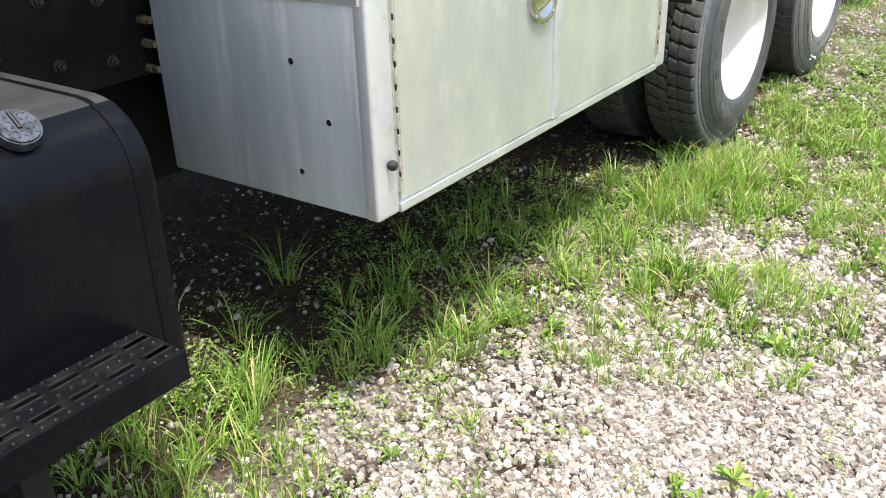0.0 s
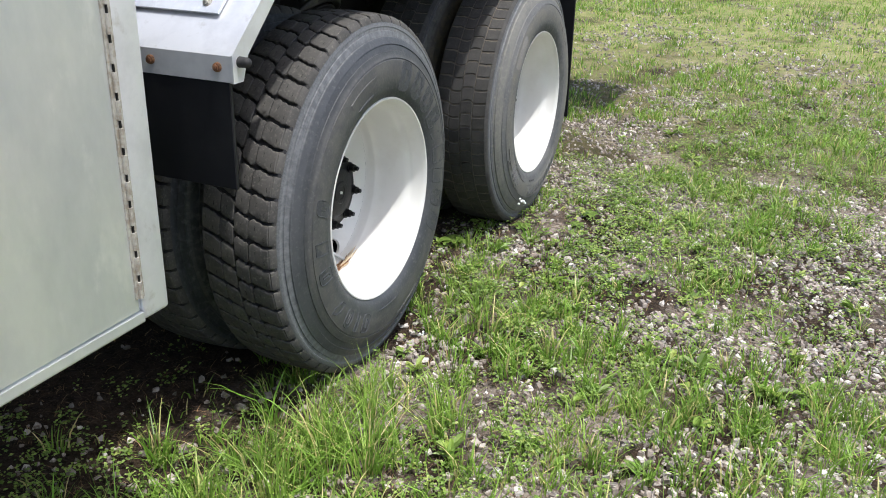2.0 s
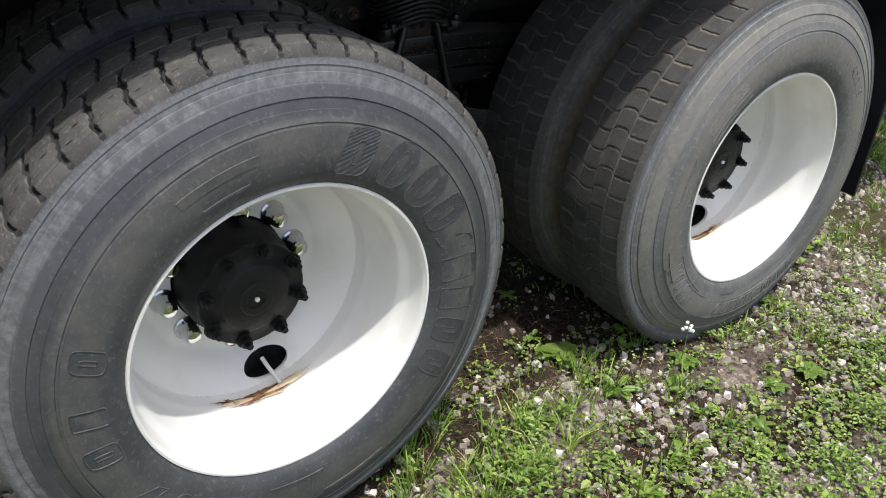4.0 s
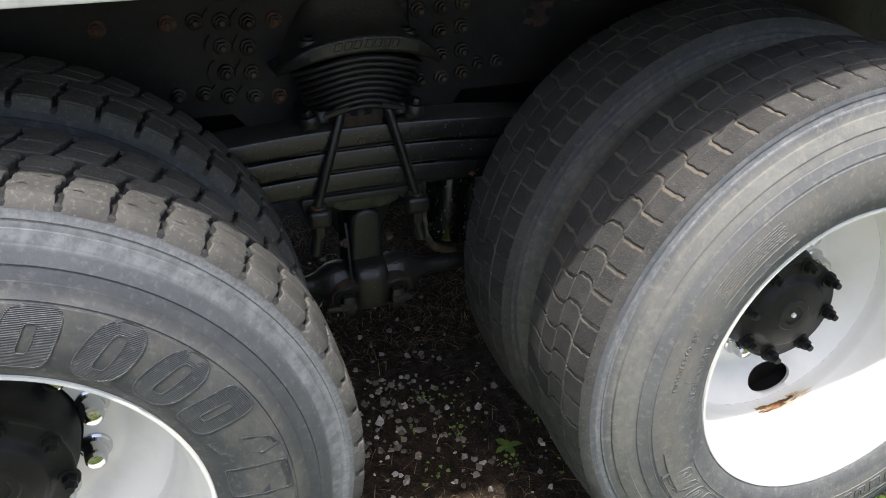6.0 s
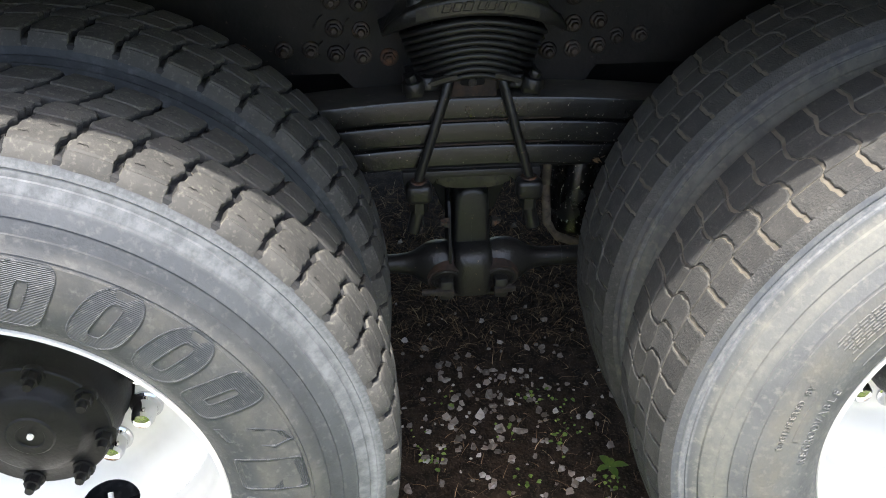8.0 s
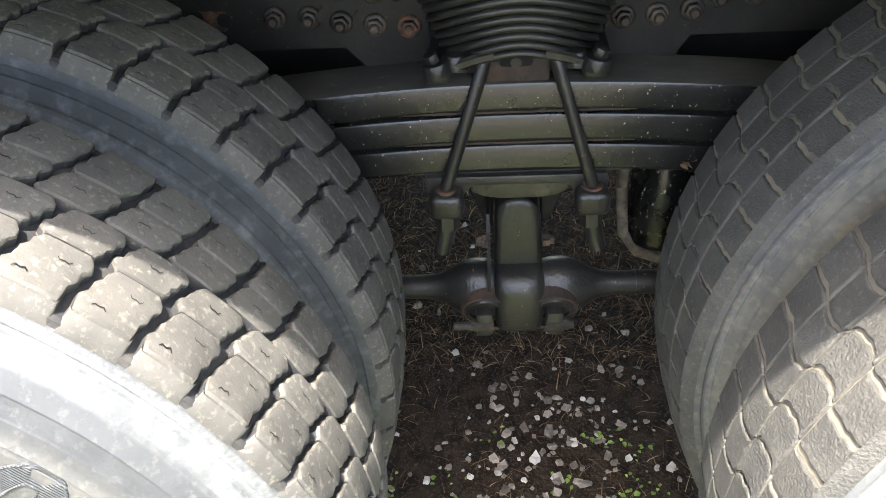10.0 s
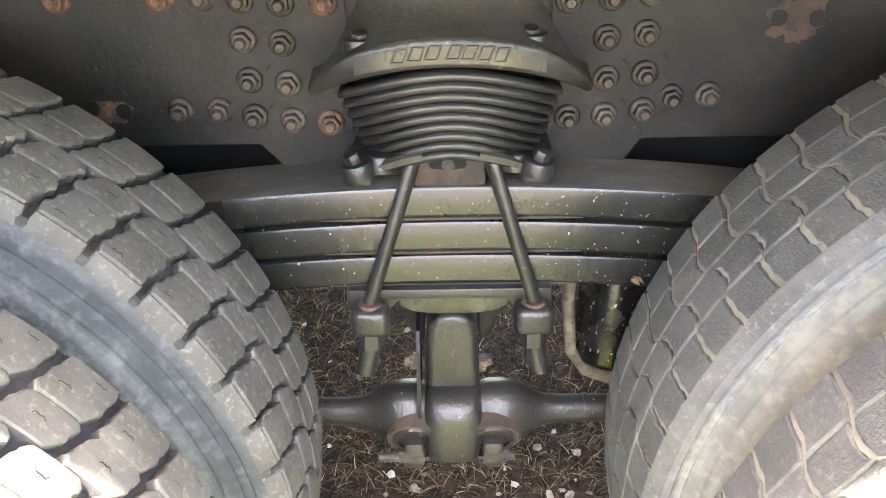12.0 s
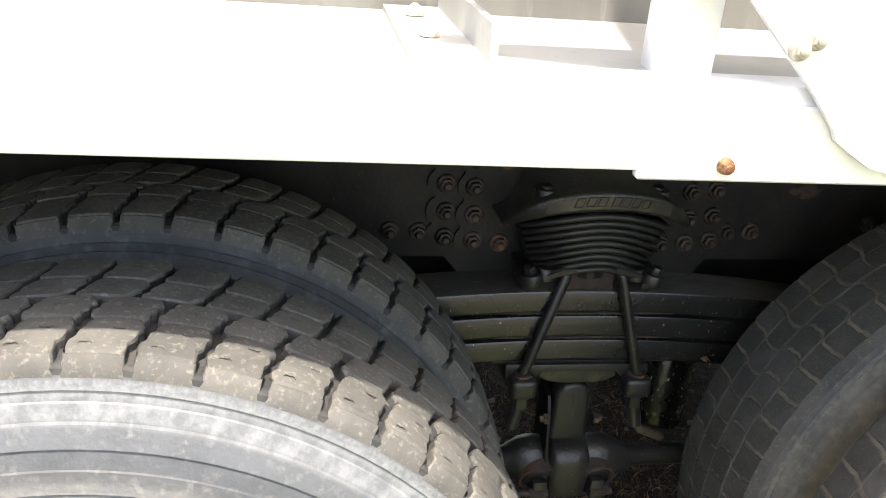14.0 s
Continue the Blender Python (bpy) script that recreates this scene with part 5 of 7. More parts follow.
# ---- flat deck over the wheels ----
def deck():
    t = assembly("truck_deck", "bright aluminium flatbed deck with an outer side rail", "truck bed")
    # plates ahead of the main one are unseen additions that keep sun off below
    for x1, y0, y1, z0, z1 in ((-0.04, -0.46, 3.4, 1.25, 1.3004), (-0.71, -2.9, -0.92, 1.2, 1.296), (-0.5, -2.98, -2.56, 1.3, 1.34), (-0.03, -0.92, -0.69, 1.25, 1.296), (-0.6, -0.69, -0.47, 1.25, 1.296)):
        bm = bmesh.new()
        box(bm, -2.42, x1, y0, y1, z0, z1)
        part("floor_plate", bm, M_DECK, t, "bare aluminium floor and added unseen shade plates")
    bm = bmesh.new()
    box(bm, -0.075, -0.033, -0.48, 3.4, 1.223, 1.301, 0.003)
    part("side_rail", bm, M_ALU_BRIGHT, t, "white-bright side rail", smooth=30)
    bm = bmesh.new()
    box(bm, -0.04, -0.027, 0.485, 2.4, 1.217, 1.285, 0.002, 1)
    part("rail_doubler", bm, M_ALU_BRIGHT, t)
    me = bolt_mesh(0.006, 0.004, 0.0075, 0.002)
    me.materials.append(M_RUST)
    for y in (0.562, 1.1):
        part("bolt", me, None, t, "orange rusty bolt", at=pose(-0.027, y, 1.232))
    # underside cross members
    for y in (-0.3, 0.25, 0.95, 1.6, 2.3):
        bm = bmesh.new()
        box(bm, -2.3, -0.76, y - 0.03, y + 0.03, 1.13, 1.25)
        part("cross_member", bm, M_FRAME, t, "black cross member")
    # angle strip with two bolts, running inwards
    a = assembly("deck_angle", "upright aluminium angle bolted across the deck", "bracket")
    bm = bmesh.new()
    prism(bm, [(0.292, 1.3012), (0.292, 1.307), (0.352, 1.307), (0.352, 1.338), (0.359, 1.338), (0.359, 1.3012)], "x", -0.33, -0.042)
    part("angle", bm, M_DECK, a)
    me2 = bolt_mesh(0.0065, 0.004, 0.0095, 0.002)
    me2.materials.append(M_STEEL)
    for x in (-0.146, -0.26):
        part("bolt", me2, None, a, at=pose(x, 0.318, 1.308, 0, -90, 0))
    # stake post and brace
    p = assembly("stake_post", "square bright aluminium stake post on the deck", "post")
    bm = bmesh.new()
    box(bm, -0.1, -0.06, 0.5, 0.551, 1.296, 2.1, 0.003)
    part("post", bm, M_ALU_BRIGHT, p, smooth=30)
    b = assembly("brace_plate", "slanting aluminium brace plate with steel bolts", "brace")
    bm = bmesh.new()
    prism(bm, [(0.553, 1.369), (0.625, 1.296), (0.649, 1.268), (0.654, 1.258), (0.668, 1.249), (0.69, 1.236), (0.73, 1.226), (1.0, 1.226), (1.0, 1.75), (0.3, 1.75), (0.3, 1.63)], "x", -0.026, -0.019)
    part("plate", bm, M_ALU_BRIGHT, b)
    for y, z in ((0.6, 1.334), (0.613, 1.343)):
        part("bolt", me2, None, b, "steel bolt", at=pose(-0.019, y, z))
    c = assembly("deck_box", "tall streaked grey aluminium box standing on the deck", "box")
    bm = bmesh.new()
    box(bm, -2.0, -0.335, -0.3, 3.2, 1.292, 2.4, 0.002)
    part("panel", bm, M_WALL, c)


deck()


def rear_box():
    t = assembly("rear_tool_box", "aluminium underbody box near the truck's tail")
    bm = bmesh.new()
    box(bm, -0.7, -0.01, 3.5, 4.3, 0.765, 1.25, 0.006)
    part("body", bm, M_ALU, t, smooth=30)
    bm = bmesh.new()
    box(bm, -0.6, -0.06, 3.56, 4.24, 0.757, 0.766)
    part("bottom_panel", bm, M_FRAME, t)


rear_box()


# ---- chassis and suspension ----
def chassis():
    for x0, side in ((RAIL_X, 1), (-1.655, -1)):
        t = assembly("chassis_rail", "black steel truck frame rail with rows of rusty bolts", "frame rail", group="frame rails")
        bm = bmesh.new()
        k = side
        prism(bm, [(x0, 0.825), (x0, 1.13), (x0 - 0.09 * k, 1.13), (x0 - 0.09 * k, 1.121), (x0 - 0.009 * k, 1.121), (x0 - 0.009 * k, 0.834), (x0 - 0.09 * k, 0.834), (x0 - 0.09 * k, 0.825)], "y", -5.6, 4.3)
        part("web", bm, M_FRAME, t)
        if side < 0:
            continue
        # splice plate, with its second layer
        bm = bmesh.new()

        def scallop(z, holes, r):
            return max([math.sqrt(max(0.0, r * r - (z - q) ** 2)) for q in holes] + [r * 0.45])
        holes = (0.866, 0.913, 0.963, 1.011, 1.063)
        rise = [0.872 + 0.006 * k for k in range(42)]
        prism(bm, [(0.447 - scallop(z, holes, 0.028), z) for z in rise[::-1]] + [(0.432, 0.855), (0.49, 0.79), (0.912, 0.79), (0.955, 0.855)] + [(0.94 + scallop(z, holes, 0.028), z) for z in rise], "x", RAIL_X, RAIL_X + 0.008)
        part("splice_plate", bm, M_FRAME, t, "black gusset plate")
        for s, e in ((0.472, 0.575), (0.818, 0.912)):
            bm = bmesh.new()
            turn, yc = (-1, 0.497) if s < 0.6 else (1, 0.889)
            inner = e if turn < 0 else s
            rise = [0.842 + 0.006 * k for k in range(46)]
            prism(bm, [(yc + turn * scallop(z, (0.863, 0.91, 0.96, 1.008, 1.06), 0.0275), z) for z in rise] + [(inner, rise[-1]), (inner, rise[0])], "x", RAIL_X + 0.008, RAIL_X + 0.015)
            part("flange_plate", bm, M_FRAME, t, "scalloped second plate")
        nut = bolt_mesh(0.0122, 0.0105, 0.0168, 0.0075)
        nut.materials.append(M_BOLT)
        rusty = bolt_mesh(0.0122, 0.0105, 0.0172, 0.0065)
        rusty.materials.append(M_BOLT_RUST)
        cols = [(0.452, -1), (0.5, 0), (0.886, 0), (0.934, -1)]
        for y, k in cols:
            for z in (0.863, 0.91, 0.96, 1.008, 1.06):
                part("bolt", nut, None, t, at=pose(RAIL_X + (0.014 if k == 0 else 0.008), y + 0.002 * math.sin(z * 90), z + (0.003 if k else 0), 30 * math.sin(z * 50), 0, 0))
        for y, z, r in ((0.36, 0.873, 0), (0.409, 0.872, 0), (0.357, 1.012, 1), (0.406, 1.012, 0), (0.551, 1.008, 1), (0.549, 0.859, 1), (0.842, 0.861, 0), (0.837, 1.006, 0), (0.971, 0.88, 0), (1.017, 0.882, 0), (0.235, 1.012, 1), (1.2, 1.01, 0), (1.25, 0.9, 0)):
            dx = 0.014 if y in (0.551, 0.549, 0.842, 0.837) else 0.0
            part("bolt", rusty if r else nut, None, t, "orange rusty bolt" if r else "", at=pose(RAIL_X + dx, y, z, 17 * y * 10, 0, 0))
        # open bolt holes with rust round them
        for y, z in ((0.288, 0.872), (0.248, 0.877), (0.998, 0.92), (1.09, 0.976), (1.136, 0.975), (1.96, 0.897), (2.03, 0.903), (2.1, 0.908)):
            bm = bmesh.new()
            cyl(bm, (RAIL_X - 0.001, y, z), (RAIL_X + 0.001, y, z), 0.0105, seg=16)
            part("bolt_hole", bm, M_HUB, t)
        rng = random.Random(4)
        for y, z, w, h in ((0.268, 0.872, 0.042, 0.022), (1.113, 0.974, 0.05, 0.036)):
            bm = bmesh.new()
            mid = bm.verts.new((RAIL_X + 0.0005, y, z))
            ring = []
            for i in range(48):
                k = 0.72 + 0.3 * noise.noise((math.cos(i / 7.64) * 2, math.sin(i / 7.64) * 2, y)) + rng.uniform(-0.12, 0.12)
                ring.append(bm.verts.new((RAIL_X + 0.0005, y + w * math.cos(i / 7.64) * k, z + h * math.sin(i / 7.64) * k)))
            for i in range(48):
                bm.faces.new((mid, ring[i], ring[(i + 1) % 48]))
            part("rust_patch", bm, M_BOLT_RUST if w < 0.045 else M_RUST_FILM, t, "brown rust stain")
        # black sheets close the dark space behind the rail
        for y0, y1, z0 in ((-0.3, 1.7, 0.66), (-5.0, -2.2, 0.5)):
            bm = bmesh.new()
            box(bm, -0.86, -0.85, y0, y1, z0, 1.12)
            part("inner_liner", bm, M_BLACK, t, "plain black sheet behind the rail")
        # added black sheet over the web, standing in for its shade by the tank
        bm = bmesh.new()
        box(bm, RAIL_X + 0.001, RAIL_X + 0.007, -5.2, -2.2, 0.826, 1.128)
        part("side_panel", bm, M_BLACK, t, "added black sheet for the shade on the rail")
        for y, z in ((-2.66, 0.88), (-2.67, 1.03), (-2.8, 0.9), (-2.82, 1.05), (-2.95, 0.95), (-3.1, 1.04)):
            part("bolt", nut, None, t, at=pose(RAIL_X + 0.007, y, z, 40 * y, 0, 0))
        # brass fittings near the tank
        for y, z in ((-2.56, 0.965), (-2.556, 0.905), (-2.558, 0.842)):
            bm = bmesh.new()
            cyl(bm, (RAIL_X, y, z), (RAIL_X + 0.03, y, z), 0.012, seg=6)
            cyl(bm, (RAIL_X + 0.03, y, z), (RAIL_X + 0.05, y, z), 0.009, seg=12)
            part("air_fitting", bm, M_BRASS, t, "tarnished brass fitting", smooth=35)


chassis()


def leaf_spring():
    t = assembly("leaf_spring", "stack of heavy black leaf spring blades with u-bolts", "leaf spring")
    mid = 0.697

    def drop(y):
        return 0.17 * (y - mid) ** 2
    xo, xi = -0.65, -0.742
    for k, (z1, z0, half, x_off) in enumerate(((0.806, 0.764, 0.66, 0.0), (0.759, 0.717, 0.6, 0.0), (0.712, 0.67, 0.52, 0.0))):
        bm = bmesh.new()
        n = 36
        prof = [(xo - 0.002, z0), (xo + 0.001, z0 + 0.005), (xo + 0.001, z1 - 0.0055), (xo - 0.0007, z1 - 0.0018), (xo - 0.005, z1), (xi, z1), (xi, z0)]
        rings = []
        for i in range(n + 1):
            y = mid - half + 2 * half * i / n
            rings.append([bm.verts.new((x, y, z - drop(y))) for x, z in prof])
        for a, b in zip(rings, rings[1:]):
            for i in range(len(prof)):
                j = (i + 1) % len(prof)
                bm.faces.new((a[i], a[j], b[j], b[i]))
        bm.faces.new(rings[0])
        bm.faces.new(rings[-1][::-1])
        bmesh.ops.recalc_face_normals(bm, faces=bm.faces)
        bl = part("blade", bm, M_SPRING, t, smooth=25)
        if k == 0:
            # dust lies on the uppermost blade
            bl.data.materials.append(M_BLADE_DUST)
            for p in bl.data.polygons:
                if p.normal.z > 0.9:
                    p.material_index = 1
        # thin liner between blades
        bm = bmesh.new()
        box(bm, xi + 0.004, xo - 0.003 + 0.002, mid - 0.16, mid + 0.16, z0 - 0.004, z0 - 0.0005)
        part("liner", bm, M_RUST_FILM if k < 2 else M_CAST, t, "thin rusty liner")
    for (yt, yb) in ((0.656, 0.592), (0.741, 0.799)):
        pts = [(-0.7, yt, 0.875), (-0.668, yt, 0.872), (-0.652, yt, 0.855), (-0.643, yt + (yb - yt) * 0.12, 0.83), (-0.632, yb, 0.655), (-0.632, yb, 0.56)]
        tube("u_bolt", pts, 0.0092, M_CAST, t, "bent steel u-bolt")
        bm = bmesh.new()
        cyl(bm, (-0.632, yb, 0.612), (-0.632, yb, 0.59), 0.017, seg=6)
        part("u_bolt_nut", bm, M_CAST, t)
    # clamp plate below with ears
    bm = bmesh.new()
    prism(bm, [(0.563, 0.667), (0.821, 0.667), (0.823, 0.655), (0.822, 0.625), (0.812, 0.612), (0.79, 0.61), (0.779, 0.622), (0.775, 0.64), (0.763, 0.652), (0.63, 0.652), (0.618, 0.64), (0.612, 0.622), (0.6, 0.61), (0.578, 0.612), (0.566, 0.625), (0.562, 0.655)], "x", -0.75, -0.64)
    bevelled(bm, 0.003, 2)
    part("clamp_plate", bm, M_CAST, t, "cast clamp plate with rusty ears", smooth=35)
    for yb in (0.592, 0.799):
        bm = bmesh.new()
        box(bm, -0.645, -0.609, yb - 0.025, yb + 0.025, 0.612, 0.652, 0.011, 3)
        part("clamp_ear", bm, M_CAST, t, "rounded cast ear", smooth=40)
        bm = bmesh.new()
        cyl(bm, (-0.632, yb, 0.651), (-0.632, yb, 0.6545), 0.0165, 0.0145, 14)
        part("rust_ring", bm, M_BOLT_RUST, t, "flaking rust round the u-bolt", smooth=40)
        bm = bmesh.new()
        cyl(bm, (-0.632, yb, 0.6), (-0.628, yb + (0.012 if yb > 0.7 else -0.012), 0.548), 0.0135, 0.0125, 14)
        part("u_bolt_end", bm, M_CAST, t, "threaded u-bolt end", smooth=40)

    # wad of dead leaves caught on the lowest blade's end
    rng = random.Random(12)
    bm = bmesh.new()
    for k in range(40):
        c = Vector((-0.655 + rng.uniform(-0.03, 0.012), 0.935 + rng.gauss(0, 0.016), 0.667 + rng.uniform(0, 0.012)))
        turn = Euler((rng.uniform(-0.7, 0.7), rng.uniform(-0.7, 0.7), rng.uniform(0, 6.28))).to_matrix()
        l, w = rng.uniform(0.006, 0.014), rng.uniform(0.003, 0.006)
        bm.faces.new([bm.verts.new(c + turn @ Vector(q)) for q in ((-l, 0, 0), (0, -w, 0.002), (l, 0, 0), (0, w, 0.002))])
    tagged(part("dead_leaves", bm, M_DRY, t, "wad of brown dead leaves"), kind="stuff")


leaf_spring()


def spring_saddle():
    t = assembly("spring_saddle", "black cast cap over a ribbed rubber suspension cushion", "suspension mount")
    mid = 0.697
    # cap: arched black front band whose ends hook down, a dusty shelf and a dome behind it
    half, n = 0.163, 44

    def arch(u, lift):
        return lift - 0.04 * u * u - 0.008 * abs(u) ** 7

    def front_x(u):
        return -0.605 - 0.035 * u * u - 0.022 * abs(u) ** 8
    bm = bmesh.new()
    rows = []
    # (back from the front, height, width factor, lower at the ends)
    for back, lift, f, hang in ((0.03, 0.967, 0.955, 0.0), (0.004, 0.966, 0.965, 0.001), (0.0005, 0.97, 0.985, 0.003), (0.0, 0.982, 1.0, 0.009), (0.0008, 0.994, 0.998, 0.018), (0.003, 0.9988, 0.99, 0.0215), (0.007, 1.001, 0.98, 0.023),
                                (0.02, 1.003, 0.965, 0.024), (0.037, 1.0065, 0.94, 0.026), (0.056, 1.0125, 0.905, 0.028), (0.073, 1.022, 0.865, 0.03), (0.086, 1.035, 0.82, 0.03), (0.095, 1.05, 0.77, 0.03), (0.1, 1.061, 0.73, 0.028), (0.104, 1.0655, 0.705, 0.027), (0.11, 1.068, 0.685, 0.026), (0.118, 1.0705, 0.665, 0.028), (0.126, 1.082, 0.64, 0.032), (0.132, 1.105, 0.6, 0.036)):
        ring = []
        for i in range(n + 1):
            u = -1 + 2 * i / n
            x = max(RAIL_X + 0.003, front_x(u) - back)
            ring.append(bm.verts.new((x, mid + half * f * u, arch(u, lift) - hang * abs(u) ** 5)))
        rows.append(ring)
    for k, (a, b) in enumerate(zip(rows, rows[1:])):
        for i in range(n):
            bm.faces.new((a[i], a[i + 1], b[i + 1], b[i])).material_index = 1 if 6 <= k <= 12 else 0
    for side in (0, n):
        ends = [r[side] for r in rows]
        rear = [bm.verts.new((RAIL_X + 0.002, v.co.y + (0.004 if side else -0.004), v.co.z)) for v in ends]
        for a, b, c, d in zip(ends, ends[1:], rear[1:], rear):
            bm.faces.new((a, b, c, d))
    bmesh.ops.recalc_face_normals(bm, faces=bm.faces)
    cap = part("cap", bm, M_CAST, t, "cast black cap with a dusty top", smooth=70)
    cap.data.materials.append(M_DUSTY_CAST)
    # worn olive label band with bars in place of the maker's name
    bm = bmesh.new()
    vs0, vs1 = [], []
    for i in range(n + 1):
        u = (-1 + 2 * i / n) * 0.64
        x = front_x(u) + 0.0012
        vs0.append(bm.verts.new((x, mid + half * u, arch(u, 0.972))))
        vs1.append(bm.verts.new((x - 0.0006, mid + half * u, arch(u, 0.9915))))
    for i in range(n):
        bm.faces.new((vs0[i], vs0[i + 1], vs1[i + 1], vs1[i]))
    part("label_band", bm, M_OLIVE, t, "worn olive green label band")
    bm = bmesh.new()
    for k in range(7):
        # slanting outlined blocks in place of the maker's name
        u = (-0.33, -0.22, -0.11, 0.03, 0.13, 0.235, 0.34)[k]
        x = -0.605 - 0.035 * u * u
        y, z, w, h, lean = mid + half * u, arch(u, 0.984), 0.0062, 0.0072, 0.0028
        rim = [(y - w - lean, z - h), (y + w - lean, z - h), (y + w + lean, z + h), (y - w + lean, z + h)]
        for (ya, za), (yb, zb) in zip(rim, rim[1:] + rim[:1]):
            cyl(bm, (x + 0.0012, ya, za), (x + 0.0012, yb, zb), 0.0011, seg=6)
    tagged(part("raised_mark", bm, M_CAST, t), kind="stuff")
    for y in (0.598, 0.787):
        bm = bmesh.new()
        zt = 1.0025 - 0.04 * ((y - mid) / half) ** 2
        cyl(bm, (-0.652, y, zt), (-0.6505, y, zt + 0.0065), 0.0108, 0.0095, 6)
        cyl(bm, (-0.652, y, zt - 0.02), (-0.652, y, zt + 0.0005), 0.0205, 0.019, 20)
        bevelled(bm, 0.0012, 2)
        part("cap_bolt", bm, M_CAST, t, smooth=35)
    # rubber stack
    ribs = 9
    for k in range(ribs):
        bm = bmesh.new()
        f = k / (ribs - 1)
        z = 0.952 - 0.098 * f
        w = 0.128 - 0.038 * f
        lo, hi = [], []
        prof = ((-0.0085, -0.0066), (-0.003, -0.0058), (0.001, -0.0036), (0.0026, 0.0), (0.001, 0.0036), (-0.003, 0.0058), (-0.0085, 0.0066))
        rr = [[] for _ in prof]
        for i in range(17):
            u = -1 + 2 * i / 16
            for q, (dx, dz) in enumerate(prof):
                x = -0.62 - 0.012 * f - 0.05 * abs(u) ** 3 + dx
                rr[q].append(bm.verts.new((x, mid + (w + dx) * u, z + dz - (0.036 + 0.004 * f) * u * u)))
        for a, b in zip(rr, rr[1:]):
            for i in range(16):
                bm.faces.new((a[i], a[i + 1], b[i + 1], b[i]))
        # sides running back
        for s in (0, 16):
            edge = [r[s] for r in rr]
            backv = [bm.verts.new((-0.74, v.co.y, v.co.z)) for v in edge]
            for a, b, c, d in zip(edge, edge[1:], backv[1:], backv):
                bm.faces.new((a, b, c, d))
        bmesh.ops.recalc_face_normals(bm, faces=bm.faces)
        part("rubber_rib", bm, M_CUSHION, t, "black rubber cushion rib", smooth=60)
    bm = bmesh.new()
    box(bm, -0.742, -0.662, mid - 0.07, mid + 0.07, 0.83, 0.93)
    part("core", bm, M_HUB, t)
    # base with bolted ears
    bm = bmesh.new()
    prism(bm, [(0.575, 0.838), (0.62, 0.842), (0.66, 0.852), (0.697, 0.856), (0.735, 0.852), (0.775, 0.842), (0.82, 0.838), (0.82, 0.822), (0.78, 0.812), (0.615, 0.812), (0.575, 0.822)], "x", -0.742, -0.668)
    bevelled(bm, 0.004, 2)
    part("base", bm, M_CAST, t, "cast base", smooth=35)
    for y in (0.588, 0.797):
        bm = bmesh.new()
        tilt = 0.005 if y < mid else -0.005
        cyl(bm, (-0.638, y, 0.828), (-0.637, y - tilt * 0.6, 0.846), 0.021, 0.0185, 18)
        box(bm, -0.7, -0.634, y - 0.018, y + 0.018, 0.812, 0.842, 0.008, 3)
        cyl(bm, (-0.65, y + tilt * 5, 0.83), (-0.65, y + tilt * 5, 0.85), 0.0185, 0.0125, 14)
        cyl(bm, (-0.637, y - tilt * 0.6, 0.846), (-0.635, y - tilt * 1.5, 0.858), 0.0115, 0.0105, 6)
        bevelled(bm, 0.0015, 2)
        part("ear", bm, M_CAST, t, smooth=35)
    # rusty saddle block on the top blade, with a dark round bore under an arched brow
    bm = bmesh.new()
    prism(bm, [(0.652, 0.806), (0.738, 0.806), (0.738, 0.85), (0.726, 0.862), (0.693, 0.866), (0.664, 0.862), (0.652, 0.85)], "x", -0.74, -0.652)
    bevelled(bm, 0.003, 2)
    part("saddle_block", bm, M_RUST_FILM, t, "rust-stained saddle block", smooth=35)
    bm = bmesh.new()
    brow = [(0.0225 * math.cos(radians(6 * k)), 0.0165 * math.sin(radians(6 * k))) for k in range(31)]
    prism(bm, [(0.693 + y, 0.834 + z) for y, z in brow] + [(0.673, 0.8295), (0.693, 0.827), (0.713, 0.8295)], "x", -0.656, -0.6508)
    part("bore", bm, M_BLACK, t, "dark bore")
    bm = bmesh.new()
    cyl(bm, (-0.652, 0.693, 0.834), (-0.65, 0.693, 0.834), 0.0085, 0.0075, 16)
    part("plug", bm, M_BOLT, t, "grimy plug in the bore", smooth=35)
    # bottom flange that follows the arch of the cushion
    for sd in (-1, 1):
        bm = bmesh.new()
        rows = []
        for k in range(9):
            u = 0.3 + 0.72 * k / 8
            y, z = mid + sd * 0.112 * u, 0.862 - 0.031 * u ** 2
            x = -0.632 - 0.006 * abs(u) ** 3
            rows.append([bm.verts.new(q) for q in ((-0.74, y, z), (x - 0.004, y, z), (x, y, z - 0.004), (x, y, z - 0.012), (x - 0.005, y, z - 0.016), (-0.74, y, z - 0.016))])
        for a, b in zip(rows, rows[1:]):
            for i in range(5):
                bm.faces.new((a[i], a[i + 1], b[i + 1], b[i]))
        bmesh.ops.recalc_face_normals(bm, faces=bm.faces)
        part("flange", bm, M_CAST, t, "cast bottom flange", smooth=40)


spring_saddle()


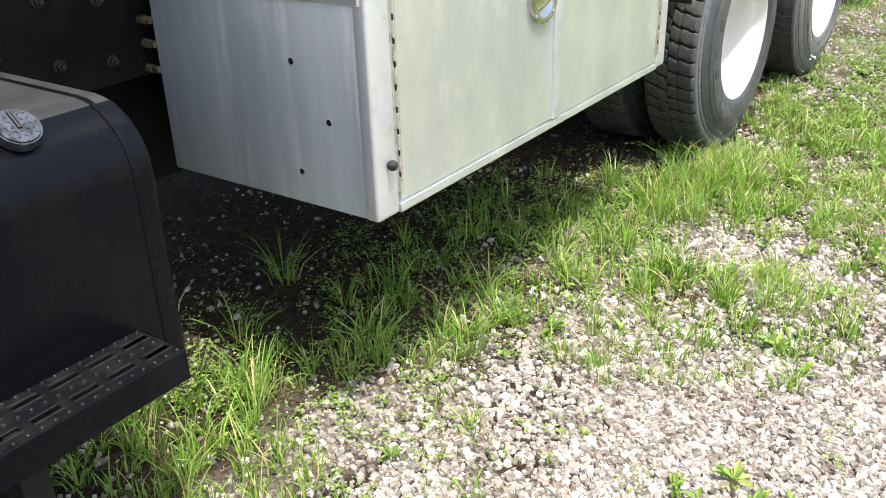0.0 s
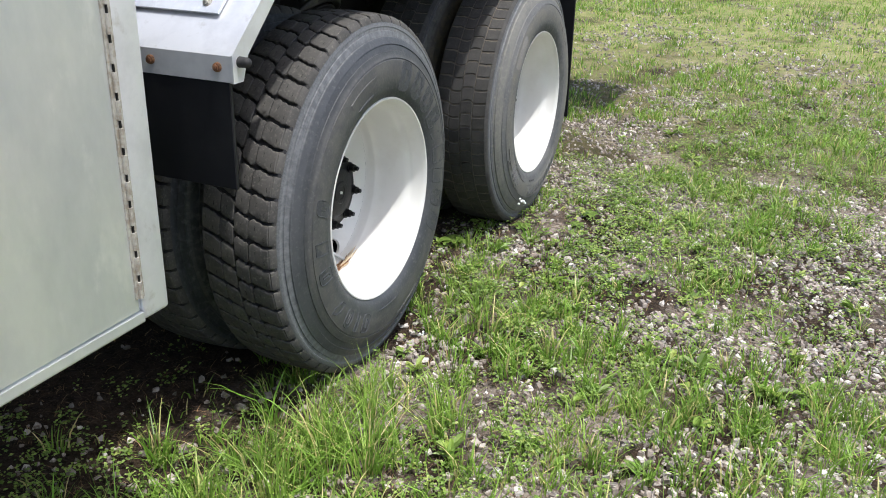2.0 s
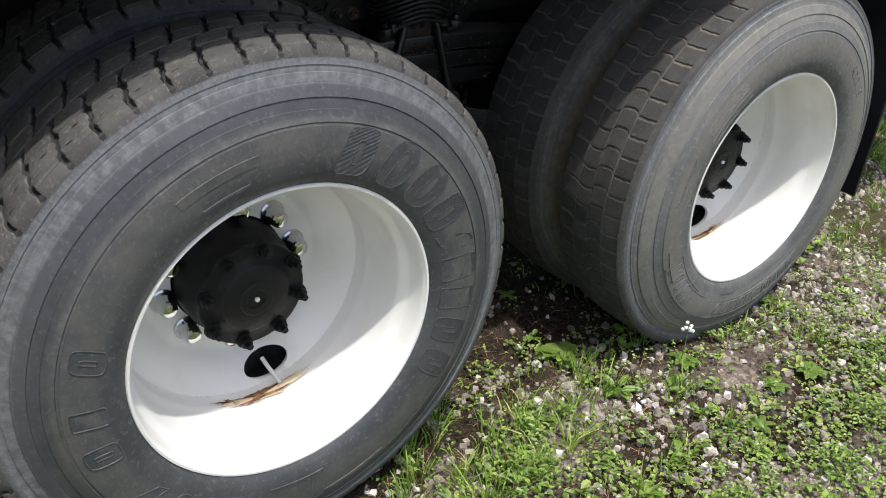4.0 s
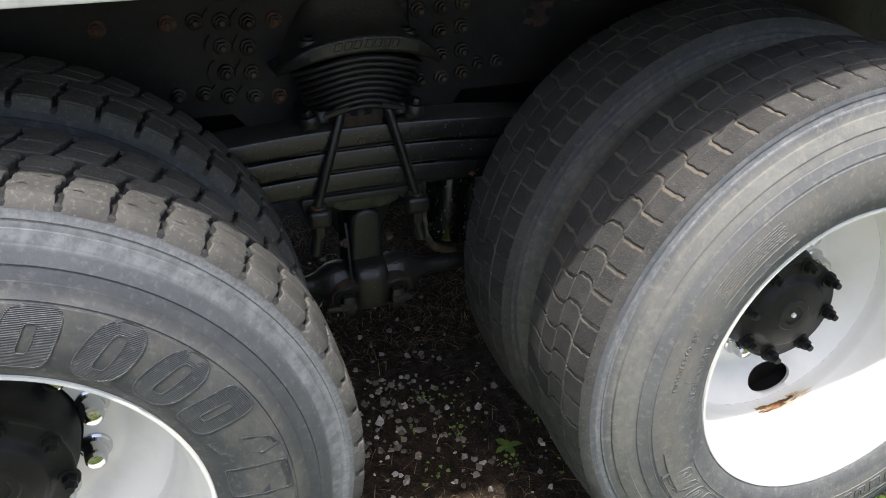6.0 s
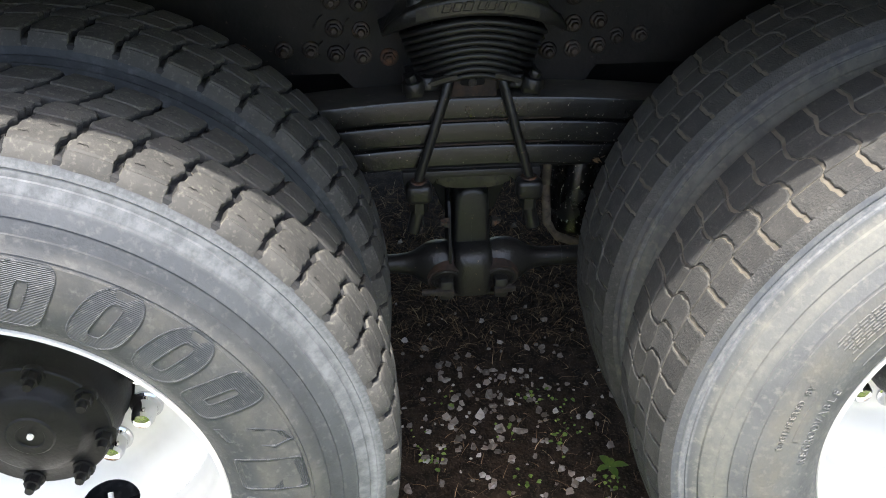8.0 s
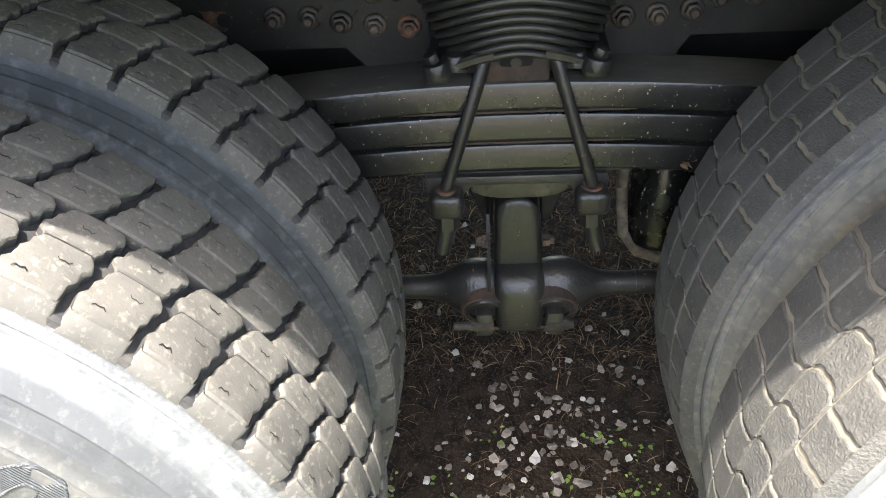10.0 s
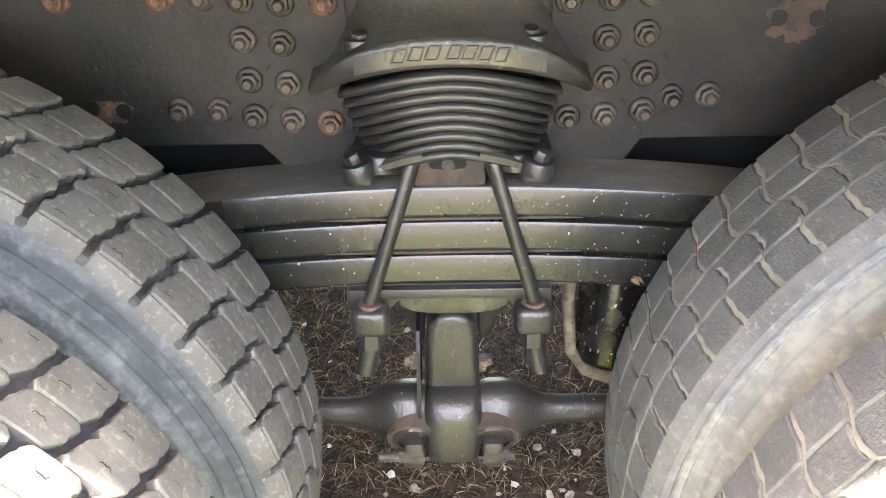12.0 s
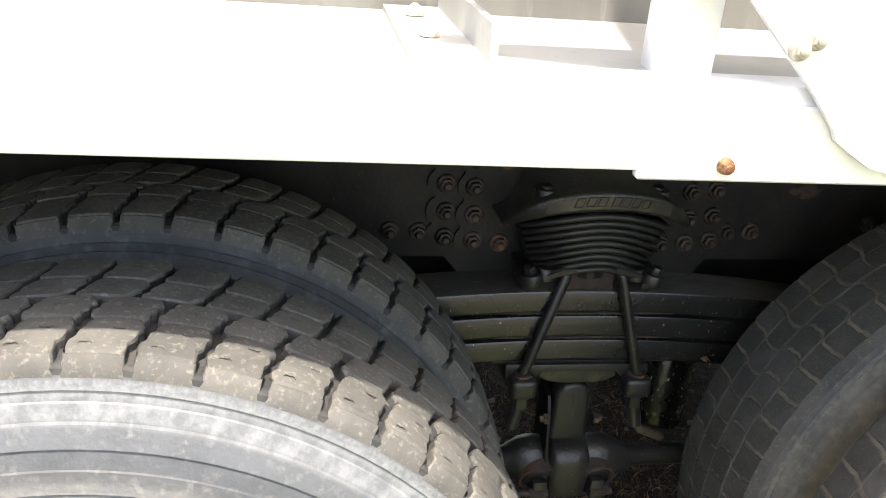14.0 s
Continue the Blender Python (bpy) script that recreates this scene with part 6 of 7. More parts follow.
def torque_rods():
    """The cast bracket under the spring and the two rods bolted to it."""
    t = assembly("torque_rod_bracket", "black cast bracket with a pair of torque rods under the spring", "suspension bracket")
    mid = 0.695
    bm = bmesh.new()
    prism(bm, [(0.628, 0.655), (0.766, 0.655), (0.768, 0.637), (0.75, 0.628), (0.725, 0.624), (0.67, 0.624), (0.645, 0.628), (0.627, 0.637)], "x", -0.75, -0.648)
    bevelled(bm, 0.003, 2)
    part("top_block", bm, M_OLIVE, t, "olive painted block", smooth=35)
    # column: rounded head, slightly waisted, with a casting seam down its middle
    bm = bmesh.new()
    outline = [(mid - 0.038, 0.4), (mid - 0.036, 0.5), (mid - 0.0335, 0.58), (mid - 0.031, 0.606), (mid - 0.022, 0.62), (mid, 0.626), (mid + 0.022, 0.62), (mid + 0.031, 0.606), (mid + 0.0335, 0.58), (mid + 0.036, 0.5), (mid + 0.038, 0.4)]
    prism(bm, outline, "x", -0.74, -0.643)
    bevelled(bm, 0.01, 4)
    part("column", bm, M_OLIVE_DARK, t, "olive-black cast column", smooth=45)
    bm = bmesh.new()
    box(bm, -0.6442, -0.6422, mid - 0.0008, mid + 0.0008, 0.49, 0.612)
    part("casting_seam", bm, M_CAST, t)
    # barrel-shaped boss over the rods' ends
    bm = bmesh.new()
    rows = []
    for k in range(13):
        z = 0.405 + 0.105 * k / 12
        v = (z - 0.4575) / 0.0525
        out = -0.602 - 0.03 * max(0.0, v) ** 4 - 0.006 * max(0.0, -v) ** 2
        w = 0.036 + 0.004 * (1 - v * v)
        rows.append([bm.verts.new(q) for q in ((-0.7, mid - w, z), (out - 0.022, mid - w, z), (out - 0.008, mid - w * 0.93, z), (out - 0.001, mid - w * 0.7, z), (out, mid - w * 0.3, z), (out, mid + w * 0.3, z), (out - 0.001, mid + w * 0.7, z), (out - 0.008, mid + w * 0.93, z), (out - 0.022, mid + w, z), (-0.7, mid + w, z))])
    for a, b in zip(rows, rows[1:]):
        for i in range(9):
            bm.faces.new((a[i], a[i + 1], b[i + 1], b[i]))
    bm.faces.new(rows[-1])
    bm.faces.new(rows[0][::-1])
    bmesh.ops.recalc_face_normals(bm, faces=bm.faces)
    part("boss", bm, M_CAST, t, "rounded cast boss with worn paint", smooth=50)
    bm = bmesh.new()
    box(bm, -0.7, -0.618, mid - 0.06, mid + 0.062, 0.398, 0.406, 0.003)
    part("foot_plate", bm, M_CAST, t, "rust-edged foot plate", smooth=40)
    bm = bmesh.new()
    prism(bm, [(-0.7, 0.6), (-0.645, 0.6), (-0.632, 0.575), (-0.618, 0.51), (-0.61, 0.45), (-0.612, 0.41), (-0.7, 0.41)], "y", mid - 0.0475, mid - 0.0425)
    part("side_plate", bm, M_HUB, t, "thin upright side plate")
    for sd in (-1, 1):
        bm = bmesh.new()
        prism(bm, [(mid + sd * 0.034, 0.628), (mid + sd * 0.076, 0.632), (mid + sd * 0.074, 0.615), (mid + sd * 0.05, 0.55), (mid + sd * 0.038, 0.545)], "x", -0.74, -0.7)
        bevelled(bm, 0.002, 1)
        part("gusset", bm, M_HUB, t, "black tapered gusset")
        bm = bmesh.new()
        ya = mid + sd * (0.046 if sd < 0 else 0.035)
        cyl(bm, (-0.63, ya, 0.562), (-0.63, ya + sd * 0.01, 0.562), 0.011, 0.0105, 6)
        cyl(bm, (-0.63, ya + sd * 0.01, 0.562), (-0.63, ya + sd * 0.017, 0.562), 0.0068, 0.006, 10)
        part("bolt", bm, M_BOLT, t, "grimy plate bolt", smooth=35)
        # rod: domed eye that tapers quickly into a slim bar
        ey = mid + sd * 0.062
        bm = bmesh.new()
        far = -0.05 if sd < 0 else 1.45
        rows = []
        for dy, hz, hx, cz in ((-0.03, 0.046, 0.034, 0.456), (-0.012, 0.05, 0.04, 0.457), (0.006, 0.05, 0.041, 0.457), (0.024, 0.0465, 0.038, 0.457), (0.038, 0.0375, 0.032, 0.4575), (0.05, 0.028, 0.026, 0.459), (0.064, 0.0225, 0.0215, 0.46), (0.085, 0.0192, 0.0192, 0.461), (abs(far - ey), 0.0188, 0.0188, 0.462)):
            rows.append([bm.verts.new((-0.654 + hx * math.cos(2 * math.pi * k / 24), ey + sd * dy, cz + hz * math.sin(2 * math.pi * k / 24))) for k in range(24)])
        for a, b in zip(rows, rows[1:]):
            for k in range(24):
                bm.faces.new((a[k], a[(k + 1) % 24], b[(k + 1) % 24], b[k]))
        bm.faces.new(rows[0])
        bmesh.ops.recalc_face_normals(bm, faces=bm.faces)
        part("rod", bm, M_CAST, t, "black torque rod with a domed eye", smooth=50)
        bm = bmesh.new()
        cyl(bm, (-0.654, ey + sd * 0.118, 0.4612), (-0.654, ey + sd * 0.123, 0.4612), 0.0202, seg=20)
        part("rod_collar", bm, M_CAST, t, smooth=40)
        # bushing sunk in the eye's lower front, rust round its edge
        c = pose(-0.618, ey - sd * 0.008, 0.442, 0, 22, 0)
        bm = bmesh.new()
        lathe(bm, [(-0.02, 0.0375), (0.003, 0.0372), (0.0045, 0.0355), (0.002, 0.032), (0.002, 0.029)], 28)
        bmesh.ops.transform(bm, matrix=c, verts=bm.verts)
        bmesh.ops.recalc_face_normals(bm, faces=bm.faces)
        part("rust_ring", bm, M_RUST_FILM, t, "rusty bushing ring", smooth=40)
        bm = bmesh.new()
        lathe(bm, [(0.0, 0.031), (0.0055, 0.029), (0.006, 0.0245), (0.002, 0.0235), (0.002, 0.0004)], 28)
        bmesh.ops.transform(bm, matrix=c, verts=bm.verts)
        bmesh.ops.recalc_face_normals(bm, faces=bm.faces)
        part("bushing", bm, M_CAST, t, "worn bushing", smooth=40)
        # square pin end and its clamp bolt
        bm = bmesh.new()
        box(bm, -0.63, -0.596, ey - sd * 0.008 - 0.0135, ey - sd * 0.008 + 0.0135, 0.404, 0.448, 0.006, 2)
        part("pin_end", bm, M_CAST, t, "squared pin end", smooth=40)
        bm = bmesh.new()
        cyl(bm, (-0.6, ey - sd * 0.022, 0.424), (-0.6, ey + sd * 0.012, 0.424), 0.0095, 0.009, 6)
        cyl(bm, (-0.6, ey + sd * 0.012, 0.424), (-0.6, ey + sd * (0.04 if sd < 0 else 0.02), 0.424), 0.0068, 0.0064, 12)
        part("clamp_bolt", bm, M_BOLT, t, "threaded clamp bolt", smooth=35)


torque_rods()


def brake_chamber():
    t = assembly("brake_chamber", "glossy black air brake chamber behind the spring", "brake chamber")
    bm = bmesh.new()
    cyl(bm, (-0.84, 0.955, 0.61), (-0.81, 0.935, 0.43), 0.062, 0.055, 28)
    bevelled(bm, 0.012, 3, 50)
    part("canister", bm, M_CHAMBER, t, "chipped glossy black canister", smooth=45)
    pts = [(-0.8, 0.872, 0.63), (-0.795, 0.868, 0.55), (-0.79, 0.875, 0.46), (-0.785, 0.9, 0.425), (-0.785, 0.95, 0.405)]
    tube("bracket", pts, 0.0095, M_TAN, t, "dusty tan bracket")
    bm = bmesh.new()
    box(bm, -0.84, -0.77, 0.87, 1.04, 0.6, 0.67, 0.008)
    part("mount", bm, M_FRAME, t)
    for y in (0.0, AXLE_GAP):
        a = assembly("axle", "dark steel drive axle housing under the frame", "axle", group="drive axles")
        bm = bmesh.new()
        cyl(bm, (-2.3, y, AXLE_Z), (-0.2, y, AXLE_Z), 0.075, seg=24)
        bmesh.ops.create_uvsphere(bm, u_segments=24, v_segments=14, radius=0.2, matrix=pose(-1.2, y, AXLE_Z))
        part("housing", bm, M_FRAME, a, smooth=40)


brake_chamber()


# ---- loose cover of the ground: gravel, grass, weeds ----
def under_truck(x, y):
    """1 below the deck and box, fading to 0 beside the truck."""
    return np.where(y < -0.75, 0.75 * np.clip((-x - 0.1) / 0.55, 0, 1) * (y > -2.65), np.clip((-x - 0.05) / 0.3, 0, 1)) * (y < 2.15)


def in_wheel(x, y):
    bad = np.zeros(len(x), bool)
    for yw in (0.0, AXLE_GAP):
        bad |= (np.abs(y - yw) < 0.2) & (x < -0.03) & (x > -0.62)
    return bad


def spots(rng, n, x0, x1, y0, y1):
    return rng.uniform(x0, x1, n), rng.uniform(y0, y1, n)


def stuff(name, verts, faces_a, faces_b, mat, label, category, smooth=False):
    me = bpy.data.meshes.new(name)
    me.from_pydata(verts.tolist(), [], faces_a.tolist() + (faces_b.tolist() if faces_b is not None else []))
    me.materials.append(mat)
    if smooth:
        me.shade_smooth()
    ob = new(name, me)
    return tagged(ob, label, category, kind="stuff")


def gravel():
    rng = np.random.RandomState(11)
    hexa = [(math.cos(k * math.pi / 3) * (1.0 if k % 2 else 0.85), math.sin(k * math.pi / 3) * (0.9 if k % 2 else 1.05), -0.7) for k in range(6)]
    tv = np.array(hexa + [(0.6, 0.35, 0.65), (-0.45, 0.6, 0.75), (-0.6, -0.4, 0.6), (0.4, -0.6, 0.8)]) * 0.86
    quads = np.array([(6, 7, 8, 9), (0, 1, 6, 6), (1, 2, 7, 6), (2, 3, 8, 7), (3, 4, 8, 8), (4, 5, 9, 8), (5, 0, 6, 9)])
    tf, tt = quads[[0, 2, 3, 5, 6]], quads[[1, 4]][:, :3]
    xs, ys, ss = [], [], []
    for n, x0, x1, y0, y1, lo, hi in GRAVEL_ZONES:
        x, y = spots(rng, n, x0, x1, y0, y1)
        g = greenness(x, y)
        keep = rng.rand(n) < np.clip(1.3 - 1.05 * g, 0.15, 1) * (1 - np.where(y < -0.7, 0.76, 0.93) * under_truck(x, y) * (1 - 0.35 * np.exp(-((y - 0.72) / 0.35) ** 2 - ((x + 0.55) / 0.4) ** 2)))
        thick = np.clip((value_noise(x, y, 2.1, 9) + 0.3 * value_noise(x, y, 7, 10) - 0.4) / 0.3, 0.42, 1)
        for px, py, rx, ry in ((0.75, -2.1, 0.5, 0.7), (1.26, 1.19, 0.2, 0.2)):
            thick = np.maximum(thick, np.exp(-((x - px) / rx) ** 4 - ((y - py) / ry) ** 4))
        keep &= rng.rand(n) < thick * (1 - 0.45 * np.exp(-((x - 0.5) / 1.1) ** 4 - ((y - 0.9) / 1.3) ** 4))
        keep &= ~in_wheel(x, y) & (rng.rand(n) > 0.9 * bare_soil(x, y))
        x, y = x[keep], y[keep]
        xs.append(x), ys.append(y), ss.append(lo + (hi - lo) * rng.rand(len(x)) ** 1.8)
    # a scatter of larger pale stones on the soil between the axles
    m = 48
    x, y = rng.normal(-0.74, 0.13, m), rng.normal(0.79, 0.09, m)
    xs.append(x), ys.append(y), ss.append(rng.uniform(0.005, 0.0135, m))
    x, y, s = np.concatenate(xs), np.concatenate(ys), np.concatenate(ss)
    n = len(x)
    jit = rng.uniform(0.6, 1.3, (n, len(tv), 3))
    sc = np.stack([rng.uniform(0.75, 1.3, n), rng.uniform(0.75, 1.3, n), rng.uniform(0.55, 1.0, n)], 1)
    v = tv[None] * jit * sc[:, None, :] * s[:, None, None]
    a = rng.uniform(0, 2 * np.pi, n)
    c, sn = np.cos(a)[:, None], np.sin(a)[:, None]
    tilt = rng.uniform(-1.1, 1.1, n)[:, None]
    vx, vy, vz = v[..., 0] * c - v[..., 1] * sn, v[..., 0] * sn + v[..., 1] * c, v[..., 2]
    vz = vz + tilt * vx * 0.5
    z = height(x, y) + s * rng.uniform(-0.15, 0.3, n)
    out = np.stack([vx + x[:, None], vy + y[:, None], vz + z[:, None]], -1).reshape(-1, 3)
    faces = (tf[None] + (np.arange(n) * len(tv))[:, None, None]).reshape(-1, 4)
    tris = (tt[None] + (np.arange(n) * len(tv))[:, None, None]).reshape(-1, 3)
    stuff("gravel", out, faces, tris, M_STONE, "loose pale grey and pinkish gravel stones", "gravel")


GRAVEL_ZONES = [(16000, 0.05, 1.35, -3.0, -1.7, 0.008, 0.019), (2600, 0.1, 0.75, -1.35, -0.9, 0.007, 0.017), (200, -0.9, -0.45, 0.58, 0.9, 0.005, 0.014), (9000, -1.2, 0.3, 2.2, 4.5, 0.007, 0.018), (4000, 1.8, 5.0, -5.5, 3.0, 0.009, 0.02), (80000, -0.25, 1.9, -4.0, 2.4, 0.006, 0.02), (12000, -1.6, -0.25, -3.4, 2.2, 0.005, 0.016), (28000, 0.0, 3.6, -3.0, 5.5, 0.007, 0.018), (22000, -2.5, 6.0, 3.0, 10.0, 0.01, 0.024)]


def blades(rng, x, y, h, w, lean, way=None):
    """Tapered bent blades, two steps each."""
    n = len(x)
    a = rng.uniform(0, 2 * np.pi, n)
    dx, dy = np.cos(a), np.sin(a)
    b = rng.uniform(0, 2 * np.pi, n) if way is None else way
    lx, ly = np.cos(b) * lean, np.sin(b) * lean
    z = height(x, y) - 0.004
    P = []
    for f, k in ((0.0, 1.0), (0.45, 0.85), (0.8, 0.5)):
        cx, cy, cz = x + lx * h * f * f, y + ly * h * f * f, z + h * (f - 0.25 * lean * f * f)
        P += [np.stack([cx - dx * w * k / 2, cy - dy * w * k / 2, cz], 1), np.stack([cx + dx * w * k / 2, cy + dy * w * k / 2, cz], 1)]
    P.append(np.stack([x + lx * h, y + ly * h, z + h * (1 - 0.3 * lean)], 1))
    v = np.stack(P, 1).reshape(-1, 3)
    o = (np.arange(n) * 7)[:, None]
    quads = np.concatenate([o + [[0, 1, 3, 2]], o + [[2, 3, 5, 4]]])
    tris = o + [[4, 5, 6]]
    return v, quads, tris


def grass():
    rng = np.random.RandomState(21)
    X, Y, H, W, L, A = [], [], [], [], [], []
    for tufts, per, x0, x1, y0, y1, spread, h0, h1, cut in GRASS_ZONES:
        x, y = spots(rng, tufts, x0, x1, y0, y1)
        g = greenness(x, y)
        keep = (rng.rand(tufts) < np.clip((g - cut) / 0.45, 0, 1)) & (rng.rand(tufts) > 0.93 * under_truck(x, y)) & ~in_wheel(x, y) & (rng.rand(tufts) > 1.3 * bare_soil(x, y))
        x, y, g = x[keep], y[keep], g[keep]
        k = rng.randint(max(2, per // 2), per + 1, len(x))
        tx, ty, tg = np.repeat(x, k), np.repeat(y, k), np.repeat(g, k)
        hh = np.repeat(rng.uniform(h0, h1, len(x)), k)
        m = len(tx)
        ox, oy = rng.normal(0, spread, m), rng.normal(0, spread, m)
        tx, ty = tx + ox, ty + oy
        X.append(tx), Y.append(ty)
        A.append(np.arctan2(oy, ox) + rng.normal(0, 0.7, m))
        tall = 1 + 0.9 * np.exp(-((tx - 0.12) / 0.25) ** 2) * np.exp(-((ty + 0.75) / 0.55) ** 4) + 0.25 * np.exp(-((tx + 0.1) / 0.3) ** 2) * np.exp(-((ty + 2.2) / 0.8) ** 4)
        H.append(hh * rng.uniform(0.5, 1.15, m) * (0.6 + 0.6 * tg) * tall)
        W.append(rng.uniform(0.0026, 0.006, m))
        L.append(rng.uniform(0.1, 0.95, m))
    # lone sprawling tufts in the shade along the box
    for tx, ty, many, tall in ((-0.82, -2.11, 34, 0.2), (-0.95, -2.5, 26, 0.18), (-0.68, -2.45, 26, 0.16), (-0.45, -2.0, 30, 0.17), (-0.3, -2.28, 40, 0.19), (-0.18, -1.85, 34, 0.17), (-0.42, -2.62, 34, 0.2), (-0.12, -1.5, 34, 0.17), (-0.3, -1.2, 26, 0.15), (-0.1, -1.15, 34, 0.18), (-0.45, -1.5, 20, 0.13), (-0.6, -2.85, 30, 0.2), (-0.05, -2.15, 34, 0.18)):
        ox, oy = rng.normal(0, 0.02, many), rng.normal(0, 0.02, many)
        X.append(tx + ox), Y.append(ty + oy), A.append(np.arctan2(oy, ox) + rng.normal(0, 0.5, many))
        H.append(tall * rng.uniform(0.5, 1.1, many)), W.append(rng.uniform(0.003, 0.006, many)), L.append(rng.uniform(0.3, 1.1, many))
    x, y, h, w, l, way = (np.concatenate(q) for q in (X, Y, H, W, L, A))
    v, q, t = blades(rng, x, y, h, w * np.where(y > 3, 1.5, 1.0), l, way)
    stuff("grass", v, q, t, M_GRASS, "patchy fresh green grass tufts growing through gravel", "grass")
    # dry straw under the truck and strewn about
    n = 13000
    x, y = spots(rng, n, -1.9, 0.4, -2.6, 2.2)
    keep = ~in_wheel(x, y) & (rng.rand(n) < np.where(x < -0.1, 0.9, 0.35))
    x, y = x[keep], y[keep]
    ex, ey = spots(rng, 34000, -0.4, 2.6, -3.4, 6.0)
    ok = ~in_wheel(ex, ey) & (greenness(ex, ey) + rng.uniform(-0.2, 0.2, len(ex)) > 0.25)
    dx, dy = spots(rng, 6000, -1.9, -0.95, 0.2, 1.2)
    dry = ~in_wheel(dx, dy)
    x, y = np.concatenate([x, ex[ok], dx[dry]]), np.concatenate([y, ey[ok], dy[dry]])
    n = len(x)
    v, q, t = blades(rng, x, y, rng.uniform(0.012, 0.036, n), rng.uniform(0.0012, 0.0026, n), rng.uniform(0.9, 2.2, n))
    stuff("dry_grass", v, q, t, M_DRY, "thin brown dry grass stems on bare soil", "dry grass")


GRASS_ZONES = [(900, 14, -1.2, 0.5, 2.1, 3.6, 0.016, 0.05, 0.1, 0.2), (1500, 14, 1.7, 4.2, -5.0, 3.2, 0.026, 0.05, 0.1, 0.3), (2000, 12, -6.0, -2.55, -7.0, 5.0, 0.04, 0.05, 0.1, 0.1), (2700, 24, -0.7, 1.9, -4.0, 2.3, 0.013, 0.05, 0.125, 0.24), (2200, 7, -0.7, 1.9, -4.0, 2.3, 0.016, 0.03, 0.08, 0.16), (2600, 20, 0.0, 3.8, -2.5, 5.5, 0.016, 0.04, 0.1, 0.24), (5200, 14, -2.5, 7.0, 2.6, 13.0, 0.03, 0.04, 0.09, 0.14), (7500, 12, -5.0, 14.0, 8.0, 34.0, 0.1, 0.06, 0.12, 0.1)]


def leaves(rng, x, y, z, length, width, heading, rise):
    """Pointed leaves with a folded middle, six corners each."""
    dx, dy = np.cos(heading), np.sin(heading)
    P = []
    for f, k, s in ((0.0, 0.15, 1), (0.4, 1.0, 1), (0.75, 0.75, 1), (1.0, 0.0, 1), (0.75, 0.75, -1), (0.4, 1.0, -1)):
        along = length * f
        up = along * np.sin(rise) - 0.35 * along * f * np.sin(rise) + np.where(k > 0.2, width * 0.22, 0)
        r = along * np.cos(rise)
        P.append(np.stack([x + dx * r - dy * width * k * s / 2, y + dy * r + dx * width * k * s / 2, z + up], 1))
    v = np.stack(P, 1).reshape(-1, 3)
    o = (np.arange(len(x)) * 6)[:, None]
    return v, np.concatenate([o + [[0, 1, 2, 3]], o + [[0, 3, 4, 5]]])


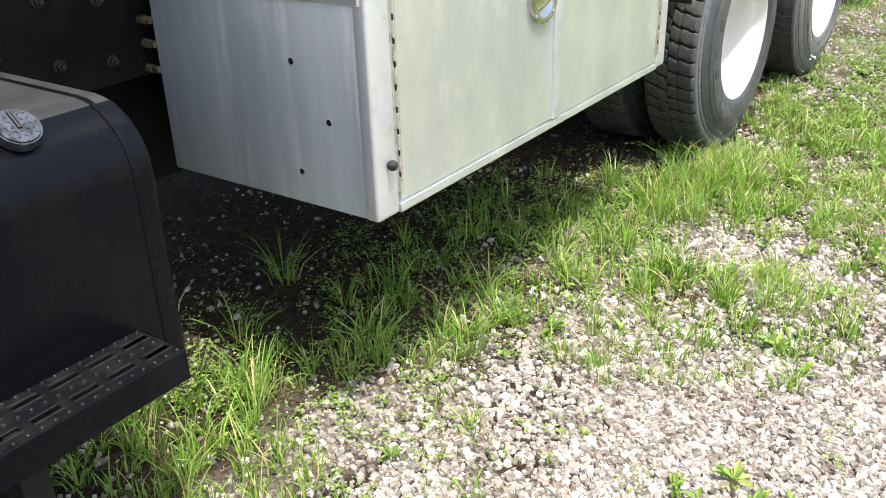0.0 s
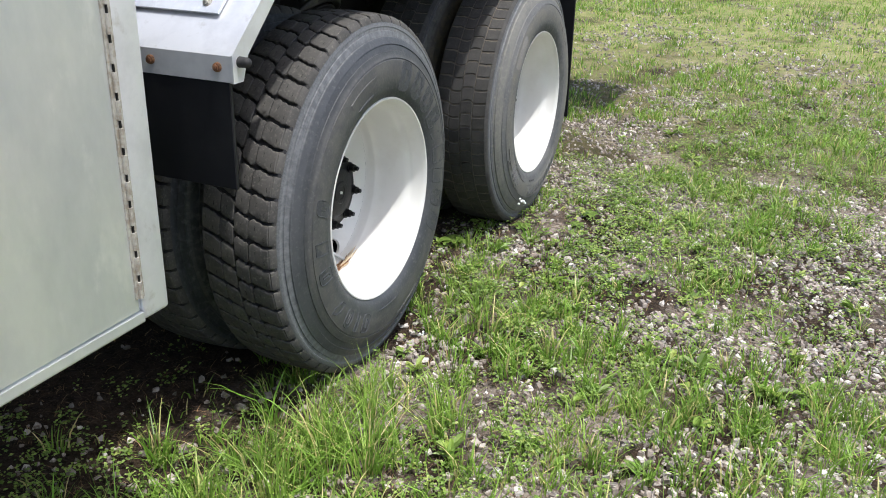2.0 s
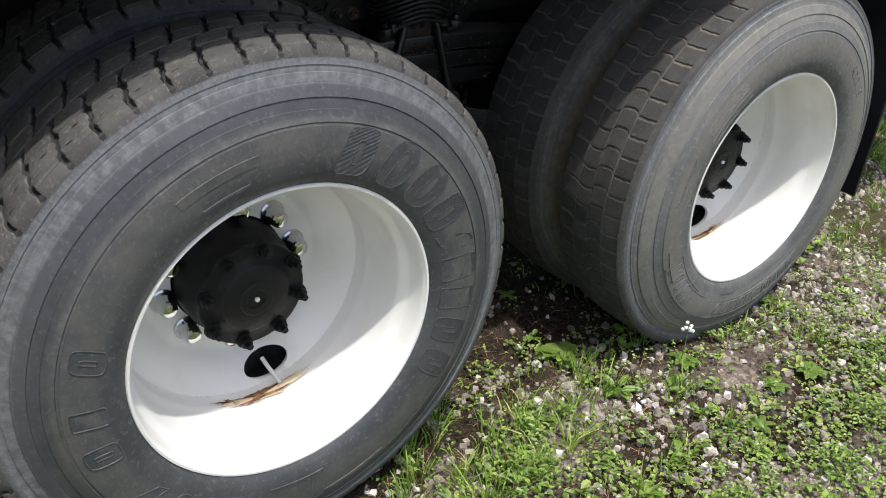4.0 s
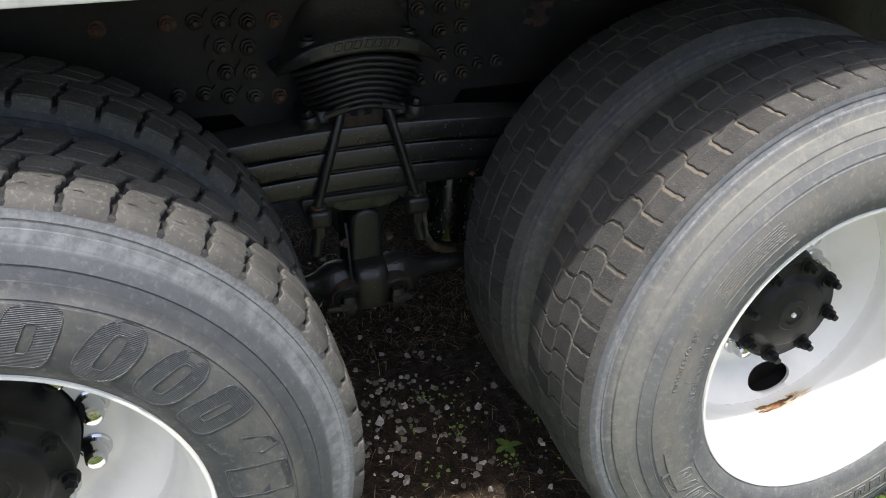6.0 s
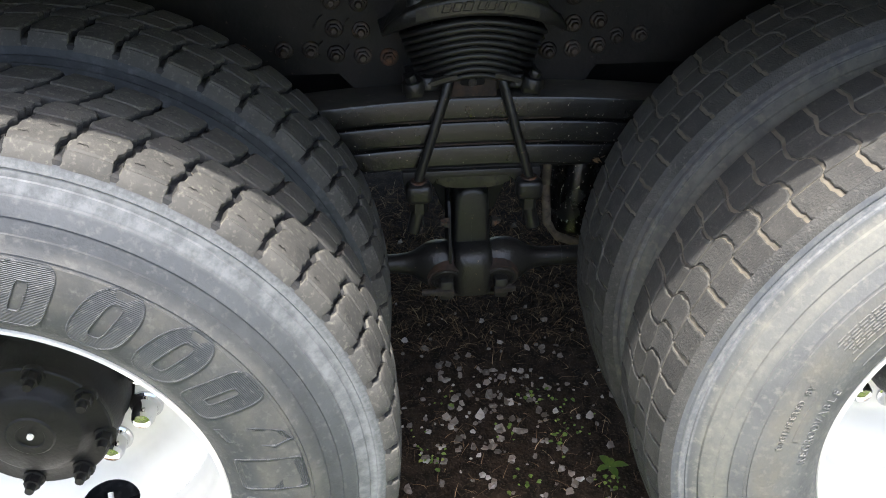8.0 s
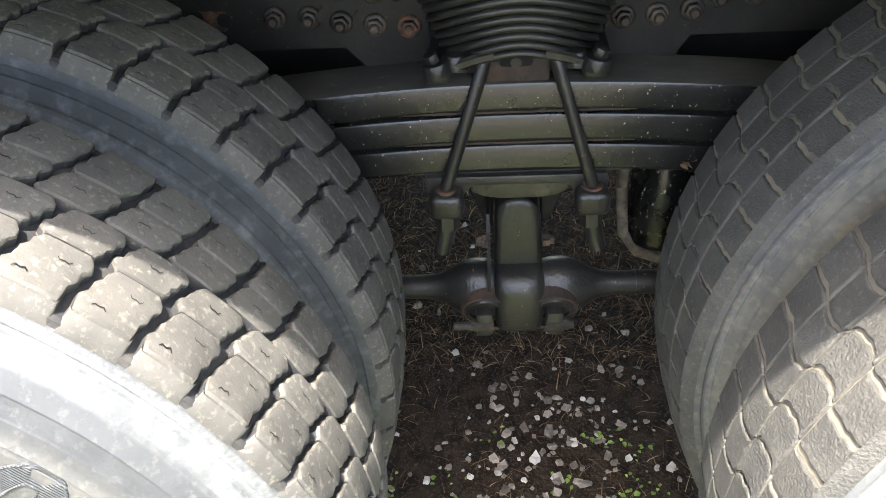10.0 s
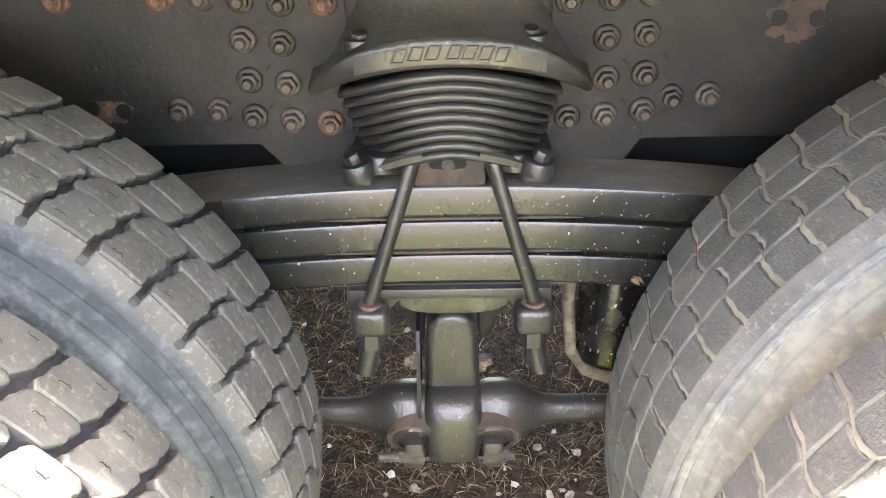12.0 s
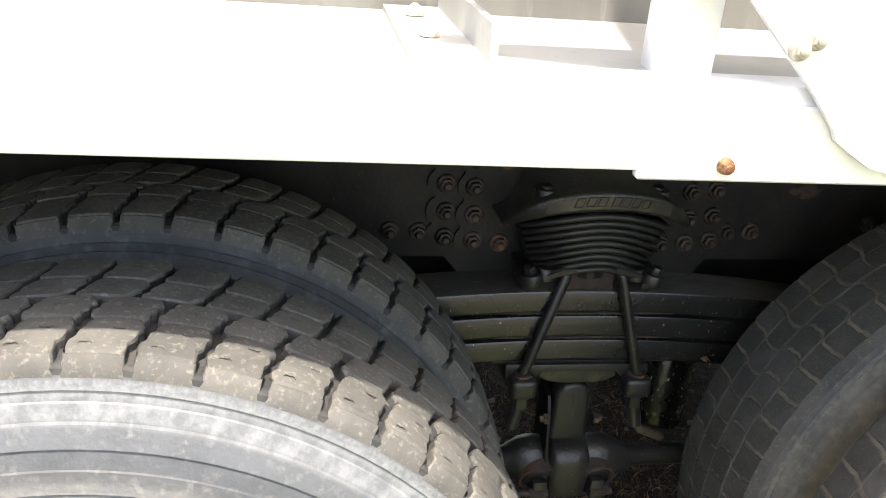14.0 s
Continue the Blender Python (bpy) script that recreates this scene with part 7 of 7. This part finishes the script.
def weeds():
    """Leafy rosettes and creeping small-leaved weeds."""
    rng = np.random.RandomState(31)
    X, Y, Z, L, W, A, R = [], [], [], [], [], [], []

    def add(x, y, z, l, w, a, r):
        for q, val in zip((X, Y, Z, L, W, A, R), (x, y, z, l, w, a, r)):
            q.append(val)
    # rosettes
    n = 1000
    x, y = spots(rng, n, 0.0, 2.4, -3.2, 4.5)
    k = (rng.rand(n) < 0.25 + 0.75 * np.exp(-((x - 0.45) / 0.4) ** 2 - ((y - 0.2) / 0.8) ** 2)) & ~in_wheel(x, y)
    x, y = x[k], y[k]
    big = rng.uniform(0.022, 0.07, len(x))
    c = rng.randint(6, 13, len(x))
    x, y, big = np.repeat(x, c), np.repeat(y, c), np.repeat(big, c)
    m = len(x)
    l = big * rng.uniform(0.6, 1.1, m)
    add(x, y, height(x, y) + rng.uniform(0.004, 0.02, m), l, l * rng.uniform(0.25, 0.38, m), rng.uniform(0, 6.283, m), rng.uniform(0.15, 1.0, m))
    # broader leaves near the wheels
    n = 150
    x, y = spots(rng, n, -0.3, 0.9, 0.35, 2.3)
    k = ~in_wheel(x, y)
    x, y = x[k], y[k]
    c = rng.randint(4, 10, len(x))
    x, y = np.repeat(x, c), np.repeat(y, c)
    m = len(x)
    l = rng.uniform(0.014, 0.034, m)
    add(x + rng.normal(0, 0.01, m), y + rng.normal(0, 0.01, m), height(x, y) + rng.uniform(0.01, 0.035, m), l, l * rng.uniform(0.45, 0.7, m), rng.uniform(0, 6.283, m), rng.uniform(0.0, 0.8, m))
    # creeping small leaves, also at the shade's edge
    for n, x0, x1, y0, y1, p in ((3000, -0.75, 0.7, -3.4, 2.4, 0.4), (1500, 0.4, 2.5, -3.0, 4.0, 0.3), (1300, -0.35, 0.9, 0.45, 2.4, 0.3), (200, -1.0, -0.4, 0.4, 1.2, 0.12), (1500, -0.9, 0.15, -2.8, -0.7, 0.9), (3600, 0.25, 2.6, -1.0, 4.2, 0.8), (1500, 0.0, 1.6, 1.2, 4.5, 0.8)):
        x, y = spots(rng, n, x0, x1, y0, y1)
        k = (rng.rand(n) < p * (1 - 0.6 * under_truck(x, y)) * (1 - 0.75 * np.exp(-((x - 0.35) / 0.6) ** 4 - ((y + 2.4) / 0.9) ** 4))) & ~in_wheel(x, y) & (rng.rand(n) > bare_soil(x, y))
        x, y = x[k], y[k]
        c = rng.randint(6, 16, len(x))
        x, y = np.repeat(x, c), np.repeat(y, c)
        m = len(x)
        x, y = x + rng.normal(0, 0.016, m), y + rng.normal(0, 0.016, m)
        l = rng.uniform(0.006, 0.014, m)
        add(x, y, height(x, y) + rng.uniform(0.004, 0.04, m), l, l * rng.uniform(0.6, 0.95, m), rng.uniform(0, 6.283, m), rng.uniform(-0.2, 0.6, m))
    # dense cushions of small leaves beside the tyres
    for px, py, r, many in ((0.12, 0.52, 0.09, 420), (0.02, 0.62, 0.06, 200), (0.2, 0.7, 0.05, 160), (0.3, 1.75, 0.07, 260), (0.42, 1.45, 0.06, 220), (0.5, 1.2, 0.07, 240), (0.36, 1.05, 0.05, 150), (0.25, 2.0, 0.08, 260), (0.62, 1.6, 0.07, 220), (0.75, 0.2, 0.07, 220), (0.55, -0.3, 0.06, 200), (0.9, -0.6, 0.07, 220), (0.35, 0.3, 0.08, 260)):
        x, y = rng.normal(px, r * 0.6, many), rng.normal(py, r * 0.6, many)
        l = rng.uniform(0.008, 0.02, many)
        up = 0.05 * np.exp(-((x - px) ** 2 + (y - py) ** 2) / r ** 2)
        k = ~in_wheel(x, y)
        add(x[k], y[k], (height(x, y) + rng.uniform(0.004, 0.02, many) + up * rng.rand(many))[k], l[k], (l * rng.uniform(0.4, 0.7, many))[k], rng.uniform(0, 6.283, many)[k], rng.uniform(0.0, 0.9, many)[k])
    v, f = leaves(rng, *(np.concatenate(q) for q in (X, Y, Z, L, W, A, R)))
    stuff("weeds", v, f, None, M_LEAF, "low leafy green weeds and rosettes in the gravel", "weeds")


def leafy_plant(px, py, size, count, label, seed):
    """A single broad-leaved plant with leaves that can be told apart."""
    t = thing("leafy_weed", label, "plant", (px, py, float(height(px, py))), "broad-leaved weeds")
    rng = random.Random(seed)
    for i in range(count):
        bm = bmesh.new()
        l, w = size * rng.uniform(0.7, 1.1), size * rng.uniform(0.35, 0.5)
        n = 7
        left, mid, right = [], [], []
        for k in range(n + 1):
            f = k / n
            ww = w * math.sin(math.pi * min(1, 0.06 + 0.94 * f)) ** 0.8 / 2
            z = size * 0.25 + l * (0.55 * f - 0.5 * f * f)
            left.append(bm.verts.new((l * f * 0.95, -ww, z + ww * 0.25)))
            mid.append(bm.verts.new((l * f * 0.95, 0, z)))
            right.append(bm.verts.new((l * f * 0.95, ww, z + ww * 0.25)))
        for k in range(n):
            bm.faces.new((left[k], left[k + 1], mid[k + 1], mid[k]))
            bm.faces.new((mid[k], mid[k + 1], right[k + 1], right[k]))
        part("leaf", bm, M_LEAF, t, smooth=60, at=pose(0, 0, 0, 0, 0, 360 * i / count + rng.uniform(-18, 18)))
    tube("stem", [(0, 0, -0.002), (0.001, 0, size * 0.15), (0, 0, size * 0.3)], 0.002, M_LEAF, t)


gravel()
grass()
weeds()


def flower(x, y, z, mat, label, size):
    t = thing("wild_flower", label, "flower", (x, y, float(height(x, y))), "wild flowers")
    tube("stem", [(0, 0, 0), (0.004, 0.002, z * 0.5), (0, 0, z)], 0.0012, M_LEAF, t, "thin green stem")
    bm = bmesh.new()
    rng = random.Random(int(x * 1000))
    for k in range(7):
        a = rng.uniform(0, 6.28)
        d = Vector((math.cos(a) * size * 1.2, math.sin(a) * size * 1.2, rng.uniform(-size, size)))
        bmesh.ops.create_icosphere(bm, subdivisions=1, radius=size * 0.55, matrix=Matrix.Translation(Vector((0, 0, z)) + d))
    part("petals", bm, mat, t)


flower(0.02, 1.17, 0.13, M_FLOWER, "small white flower head beside the rear tyre", 0.011)
flower(0.1, 0.02, 0.1, M_FLOWER, "tiny white weed flowers beside the tyre", 0.007)
leafy_plant(-0.18, 0.915, 0.075, 8, "broad-leaved green weed growing between the wheels", 2)
leafy_plant(0.02, 1.19, 0.055, 7, "small leafy weed beside the rear tyre", 3)
leafy_plant(-0.5, 0.98, 0.04, 5, "small green weed in the truck's shade", 5)
leafy_plant(0.24, 1.47, 0.06, 8, "broad-leaved green weed in dark soil beside the tyre", 7)
leafy_plant(0.22, 1.33, 0.05, 7, "low leafy weed growing from gravel", 8)
leafy_plant(0.3, 1.16, 0.045, 6, "low leafy weed growing from gravel", 9)
